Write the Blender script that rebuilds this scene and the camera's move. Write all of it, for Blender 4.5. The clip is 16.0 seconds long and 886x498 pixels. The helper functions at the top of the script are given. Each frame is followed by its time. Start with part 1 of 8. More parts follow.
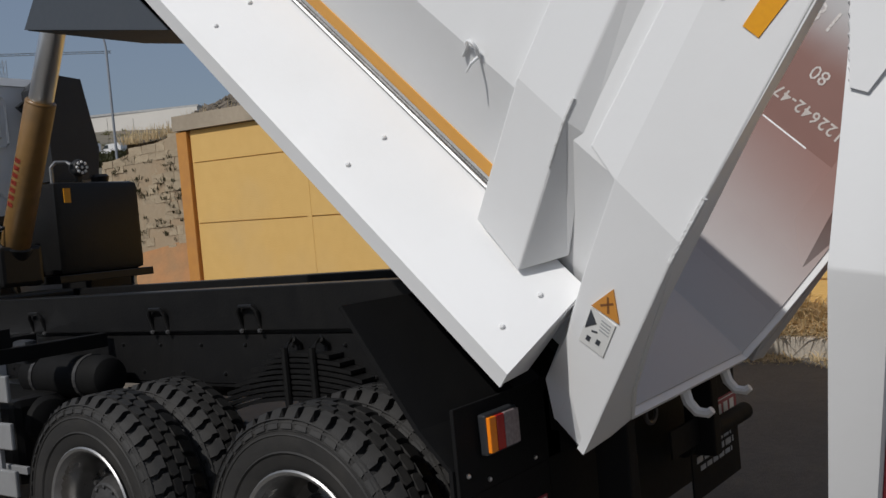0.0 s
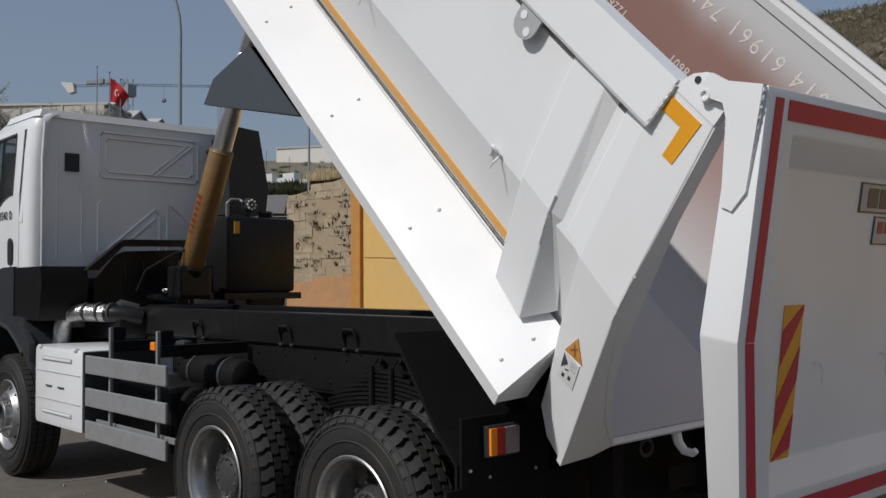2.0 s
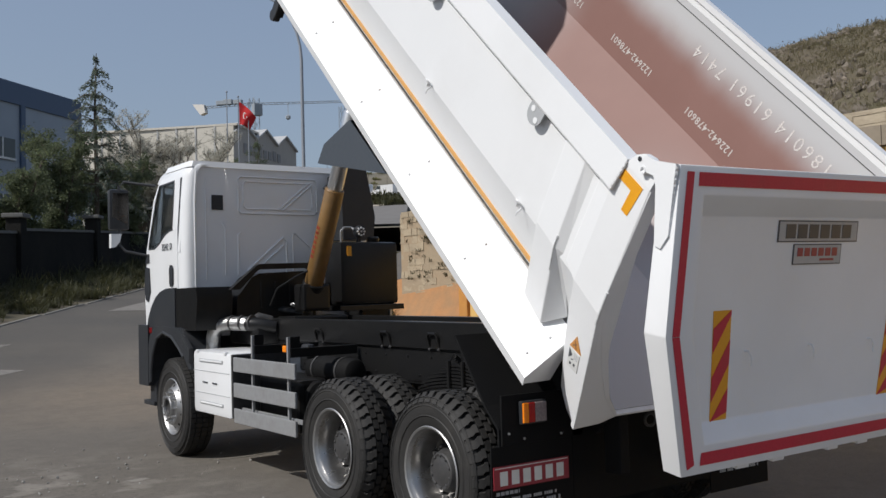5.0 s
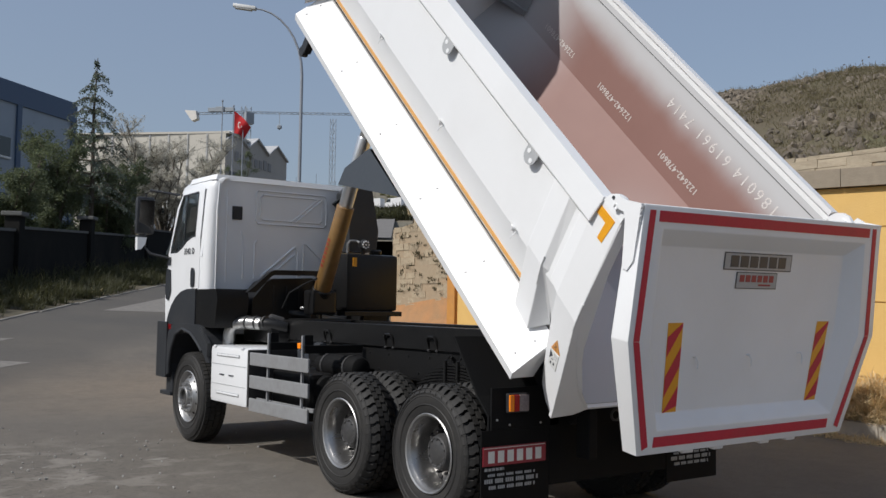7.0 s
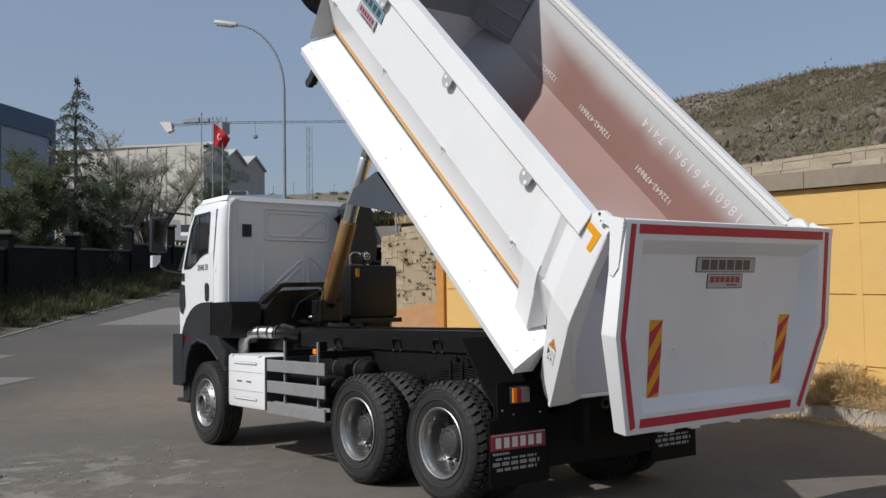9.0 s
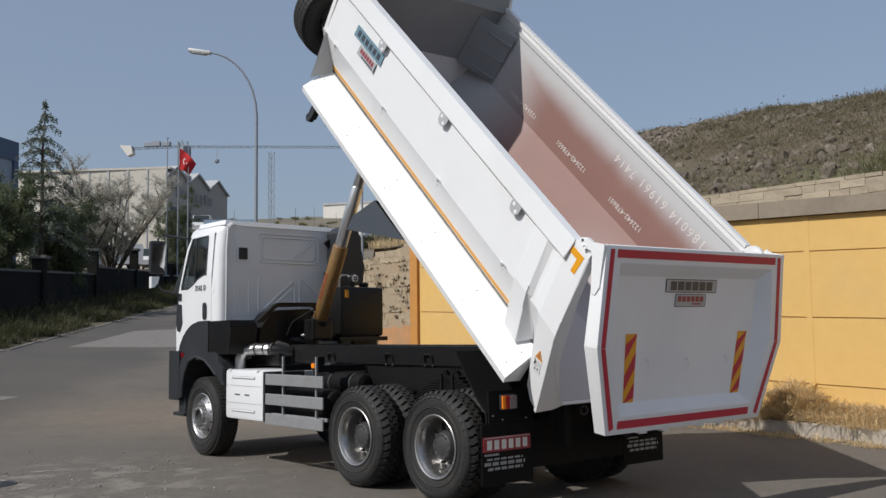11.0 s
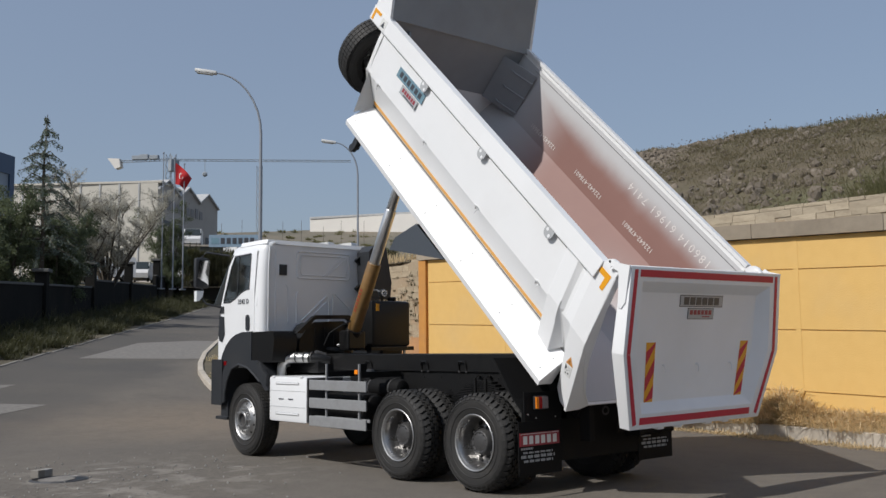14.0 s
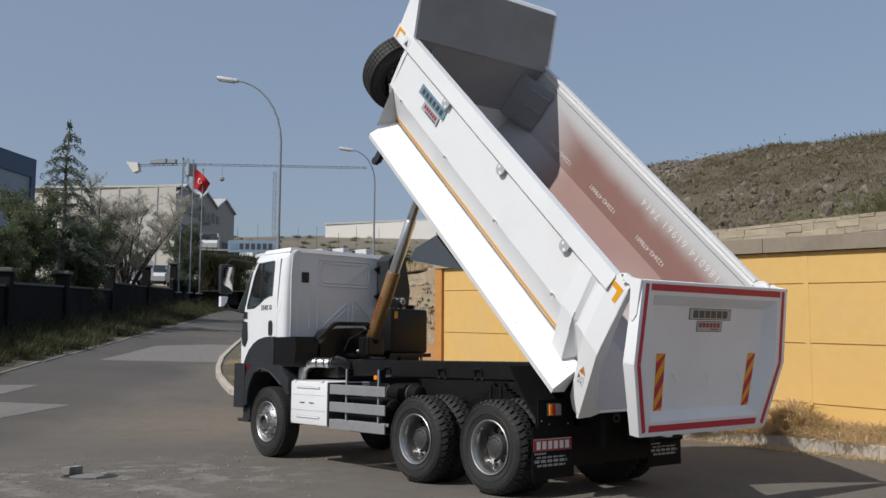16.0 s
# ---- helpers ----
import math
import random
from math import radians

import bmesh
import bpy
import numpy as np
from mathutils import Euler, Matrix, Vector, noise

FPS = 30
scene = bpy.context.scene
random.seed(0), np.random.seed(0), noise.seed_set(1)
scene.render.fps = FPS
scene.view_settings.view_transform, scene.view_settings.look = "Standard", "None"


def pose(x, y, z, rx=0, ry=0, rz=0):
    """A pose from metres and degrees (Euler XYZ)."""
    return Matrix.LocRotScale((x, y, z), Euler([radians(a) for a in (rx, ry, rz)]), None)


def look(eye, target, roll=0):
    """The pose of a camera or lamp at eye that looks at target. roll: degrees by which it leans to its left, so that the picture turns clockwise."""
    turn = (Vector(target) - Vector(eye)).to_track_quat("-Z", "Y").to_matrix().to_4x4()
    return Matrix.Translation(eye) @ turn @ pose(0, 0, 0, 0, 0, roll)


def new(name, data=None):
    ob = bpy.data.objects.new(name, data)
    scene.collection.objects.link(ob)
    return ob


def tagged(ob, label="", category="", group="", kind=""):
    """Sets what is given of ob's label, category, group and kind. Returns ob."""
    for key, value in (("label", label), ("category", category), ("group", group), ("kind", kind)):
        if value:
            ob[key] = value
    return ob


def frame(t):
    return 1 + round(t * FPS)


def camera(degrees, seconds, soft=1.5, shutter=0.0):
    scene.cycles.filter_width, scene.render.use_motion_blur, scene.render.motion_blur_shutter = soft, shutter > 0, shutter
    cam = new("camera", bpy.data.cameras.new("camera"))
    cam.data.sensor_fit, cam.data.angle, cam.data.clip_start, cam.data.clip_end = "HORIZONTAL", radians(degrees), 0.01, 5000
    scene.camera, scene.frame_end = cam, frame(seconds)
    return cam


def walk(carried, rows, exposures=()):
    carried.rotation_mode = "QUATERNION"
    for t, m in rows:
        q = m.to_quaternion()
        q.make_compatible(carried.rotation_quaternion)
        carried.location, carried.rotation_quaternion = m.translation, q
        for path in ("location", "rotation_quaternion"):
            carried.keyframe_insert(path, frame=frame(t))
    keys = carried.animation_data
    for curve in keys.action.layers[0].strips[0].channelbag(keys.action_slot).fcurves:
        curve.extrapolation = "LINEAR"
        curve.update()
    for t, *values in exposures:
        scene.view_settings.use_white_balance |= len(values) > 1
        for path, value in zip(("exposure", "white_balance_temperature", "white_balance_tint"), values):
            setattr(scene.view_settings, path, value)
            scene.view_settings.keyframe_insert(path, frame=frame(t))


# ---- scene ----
cam = camera(49.9, 16.0)
PATH = [
    (0, (-3.675, -2.613, 1.695), (-2.071, -1.42, 1.649), -5.3),
    (0.5, (-3.724, -2.907, 1.7), (-2.217, -1.593, 1.692), -3.1),
    (1, (-3.884, -3.143, 1.707), (-2.408, -1.794, 1.741), -2.9),
    (1.5, (-4.014, -3.392, 1.716), (-2.596, -1.983, 1.736), -4.3),
    (2, (-4.069, -3.743, 1.695), (-2.714, -2.274, 1.762), -0.3),
    (2.5, (-4.218, -4.029, 1.672), (-2.862, -2.562, 1.757), -2.4),
    (3, (-4.322, -4.322, 1.701), (-3.069, -2.764, 1.754), -3.0),
    (3.5, (-4.402, -4.648, 1.674), (-3.225, -3.031, 1.721), -0.9),
    (3.7, (-4.471, -4.742, 1.705), (-3.282, -3.136, 1.777), -1.5),
    (5.8, (-5.117, -5.565, 1.758), (-3.985, -3.919, 1.841), -1.9),
    (6, (-5.222, -5.648, 1.748), (-4.088, -4.003, 1.835), -2.2),
    (6.5, (-5.336, -5.869, 1.733), (-4.181, -4.241, 1.858), -0.6),
    (7, (-5.587, -6.084, 1.695), (-4.404, -4.476, 1.811), 0.9),
    (7.5, (-5.782, -6.15, 1.735), (-4.559, -4.572, 1.845), -1.4),
    (8, (-6.017, -6.295, 1.671), (-4.795, -4.718, 1.808), -0.3),
    (8.2, (-6.046, -6.384, 1.719), (-4.834, -4.797, 1.843), -0.7),
    (10.3, (-6.845, -7.008, 1.658), (-5.606, -5.446, 1.817), -0.8),
    (10.5, (-6.876, -7.048, 1.638), (-5.638, -5.491, 1.843), -0.2),
    (11, (-7.145, -7.184, 1.622), (-5.861, -5.66, 1.799), -0.7),
    (11.5, (-7.353, -7.347, 1.65), (-6.075, -5.828, 1.891), 0.3),
    (12, (-7.546, -7.452, 1.698), (-6.29, -5.914, 1.933), 0.3),
    (12.5, (-7.792, -7.422, 1.632), (-6.517, -5.899, 1.867), -0.9),
    (13, (-8.008, -7.52, 1.621), (-6.72, -6.009, 1.864), -0.2),
    (13.5, (-8.167, -7.68, 1.605), (-6.878, -6.158, 1.762), -0.1),
    (14, (-8.396, -7.742, 1.577), (-7.088, -6.242, 1.782), -0.6),
    (14.5, (-8.614, -7.789, 1.588), (-7.276, -6.316, 1.792), -1.2),
    (15, (-8.634, -7.916, 1.619), (-7.323, -6.425, 1.865), -0.5),
    (15.5, (-8.681, -8.055, 1.606), (-7.399, -6.529, 1.781), 0.3),
    (16, (-8.719, -8.031, 1.58), (-7.435, -6.513, 1.8), 0.3),
]
walk(cam, [(t, look(eye, target, roll)) for t, eye, target, roll in PATH], exposures=[(0, -0.20), (1.5, -0.10), (2.5, -0.06), (3.5, 0.22), (4.2, 0.33), (5.5, 0.34), (16.0, 0.31)])

# ---- world, sun, exposure ----
SUN_TO = Vector((-1.475, 0.096, 1.51)).normalized()
world = bpy.data.worlds.new("world")
scene.world = world
world.use_nodes = True
wn = world.node_tree
sky = wn.nodes.new("ShaderNodeTexSky")
sky.sky_type = "NISHITA"
sky.sun_disc = False
sky.sun_elevation = math.asin(SUN_TO.z)
sky.sun_rotation = math.atan2(SUN_TO.x, SUN_TO.y)
sky.air_density, sky.dust_density, sky.ozone_density, sky.altitude = 1.2, 2.4, 2.3, 100
wn.nodes["Background"].inputs["Strength"].default_value = 0.095
haze = wn.nodes.new("ShaderNodeMix")
haze.data_type = "RGBA"
haze.inputs["Factor"].default_value = 0.6
haze.inputs["B"].default_value = (2.16, 2.62, 3.56, 1)
wn.links.new(sky.outputs["Color"], haze.inputs["A"])
wn.links.new(haze.outputs["Result"], wn.nodes["Background"].inputs["Color"])
sun_data = bpy.data.lights.new("sun", "SUN")
sun_data.energy, sun_data.angle, sun_data.color = 2.9, radians(0.55), (1.0, 0.972, 0.93)
sun = new("sun", sun_data)
sun.matrix_world = look((0, 0, 40), Vector((0, 0, 40)) - SUN_TO)


# ---- materials ----
def material(name, colour, rough=0.5, metal=0.0, second=None, grain=8.0, blend=0.5, bump=0.0, bump_scale=60.0, stain=None, stain_scale=1.2, stain_amount=0.4, coat=0.0, vary=0.0, spec=0.5):
    """A surface with a base colour, a second tone in fine grain, stains in larger patches and fine relief."""
    m = bpy.data.materials.new(name)
    m.use_nodes = True
    t = m.node_tree
    n, l = t.nodes, t.links
    b = n["Principled BSDF"]
    b.inputs["Roughness"].default_value, b.inputs["Metallic"].default_value = rough, metal
    b.inputs["Coat Weight"].default_value = coat
    b.inputs["Specular IOR Level"].default_value = spec
    co = n.new("ShaderNodeTexCoord")
    out = None
    second = second or tuple(c * 0.82 for c in colour)
    fine = n.new("ShaderNodeTexNoise")
    fine.inputs["Scale"].default_value, fine.inputs["Detail"].default_value = grain, 8
    l.new(co.outputs["Object"], fine.inputs["Vector"])
    ramp = n.new("ShaderNodeMapRange")
    ramp.inputs["From Min"].default_value, ramp.inputs["From Max"].default_value = 0.35, 0.68
    ramp.inputs["To Max"].default_value = blend
    l.new(fine.outputs["Fac"], ramp.inputs["Value"])
    mix = n.new("ShaderNodeMix")
    mix.data_type = "RGBA"
    mix.inputs["A"].default_value, mix.inputs["B"].default_value = (*colour, 1), (*second, 1)
    l.new(ramp.outputs["Result"], mix.inputs["Factor"])
    out = mix.outputs["Result"]
    if stain:
        big = n.new("ShaderNodeTexNoise")
        big.inputs["Scale"].default_value, big.inputs["Detail"].default_value = stain_scale, 5
        l.new(co.outputs["Object"], big.inputs["Vector"])
        r2 = n.new("ShaderNodeMapRange")
        r2.inputs["From Min"].default_value, r2.inputs["From Max"].default_value = 0.48, 0.72
        r2.inputs["To Max"].default_value = stain_amount
        l.new(big.outputs["Fac"], r2.inputs["Value"])
        m2 = n.new("ShaderNodeMix")
        m2.data_type = "RGBA"
        m2.inputs["B"].default_value = (*stain, 1)
        l.new(out, m2.inputs["A"])
        l.new(r2.outputs["Result"], m2.inputs["Factor"])
        out = m2.outputs["Result"]
    if vary:
        info = n.new("ShaderNodeObjectInfo")
        isl = n.new("ShaderNodeNewGeometry")
        add = n.new("ShaderNodeMath")
        add.operation = "ADD"
        l.new(info.outputs["Random"], add.inputs[0])
        l.new(isl.outputs["Random Per Island"], add.inputs[1])
        fr = n.new("ShaderNodeMath")
        fr.operation = "FRACT"
        l.new(add.outputs[0], fr.inputs[0])
        mr = n.new("ShaderNodeMapRange")
        mr.inputs["To Min"].default_value, mr.inputs["To Max"].default_value = 1 - vary, 1 + vary
        l.new(fr.outputs[0], mr.inputs["Value"])
        hsv = n.new("ShaderNodeHueSaturation")
        l.new(mr.outputs["Result"], hsv.inputs["Value"])
        l.new(out, hsv.inputs["Color"])
        out = hsv.outputs["Color"]
    l.new(out, b.inputs["Base Color"])
    r3 = n.new("ShaderNodeMapRange")
    r3.inputs["To Min"].default_value, r3.inputs["To Max"].default_value = max(0.02, rough - 0.08), min(1, rough + 0.1)
    l.new(fine.outputs["Fac"], r3.inputs["Value"])
    l.new(r3.outputs["Result"], b.inputs["Roughness"])
    if bump:
        bn = n.new("ShaderNodeTexNoise")
        bn.inputs["Scale"].default_value, bn.inputs["Detail"].default_value = bump_scale, 6
        l.new(co.outputs["Object"], bn.inputs["Vector"])
        bp = n.new("ShaderNodeBump")
        bp.inputs["Strength"].default_value, bp.inputs["Distance"].default_value = bump, 0.02
        l.new(bn.outputs["Fac"], bp.inputs["Height"])
        l.new(bp.outputs["Normal"], b.inputs["Normal"])
    return m


WHITE = material("white_paint", (0.80, 0.805, 0.81), 0.4, second=(0.765, 0.775, 0.78), grain=2.0, stain=(0.62, 0.615, 0.60), stain_scale=1.5, stain_amount=0.22, bump=0.03, bump_scale=35, coat=0.15)
CAB_WHITE = material("cab_white_paint", (0.78, 0.79, 0.80), 0.3, second=(0.75, 0.76, 0.77), grain=1.5, stain=(0.62, 0.61, 0.58), stain_scale=2.0, stain_amount=0.2, coat=0.3)
WELD = material("weld_bead", (0.72, 0.72, 0.72), 0.45, second=(0.58, 0.58, 0.58), grain=60, bump=0.4, bump_scale=90)
BLACK = material("black_chassis_paint", (0.010, 0.010, 0.0105), 0.33, second=(0.014, 0.0135, 0.013), spec=0.3, grain=14, stain=(0.022, 0.020, 0.017), stain_scale=3.0, stain_amount=0.18, bump=0.06)
MATTE = material("matte_black_paint", (0.008, 0.008, 0.0085), 0.7, second=(0.011, 0.011, 0.0108), spec=0.12, grain=14, stain=(0.018, 0.017, 0.015), stain_scale=3.0, stain_amount=0.2, bump=0.05)
PLASTIC = material("dark_grey_plastic", (0.020, 0.0222, 0.026), 0.5, second=(0.028, 0.030, 0.034), grain=90, stain=(0.07, 0.065, 0.06), stain_scale=2.5, stain_amount=0.22, bump=0.12, bump_scale=300)
RUBBER = material("tyre_rubber", (0.021, 0.0203, 0.0198), 0.66, spec=0.38, second=(0.031, 0.0297, 0.0277), grain=20, stain=(0.06, 0.054, 0.047), stain_scale=5, stain_amount=0.25, bump=0.1, bump_scale=150)
STEEL = material("wheel_steel", (0.40, 0.40, 0.40), 0.42, 0.85, second=(0.29, 0.29, 0.29), grain=14, stain=(0.2, 0.19, 0.17), stain_scale=7, stain_amount=0.35)
DISC = material("dusty_wheel_disc", (0.31, 0.305, 0.30), 0.28, 0.9, second=(0.22, 0.215, 0.21), grain=9, stain=(0.06, 0.056, 0.05), stain_scale=5, stain_amount=0.5)
HUB = material("dark_hub_metal", (0.06, 0.06, 0.062), 0.5, 0.4, second=(0.1, 0.095, 0.09), grain=30)
CHROME = material("chrome_rod", (0.72, 0.73, 0.74), 0.34, 0.9, second=(0.64, 0.65, 0.66), grain=6)
ALU = material("aluminium_bar", (0.34, 0.345, 0.352), 0.45, 0.35, second=(0.29, 0.293, 0.30), grain=22, stain=(0.2, 0.19, 0.17), stain_scale=4, stain_amount=0.3)
ZINC = material("bright_zinc_clip", (0.6, 0.6, 0.6), 0.3, 0.9)
OCHRE = material("ochre_cylinder_paint", (0.225, 0.125, 0.042), 0.4, second=(0.17, 0.1, 0.03), grain=12, stain=(0.08, 0.055, 0.03), stain_scale=5, stain_amount=0.4, coat=0.1)
NAVY = material("dark_slate_guard", (0.052, 0.062, 0.076), 0.6, second=(0.05, 0.06, 0.074), grain=30, stain=(0.065, 0.072, 0.082), stain_scale=3, stain_amount=0.3)
INNER_GREY = material("grey_inner_steel", (0.28, 0.295, 0.31), 0.6, second=(0.245, 0.255, 0.265), grain=3, stain=(0.19, 0.19, 0.195), stain_scale=1.2, stain_amount=0.4)
RED = material("red_reflective_tape", (0.55, 0.020, 0.050), 0.5, second=(0.48, 0.017, 0.042), grain=80, stain=(0.3, 0.06, 0.06), stain_scale=6, stain_amount=0.2)
ORANGE_TAPE = material("amber_reflective_tape", (0.80, 0.36, 0.015), 0.35, second=(0.72, 0.31, 0.015), grain=80)
STRIPE = material("yellow_side_stripe", (0.80, 0.38, 0.05), 0.4, second=(0.76, 0.36, 0.06), grain=40)
AMBER = material("amber_lens", (0.95, 0.27, 0.015), 0.15, second=(0.9, 0.22, 0.012), grain=60)
LAMP_RED = material("bright_red_lens", (0.42, 0.018, 0.015), 0.12, second=(0.34, 0.014, 0.012), grain=60)
RED_LENS = material("red_lens", (0.16, 0.006, 0.008), 0.12, second=(0.12, 0.005, 0.007), grain=60)
CLEAR_LENS = material("smoked_clear_lens", (0.3, 0.25, 0.25), 0.12, second=(0.16, 0.12, 0.12), grain=70)
PLATE_GREY = material("grey_plate_print", (0.40, 0.41, 0.42), 0.35, second=(0.34, 0.35, 0.36), grain=20)
PLATE_DARK = material("dark_plate_print", (0.05, 0.055, 0.065), 0.4)
EYE_GREY = material("light_grey_plate_paint", (0.42, 0.43, 0.44), 0.5)
STICKER = material("orange_sticker_print", (0.62, 0.27, 0.05), 0.45)
DARK_PRINT = material("brown_sticker_print", (0.22, 0.09, 0.03), 0.45)
PLATE_RED = material("crimson_plate_print", (0.30, 0.03, 0.045), 0.4)
PLATE_BLUE = material("slate_blue_plate", (0.16, 0.27, 0.33), 0.35)
STICKER_RED = material("dull_red_barrel_print", (0.36, 0.05, 0.03), 0.5)
OFFWHITE = material("offwhite_print", (0.72, 0.72, 0.70), 0.5)
FAINT_CHALK = material("faint_dotted_marking", (0.78, 0.76, 0.74), 0.8, second=(0.46, 0.40, 0.37), grain=75, blend=0.9)
CHALK = material("white_stencil_paint", (0.62, 0.58, 0.55), 0.8, second=(0.5, 0.45, 0.42), grain=60)
FOIL = material("wrinkled_foil_wrap", (0.5, 0.5, 0.49), 0.3, 0.95, second=(0.35, 0.35, 0.34), grain=20, bump=0.7, bump_scale=28)
GLASS = material("tinted_side_glass", (0.030, 0.038, 0.040), 0.04, second=(0.036, 0.045, 0.047), spec=0.5)
MIRROR_BACK = material("mirror_glass", (0.8, 0.8, 0.8), 0.03, 1.0)
YELLOW_WALL = material("ochre_yellow_wall_paint", (0.68, 0.435, 0.145), 0.8, second=(0.635, 0.395, 0.128), grain=5, stain=(0.60, 0.41, 0.18), stain_scale=0.8, stain_amount=0.5, bump=0.2, bump_scale=45)
YELLOW_POST = material("deep_ochre_wall_paint", (0.52, 0.24, 0.055), 0.8, second=(0.46, 0.2, 0.05), grain=6, stain=(0.4, 0.2, 0.08), stain_scale=1.5, stain_amount=0.5, bump=0.2, bump_scale=45)
CONCRETE = material("weathered_concrete", (0.34, 0.285, 0.215), 0.88, second=(0.27, 0.225, 0.17), grain=9, stain=(0.17, 0.14, 0.105), stain_scale=0.7, stain_amount=0.6, bump=0.35, bump_scale=40, vary=0.3)
KERB = material("kerb_concrete", (0.46, 0.41, 0.345), 0.9, second=(0.37, 0.325, 0.27), grain=12, stain=(0.27, 0.23, 0.18), stain_scale=2, stain_amount=0.4, bump=0.35, bump_scale=50, vary=0.08)
STONE = material("buff_rubble_stone", (0.40, 0.325, 0.225), 0.9, second=(0.33, 0.265, 0.18), grain=7, stain=(0.28, 0.215, 0.145), stain_scale=1.8, stain_amount=0.5, bump=0.5, bump_scale=22, vary=0.10)
PALE_STONE = material("pale_buff_squared_stone", (0.42, 0.355, 0.262), 0.9, second=(0.34, 0.285, 0.205), grain=6, stain=(0.26, 0.21, 0.15), stain_scale=1.5, stain_amount=0.5, bump=0.5, bump_scale=18, vary=0.12)
MORTAR = material("sandy_mortar", (0.36, 0.285, 0.195), 0.95, second=(0.29, 0.225, 0.15), grain=12, stain=(0.38, 0.24, 0.13), stain_scale=0.6, stain_amount=0.5, bump=0.4, bump_scale=30)
ROCK = material("hill_rock", (0.165, 0.137, 0.106), 0.92, second=(0.11, 0.092, 0.072), grain=4, stain=(0.105, 0.092, 0.08), stain_scale=1.2, stain_amount=0.5, bump=0.5, bump_scale=12, vary=0.25)
HILL = material("dry_hill_soil", (0.115, 0.093, 0.062), 0.95, second=(0.088, 0.075, 0.046), grain=1.4, blend=0.8, stain=(0.10, 0.105, 0.045), stain_scale=0.22, stain_amount=0.75, bump=0.8, bump_scale=5)
EARTH = material("orange_earth", (0.40, 0.20, 0.085), 0.95, second=(0.30, 0.16, 0.075), grain=4, stain=(0.26, 0.19, 0.11), stain_scale=1.0, stain_amount=0.6, bump=0.6, bump_scale=14)
STRAW = material("dry_straw_grass", (0.72, 0.58, 0.37), 0.85, second=(0.56, 0.43, 0.25), grain=3, vary=0.3)
GREEN_GRASS = material("rank_green_grass", (0.046, 0.048, 0.026), 0.85, second=(0.078, 0.073, 0.037), grain=2, vary=0.35)
HILL_GRASS = material("dry_olive_grass", (0.19, 0.16, 0.092), 0.88, second=(0.14, 0.122, 0.066), grain=2, vary=0.3)
SCRUB = material("olive_hill_scrub", (0.13, 0.125, 0.058), 0.85, second=(0.19, 0.17, 0.085), grain=2, vary=0.3)
LEAF_DARK = material("dark_cedar_needles", (0.14, 0.17, 0.145), 0.85, second=(0.17, 0.20, 0.17), grain=2, vary=0.3)
LEAF_GREEN = material("mid_green_leaves", (0.080, 0.100, 0.056), 0.8, second=(0.122, 0.138, 0.080), grain=2, vary=0.35)
BLOSSOM = material("pale_budding_twigs", (0.40, 0.385, 0.31), 0.85, second=(0.52, 0.50, 0.43), grain=2, vary=0.3)
BARK = material("grey_brown_bark", (0.085, 0.07, 0.055), 0.92, second=(0.13, 0.105, 0.08), grain=12, bump=0.6, bump_scale=25)
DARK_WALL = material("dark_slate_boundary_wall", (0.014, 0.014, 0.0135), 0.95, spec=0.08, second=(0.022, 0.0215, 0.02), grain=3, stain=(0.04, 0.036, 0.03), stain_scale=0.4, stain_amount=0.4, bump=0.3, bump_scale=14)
COPING = material("grey_coping_stone", (0.12, 0.12, 0.115), 0.85, second=(0.085, 0.085, 0.08), grain=6, bump=0.2)
CREAM = material("cream_cladding", (0.56, 0.525, 0.455), 0.7, second=(0.52, 0.485, 0.42), grain=1, stain=(0.46, 0.43, 0.37), stain_scale=0.12, stain_amount=0.4)
# cream cladding again, with the gable side's shade put into the colour
CREAM_SHADE = material("shaded_cream_cladding", (0.37, 0.345, 0.315), 0.7, second=(0.335, 0.315, 0.285), grain=1)
MILL_SIGN = material("grey_mill_lettering", (0.24, 0.235, 0.235), 0.7)
ROOF = material("grey_sheet_roof", (0.46, 0.46, 0.455), 0.55, second=(0.27, 0.27, 0.27), grain=1)
BLUE_CLAD = material("navy_blue_cladding", (0.05, 0.085, 0.15), 0.5, second=(0.058, 0.095, 0.165), grain=1)
BLUE_GREY = material("blue_grey_curtain_panel", (0.27, 0.31, 0.36), 0.45, second=(0.24, 0.28, 0.33), grain=0.8)
POLE = material("galvanised_pole", (0.26, 0.28, 0.31), 0.5, 0.0, second=(0.21, 0.23, 0.26), grain=5)
FLAG_RED = material("red_flag_cloth", (0.55, 0.02, 0.022), 0.8, second=(0.48, 0.016, 0.02), grain=10)
CRANE_MAT = material("hazy_crane_steel", (0.27, 0.30, 0.33), 0.7, second=(0.22, 0.25, 0.28), grain=1)
FAR_WALL = material("far_pale_building", (0.68, 0.65, 0.60), 0.85, second=(0.62, 0.59, 0.55), grain=0.3)
FAR_FIELD = material("far_olive_field", (0.16, 0.138, 0.10), 0.95, second=(0.11, 0.105, 0.075), grain=0.12, blend=0.8, stain=(0.22, 0.18, 0.13), stain_scale=0.04, stain_amount=0.6)
FAR_ROAD = material("far_worn_asphalt", (0.16, 0.15, 0.14), 0.9, second=(0.13, 0.122, 0.113), grain=0.5)
VAN_WHITE = material("van_white_paint", (0.7, 0.7, 0.7), 0.4)
SIGN_BLUE = material("blue_sign_panel", (0.22, 0.31, 0.40), 0.5)
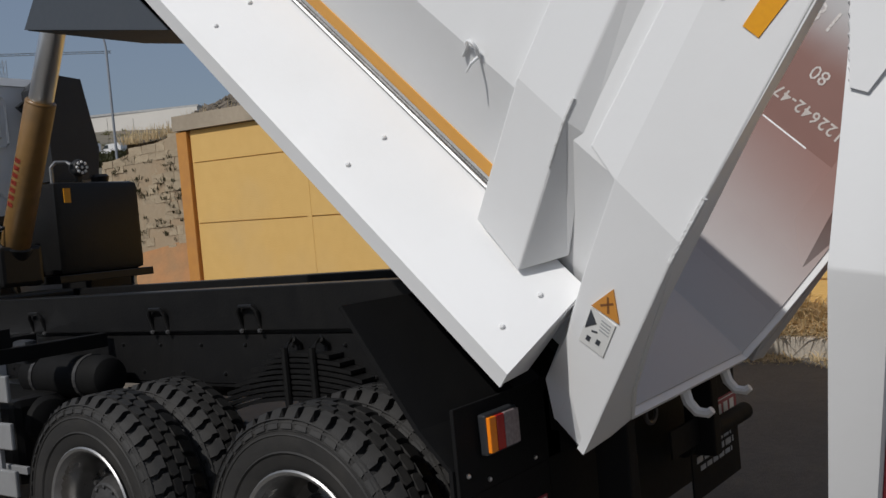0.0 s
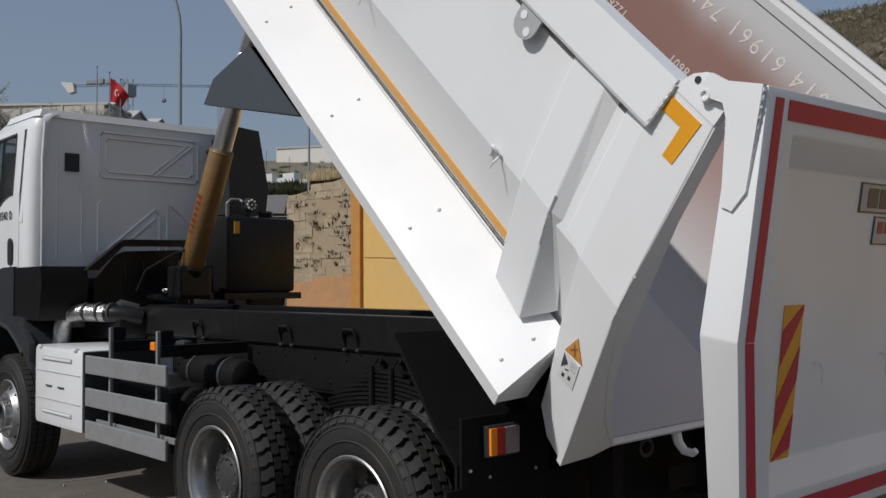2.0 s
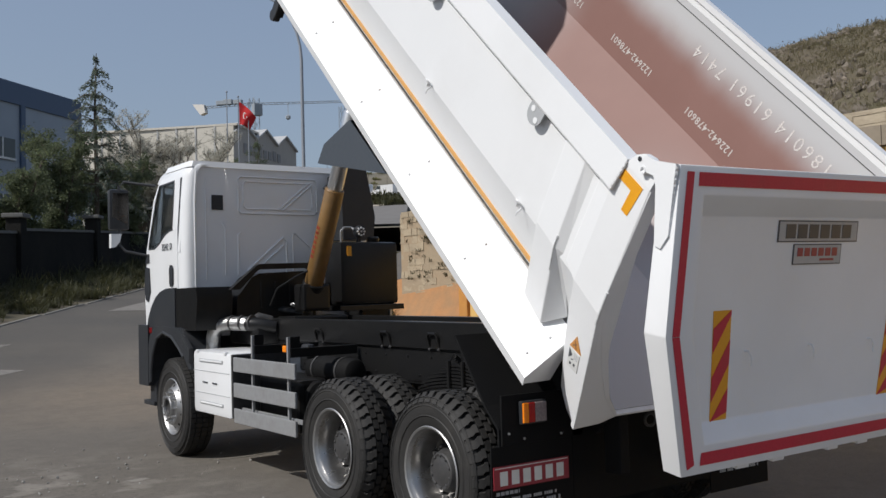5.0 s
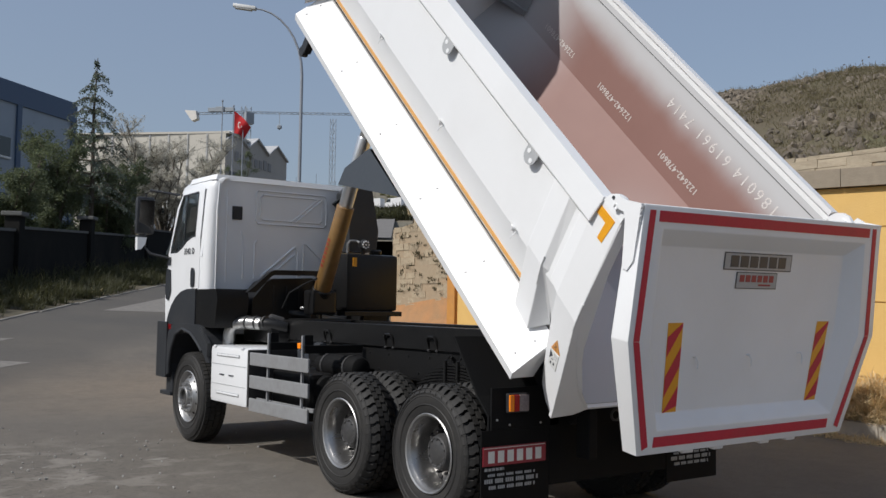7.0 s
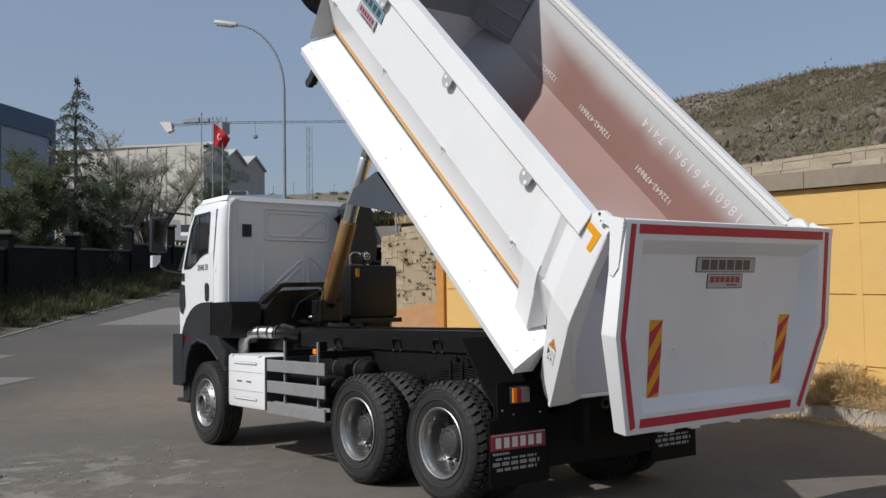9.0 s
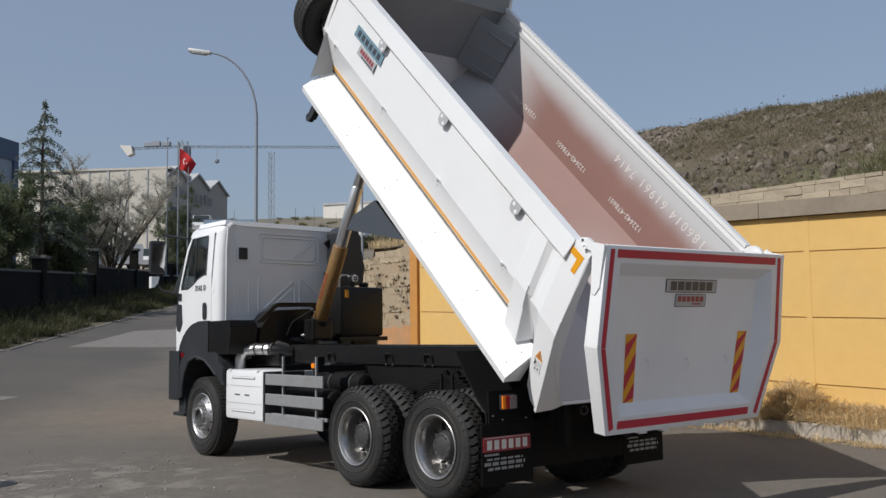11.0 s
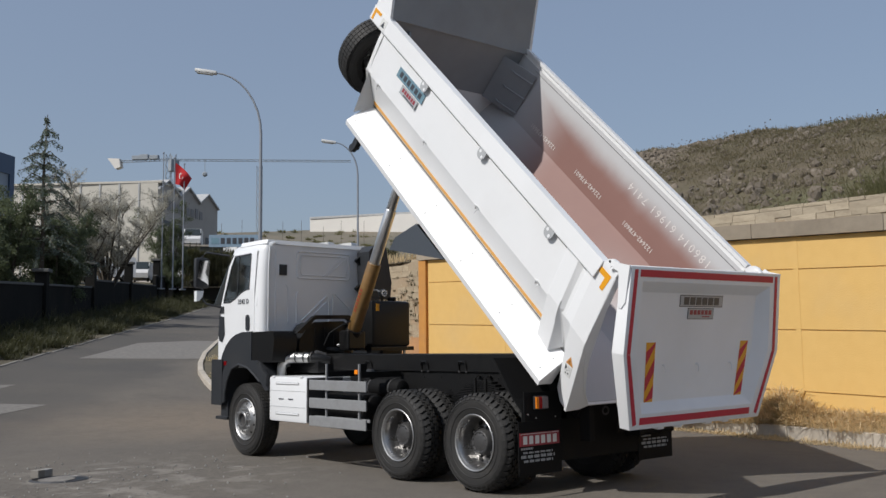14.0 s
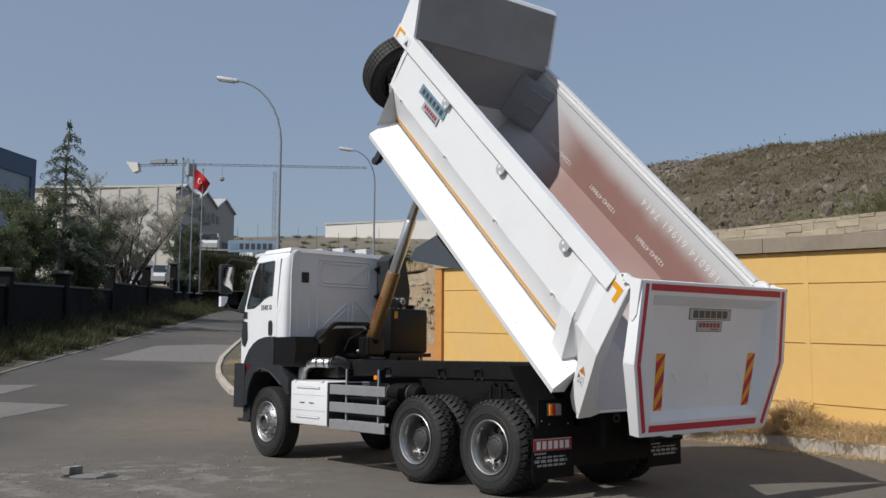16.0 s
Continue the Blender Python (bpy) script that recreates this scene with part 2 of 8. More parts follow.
PALE_PATCH = material("pale_road_patch", (0.20, 0.185, 0.165), 0.85, second=(0.14, 0.13, 0.118), grain=7, blend=0.9, bump=0.2)
CEMENT = material("dried_cement", (0.22, 0.205, 0.18), 0.9, second=(0.2, 0.185, 0.165), grain=14, blend=0.8)
BRICK_GREY = material("grey_concrete_block", (0.3, 0.29, 0.27), 0.9, second=(0.22, 0.21, 0.2), grain=20, bump=0.4)
CAB_GLASS = material("clear_cab_glass", (0.80, 0.86, 0.85), 0.02, second=(0.76, 0.83, 0.82))
CAB_GLASS.node_tree.nodes["Principled BSDF"].inputs["Transmission Weight"].default_value = 1.0
CAB_GLASS.node_tree.nodes["Principled BSDF"].inputs["IOR"].default_value = 1.45
TRIM = material("grey_cab_trim", (0.09, 0.095, 0.098), 0.7, second=(0.12, 0.125, 0.128), grain=30)
LED = material("led_lens_white", (0.85, 0.85, 0.85), 0.2)


def asphalt():
    m = bpy.data.materials.new("dusty_asphalt")
    m.use_nodes = True
    n, l = m.node_tree.nodes, m.node_tree.links
    b = n["Principled BSDF"]
    co = n.new("ShaderNodeTexCoord")

    def tex(scale, detail, lo, hi):
        t = n.new("ShaderNodeTexNoise")
        t.inputs["Scale"].default_value, t.inputs["Detail"].default_value = scale, detail
        l.new(co.outputs["Object"], t.inputs["Vector"])
        r = n.new("ShaderNodeMapRange")
        r.inputs["From Min"].default_value, r.inputs["From Max"].default_value = lo, hi
        l.new(t.outputs["Fac"], r.inputs["Value"])
        return r.outputs["Result"], t.outputs["Fac"]

    def blend(a, c, f, amount=1.0):
        x = n.new("ShaderNodeMix")
        x.data_type = "RGBA"
        if isinstance(a, tuple):
            x.inputs["A"].default_value = (*a, 1)
        else:
            l.new(a, x.inputs["A"])
        x.inputs["B"].default_value = (*c, 1)
        k = n.new("ShaderNodeMath")
        k.operation = "MULTIPLY"
        k.inputs[1].default_value = amount
        l.new(f, k.inputs[0])
        l.new(k.outputs[0], x.inputs["Factor"])
        return x.outputs["Result"]

    dust, _ = tex(0.16, 6, 0.42, 0.68)
    patch, _ = tex(0.9, 6, 0.5, 0.75)
    grit, raw = tex(95, 3, 0.35, 0.72)
    speck, _ = tex(30, 2, 0.66, 0.72)
    way = n.new("ShaderNodeVectorMath")
    way.operation = "DOT_PRODUCT"
    way.inputs[1].default_value = (0.82, -0.57, 0)
    l.new(co.outputs["Object"], way.inputs[0])
    _, drift = tex(0.35, 5, 0, 1)
    mad = n.new("ShaderNodeMath")
    mad.operation = "MULTIPLY_ADD"
    mad.inputs[1].default_value = 3.0
    l.new(drift, mad.inputs[0])
    l.new(way.outputs["Value"], mad.inputs[2])
    yard = n.new("ShaderNodeMapRange")
    yard.interpolation_type = "SMOOTHSTEP"
    yard.inputs["From Min"].default_value, yard.inputs["From Max"].default_value = -7.6, -6.2
    l.new(mad.outputs[0], yard.inputs["Value"])
    mottle, _ = tex(4.5, 7, 0.42, 0.70)
    coarse, _ = tex(22, 4, 0.40, 0.66)
    blot, _ = tex(2.2, 5, 0.50, 0.62)
    crumb, _ = tex(11, 5, 0.56, 0.66)

    def near(x, y, lo, hi, squash):
        """1 round the place x, y and 0 beyond hi metres, with a ragged rim."""
        mp = n.new("ShaderNodeMapping")
        mp.inputs["Location"].default_value = (-x * squash, -y, 0)
        mp.inputs["Scale"].default_value = (squash, 1, 0)
        l.new(co.outputs["Object"], mp.inputs["Vector"])
        ln = n.new("ShaderNodeVectorMath")
        ln.operation = "LENGTH"
        l.new(mp.outputs["Vector"], ln.inputs[0])
        ad = n.new("ShaderNodeMath")
        ad.operation = "MULTIPLY_ADD"
        ad.inputs[1].default_value = 2.6
        l.new(drift, ad.inputs[0])
        l.new(ln.outputs["Value"], ad.inputs[2])
        r = n.new("ShaderNodeMapRange")
        r.interpolation_type = "SMOOTHSTEP"
        r.inputs["From Min"].default_value, r.inputs["From Max"].default_value = hi + 1.3, lo + 1.3
        l.new(ad.outputs[0], r.inputs["Value"])
        return r.outputs["Result"]

    def times(f, g):
        k = n.new("ShaderNodeMath")
        k.operation = "MULTIPLY"
        l.new(f, k.inputs[0])
        l.new(g, k.inputs[1])
        return k.outputs[0]

    # smooth dark road, the dusty yard over it, earth washed off the island, cement crumbs round the drain
    c = blend((0.083, 0.080, 0.077), (0.150, 0.135, 0.117), yard.outputs["Result"], 0.85)
    c = blend(c, (0.20, 0.172, 0.14), dust, 0.42)
    c = blend(c, (0.25, 0.195, 0.14), near(2.6, 11.2, 1.0, 5.8, 0.8), 0.6)
    c = blend(c, (0.085, 0.079, 0.072), mottle, 0.30)
    c = blend(c, (0.070, 0.065, 0.060), coarse, 0.28)
    c = blend(c, (0.078, 0.072, 0.066), patch, 0.35)
    round_drain = near(-4.3, 3.6, 0.6, 3.6, 0.8)
    c = blend(c, (0.33, 0.305, 0.27), times(round_drain, blot), 0.5)
    c = blend(c, (0.050, 0.047, 0.043), times(round_drain, crumb), 0.55)
    c = blend(c, (0.21, 0.19, 0.165), grit, 0.36)
    c = blend(c, (0.24, 0.22, 0.19), speck, 0.5)
    l.new(c, b.inputs["Base Color"])
    b.inputs["Roughness"].default_value = 0.9
    b.inputs["Specular IOR Level"].default_value = 0.12
    bp = n.new("ShaderNodeBump")
    bp.inputs["Strength"].default_value, bp.inputs["Distance"].default_value = 0.6, 0.015
    l.new(raw, bp.inputs["Height"])
    l.new(bp.outputs["Normal"], b.inputs["Normal"])
    return m


def tub_steel():
    """Red-brown primed steel with white overspray drifting in along the top and the front."""
    m = bpy.data.materials.new("primed_tub_steel")
    m.use_nodes = True
    n, l = m.node_tree.nodes, m.node_tree.links
    b = n["Principled BSDF"]
    co = n.new("ShaderNodeTexCoord")
    sep = n.new("ShaderNodeSeparateXYZ")
    l.new(co.outputs["Object"], sep.inputs["Vector"])
    ns = n.new("ShaderNodeTexNoise")
    ns.inputs["Scale"].default_value, ns.inputs["Detail"].default_value = 2.2, 5
    l.new(co.outputs["Object"], ns.inputs["Vector"])

    def ramp(src, lo, hi):
        wob = n.new("ShaderNodeMath")
        wob.operation = "MULTIPLY_ADD"
        wob.inputs[1].default_value = 0.15
        l.new(ns.outputs["Fac"], wob.inputs[0])
        l.new(src, wob.inputs[2])
        r = n.new("ShaderNodeMapRange")
        r.interpolation_type = "SMOOTHSTEP"
        r.inputs["From Min"].default_value, r.inputs["From Max"].default_value = lo + 0.075, hi + 0.075
        l.new(wob.outputs[0], r.inputs["Value"])
        return r.outputs["Result"]

    top = ramp(sep.outputs["Z"], 2.60, 2.93)
    front = ramp(sep.outputs["Y"], 3.3, 4.6)
    tail = ramp(sep.outputs["Y"], 2.3, 0.9)
    low = ramp(sep.outputs["Z"], 2.34, 1.40)
    tail_low = n.new("ShaderNodeMath")
    tail_low.operation = "MULTIPLY"
    l.new(tail, tail_low.inputs[0])
    l.new(low, tail_low.inputs[1])
    first = n.new("ShaderNodeMath")
    first.operation = "MAXIMUM"
    l.new(top, first.inputs[0])
    l.new(front, first.inputs[1])
    mx = n.new("ShaderNodeMath")
    mx.operation = "MAXIMUM"
    l.new(first.outputs[0], mx.inputs[0])
    l.new(tail_low.outputs[0], mx.inputs[1])
    base = n.new("ShaderNodeMix")
    base.data_type = "RGBA"
    base.inputs["A"].default_value, base.inputs["B"].default_value = (0.225, 0.118, 0.098, 1), (0.275, 0.150, 0.128, 1)
    l.new(ns.outputs["Fac"], base.inputs["Factor"])
    mix = n.new("ShaderNodeMix")
    mix.data_type = "RGBA"
    mix.inputs["B"].default_value = (0.50, 0.50, 0.505, 1)
    l.new(base.outputs["Result"], mix.inputs["A"])
    l.new(mx.outputs[0], mix.inputs["Factor"])
    l.new(mix.outputs["Result"], b.inputs["Base Color"])
    b.inputs["Roughness"].default_value = 0.62
    return m


def let_light_through(m, amount, colour):
    """Thin leaves pass some light on."""
    n, l = m.node_tree.nodes, m.node_tree.links
    t = n.new("ShaderNodeBsdfTranslucent")
    t.inputs["Color"].default_value = (*colour, 1)
    mx = n.new("ShaderNodeMixShader")
    mx.inputs[0].default_value = amount
    l.new(n["Principled BSDF"].outputs[0], mx.inputs[1])
    l.new(t.outputs[0], mx.inputs[2])
    l.new(mx.outputs[0], n["Material Output"].inputs["Surface"])


let_light_through(LEAF_GREEN, 0.4, (0.17, 0.20, 0.10))
let_light_through(SCRUB, 0.4, (0.26, 0.25, 0.11))
let_light_through(HILL_GRASS, 0.4, (0.28, 0.24, 0.135))
let_light_through(LEAF_DARK, 0.3, (0.16, 0.19, 0.13))
let_light_through(GREEN_GRASS, 0.2, (0.14, 0.14, 0.055))
let_light_through(STRAW, 0.45, (0.66, 0.53, 0.31))
let_light_through(BLOSSOM, 0.45, (0.55, 0.52, 0.45))
ASPHALT = asphalt()
TUB = tub_steel()


# ---- builders ----
def part(name, bm, mat, parent=None, label="", smooth=False, m=None):
    """One mesh object out of a bmesh, under a thing or a part."""
    me = bpy.data.meshes.new(name)
    bmesh.ops.recalc_face_normals(bm, faces=bm.faces)
    if smooth:
        for f in bm.faces:
            f.smooth = True
    bm.to_mesh(me)
    bm.free()
    if smooth:
        me.set_sharp_from_angle(angle=radians(38))
    me.materials.append(mat)
    ob = new(name, me)
    if m is not None:
        ob.matrix_local = m
    if parent:
        ob.parent = parent
    if label:
        ob["label"] = label
    return ob


def thing(name, label, category, m=None, group="", kind=""):
    ob = new(name)
    ob.empty_display_size = 0.2
    if m is not None:
        ob.matrix_world = m
    return tagged(ob, label, category, group, kind)


def faces_of(bm, verts, faces):
    vs = [bm.verts.new(v) for v in verts]
    out = []
    for f in faces:
        out.append(bm.faces.new([vs[i] for i in f]))
    return vs, out


BOX_FACES = ((0, 1, 3, 2), (4, 6, 7, 5), (0, 4, 5, 1), (2, 3, 7, 6), (0, 2, 6, 4), (1, 5, 7, 3))


def box(bm, a, c, bevel=0.0, m=None):
    verts = [Vector((x, y, z)) for x in (a[0], c[0]) for y in (a[1], c[1]) for z in (a[2], c[2])]
    if m is not None:
        verts = [m @ v for v in verts]
    vs, fs = faces_of(bm, verts, BOX_FACES)
    if bevel:
        es = list({e for f in fs for e in f.edges})
        bmesh.ops.bevel(bm, geom=es, offset=bevel, segments=2, affect="EDGES", profile=0.6)
    return bm


def boxed(a, c, bevel=0.0, m=None):
    return box(bmesh.new(), a, c, bevel, m)


def prism(bm, outline, place, lo, hi):
    """Extrudes a 2D outline: place(p, q, t) gives the point, t from lo to hi."""
    n = len(outline)
    verts = [Vector(place(p, q, lo)) for p, q in outline] + [Vector(place(p, q, hi)) for p, q in outline]
    faces = [tuple(range(n)), tuple(range(2 * n - 1, n - 1, -1))] + [(i, (i + 1) % n, n + (i + 1) % n, n + i) for i in range(n)]
    return faces_of(bm, verts, faces)


def along_x(p, q, t):
    return (t, p, q)


def along_y(p, q, t):
    return (p, t, q)


def along_z(p, q, t):
    return (p, q, t)


def bevel_all(bm, width, segments=2, angle=25):
    es = [e for e in bm.edges if e.is_manifold and e.calc_face_angle(0) > radians(angle)]
    bmesh.ops.bevel(bm, geom=es, offset=width, segments=segments, affect="EDGES", profile=0.6, clamp_overlap=True)
    return bm


def tube(bm, path, radius, sides=10, caps=True):
    """A round bar along a path; radius may be one number or one a point."""
    pts = [Vector(p) for p in path]
    radii = radius if isinstance(radius, (list, tuple)) else [radius] * len(pts)
    rings, up = [], None
    for i, p in enumerate(pts):
        way = (pts[min(i + 1, len(pts) - 1)] - pts[max(i - 1, 0)]).normalized()
        if up is None or abs(way.dot(up)) > 0.98:
            up = Vector((0, 0, 1)) if abs(way.z) < 0.9 else Vector((1, 0, 0))
        side = way.cross(up).normalized()
        top = side.cross(way).normalized()
        up = top
        rings.append([bm.verts.new(p + radii[i] * (math.cos(a) * side + math.sin(a) * top)) for a in (2 * math.pi * k / sides for k in range(sides))])
    for r, s in zip(rings, rings[1:]):
        for k in range(sides):
            bm.faces.new((r[k], r[(k + 1) % sides], s[(k + 1) % sides], s[k]))
    if caps:
        bm.faces.new(rings[0][::-1])
        bm.faces.new(rings[-1])
    return bm


def lathe(bm, profile, steps=48, closed=False):
    """Turns a profile of (radius, x) about the x axis."""
    rings = []
    for k in range(steps):
        a = 2 * math.pi * k / steps
        rings.append([bm.verts.new((x, r * math.cos(a), r * math.sin(a))) for r, x in profile])
    n = len(profile)
    for k in range(steps):
        p, q = rings[k], rings[(k + 1) % steps]
        for i in range(n if closed else n - 1):
            j = (i + 1) % n
            bm.faces.new((p[i], p[j], q[j], q[i]))
    return bm


def lettering(name, text, size, mat, parent, m, label="", depth=0.001, bold=0.0, spacing=1.0):
    """Words as a thin raised mesh in the built-in font."""
    cu = bpy.data.curves.new(name, "FONT")
    cu.body, cu.size, cu.extrude, cu.align_x, cu.align_y, cu.offset = text, size, depth, "CENTER", "CENTER", bold
    cu.resolution_u = 2
    cu.space_character = spacing
    temp = new(name, cu)
    bpy.context.view_layer.update()
    me = bpy.data.meshes.new_from_object(temp)
    bpy.data.objects.remove(temp)
    bpy.data.curves.remove(cu)
    whole = bmesh.new()
    whole.from_mesh(me)
    bpy.data.meshes.remove(me)
    seen = set()
    for start in list(whole.verts):
        if start in seen:
            continue
        island, queue = [], [start]
        seen.add(start)
        while queue:
            v = queue.pop()
            island.append(v)
            for e in v.link_edges:
                w = e.other_vert(v)
                if w not in seen:
                    seen.add(w)
                    queue.append(w)
        place = {v: i for i, v in enumerate(island)}
        char = bpy.data.meshes.new(name)
        char.from_pydata([v.co for v in island], [], [[place[v] for v in f.verts] for f in whole.faces if f.verts[0] in place])
        char.materials.append(mat)
        ob = new(name, char)
        ob.matrix_local = m
        ob.parent = parent
        if label:
            ob["label"] = label
    whole.free()


def height(x, y):
    """The lie of the land: level round the truck, then a climbing road."""
    s = y - 9.0
    if s <= 0:
        return 0.0
    if s < 6:
        return 0.085 * s * s / 12
    return 0.085 * (min(s, 105.0) - 3)


# ---- ground, walls and hill ----
def ground_mesh():
    xs = [-1500, -600, -250, -120, -70, -45, -30, -22, -16] + [-12 + 0.8 * k for k in range(46)] + [26, 29, 33, 38, 45, 55, 70, 100, 160, 300, 700, 1500]
    ys = [-1500, -500, -200, -100, -60, -40, -28, -20] + [-15 + 1.0 * k for k in range(52)] + [40, 44, 50, 58, 66, 76, 88, 100, 114, 130, 200, 400, 900, 1800]
    verts = [(x, y, height(x, y)) for y in ys for x in xs]
    n = len(xs)
    faces = [(j * n + i, j * n + i + 1, (j + 1) * n + i + 1, (j + 1) * n + i) for j in range(len(ys) - 1) for i in range(n - 1)]
    me = bpy.data.meshes.new("ground")
    me.from_pydata(verts, [], faces)
    for p in me.polygons:
        p.use_smooth = True
    me.materials.append(ASPHALT)
    return tagged(new("ground", me), "dusty grey asphalt yard and climbing road", "ground", kind="structure")


ground = ground_mesh()
WALL_X = 7.25


def wall_lift(y):
    return 0.034 * (y - 1.0)


wall = thing("wall_yellow", "ochre yellow panelled boundary wall with a concrete coping", "wall", kind="structure")
JOINTS = [10.84, 8.08, 4.43, 0.77, -2.85, -6.5, -10.1]
core = bmesh.new()
prism(core, [(11.05, -0.3), (11.05, 3.76), (-10, 3.06), (-10, -0.3)], along_x, WALL_X + 0.03, WALL_X + 0.25)
part("wall_core", core, YELLOW_WALL, wall)
for y1, y0 in zip(JOINTS, JOINTS[1:]):
    for k in range(4):
        z0, z1 = (-0.2 if k == 0 else 0.755 + 1.065 * (k - 1)), 0.755 + 1.065 * k
        z1 = min(z1, 3.46)
        bm = bmesh.new()
        g = 0.009
        a, c = y0 + 0.05, y1 - 0.05
        prism(bm, [(a, z0 + g + wall_lift(a)), (c, z0 + g + wall_lift(c)), (c, z1 - g + wall_lift(c)), (a, z1 - g + wall_lift(a))], along_x, WALL_X, WALL_X + 0.032)
        bevel_all(bm, 0.006, 1)
        part("wall_panel", bm, YELLOW_WALL, wall)
    bm = bmesh.new()
    prism(bm, [(y0 - 0.05, -0.2), (y0 + 0.05, -0.2), (y0 + 0.05, 3.46 + wall_lift(y0)), (y0 - 0.05, 3.46 + wall_lift(y0))], along_x, WALL_X - 0.006, WALL_X + 0.032)
    bevel_all(bm, 0.006, 1)
    part("wall_batten", bm, YELLOW_WALL, wall)
bm = boxed((WALL_X - 0.06, 10.83, -0.2), (WALL_X + 0.26, 11.11, 3.79), 0.012)
part("end_pier", bm, YELLOW_POST, wall, "deeper ochre end pier")
for k in range(9):
    y1 = 11.15 - k * 2.4
    y0 = y1 - 2.39
    bm = bmesh.new()
    prism(bm, [(y0, 3.465 + wall_lift(y0)), (y1, 3.465 + wall_lift(y1)), (y1, 3.73 + wall_lift(y1)), (y0, 3.73 + wall_lift(y0))], along_x, WALL_X - 0.09, WALL_X + 0.36)
    bevel_all(bm, 0.025)
    part("coping_block", bm, CONCRETE, wall, "weathered brown-grey concrete coping")

rng = random.Random(7)


def mesh_object(name, verts, faces, mat, parent=None, label="", smooth=False):
    me = bpy.data.meshes.new(name)
    me.from_pydata(verts, [], faces)
    if smooth:
        for p in me.polygons:
            p.use_smooth = True
    me.materials.append(mat)
    ob = new(name, me)
    if parent:
        ob.parent = parent
    if label:
        ob["label"] = label
    return ob


def strip_land(name, left, right, mat, label, category, lift=0.006, rows=1, bumpy=0.0):
    """A strip of land between two lines of (x, y), laid on the ground."""
    verts, faces = [], []
    n = rows + 1
    for (x0, y0), (x1, y1) in zip(left, right):
        for k in range(n):
            f = k / rows
            x, y = x0 + (x1 - x0) * f, y0 + (y1 - y0) * f
            edge = min(f, 1 - f) * 2
            verts.append((x, y, height(x, y) + lift + bumpy * edge * (0.5 + 0.5 * noise.noise(Vector((x * 1.3, y * 1.3, 0))))))
    for j in range(len(left) - 1):
        for k in range(rows):
            a = j * n + k
            faces.append((a, a + 1, a + n + 1, a + n))
    ob = mesh_object(name, verts, faces, mat, smooth=True)
    return tagged(ob, label, category, kind="structure")


# -- kerb and dry verge in front of the yellow wall --
def kerb_x(y):
    return 6.38 + 0.22 * max(-8, min(y, 3.0))


verge_pts = [-9 + 0.6 * k for k in range(36)]
verts, faces = [], []
for y in verge_pts:
    for k in range(7):
        f = k / 6
        x = kerb_x(y) + 0.1 + (WALL_X - kerb_x(y) - 0.05) * f
        verts.append((x, y, height(x, y) + 0.20 + 0.24 * f + 0.03 * noise.noise(Vector((x * 2, y * 2, 3)))))
for j in range(len(verge_pts) - 1):
    for k in range(6):
        a = j * 7 + k
        faces.append((a, a + 1, a + 8, a + 7))
tagged(mesh_object("verge_dry", verts, faces, MORTAR, smooth=True), "dry earth verge between kerb and wall", "verge", kind="structure")
kerb = thing("kerb", "weathered concrete kerb stones along the yard", "kerb", kind="structure")
kerb_mesh = None
for k in range(20):
    y0 = -8.2 + 0.8 * k
    dx = kerb_x(y0 + 0.8) - kerb_x(y0)
    turn = -math.degrees(math.atan2(dx, 0.8))
    m = pose(kerb_x(y0 + 0.4), y0 + 0.4, height(0, y0), 0, 0.6 * math.sin(k * 2.2), turn + 0.5 * math.sin(k * 1.7))
    if kerb_mesh is None:
        ob = part("kerb_stone", boxed((-0.09, -0.405, -0.1), (0.09, 0.405, 0.215), 0.02), KERB, kerb, m=m)
        kerb_mesh = ob.data
    else:
        ob = new("kerb_stone", kerb_mesh)
        ob.matrix_local = m
        ob.parent = kerb


def tufts(name, spots, mat, label, category, blade=0.30, per=26, spread=0.16, width=0.006, bend=0.5, kind="stuff"):
    """Clumps of thin bent blades."""
    verts, faces = [], []
    for x, y, z, size in spots:
        for _ in range(per):
            a = rng.uniform(0, 2 * math.pi)
            r = spread * size * rng.random()
            bx, by = x + r * math.cos(a), y + r * math.sin(a)
            h = blade * size * rng.uniform(0.45, 1.1)
            lean = bend * h * rng.uniform(0.2, 1.1)
            la = a + rng.uniform(-0.9, 0.9)
            w = width * rng.uniform(0.6, 1.4)
            px, py = -math.sin(la) * w, math.cos(la) * w
            i = len(verts)
            tipx, tipy = bx + lean * math.cos(la), by + lean * math.sin(la)
            mx, my = bx + 0.35 * lean * math.cos(la), by + 0.35 * lean * math.sin(la)
            verts += [(bx - px, by - py, z - 0.03), (bx + px, by + py, z - 0.03), (mx + px * 0.8, my + py * 0.8, z + h * 0.62 * max(0.3, 1.0 - 0.4 * lean / h)), (mx - px * 0.8, my - py * 0.8, z + h * 0.62 * max(0.3, 1.0 - 0.4 * lean / h)), (tipx, tipy, z + h * max(0.12, 1.0 - 0.55 * lean / h))]
            faces += [(i, i + 1, i + 2, i + 3), (i + 3, i + 2, i + 4)]
    ob = mesh_object(name, verts, faces, mat)
    return tagged(ob, label, category, kind=kind)


def verge_z(x, y):
    f = max(0, min(1, (x - kerb_x(y) - 0.1) / max(0.2, WALL_X - kerb_x(y) - 0.05)))
    return height(x, y) + 0.20 + 0.24 * f


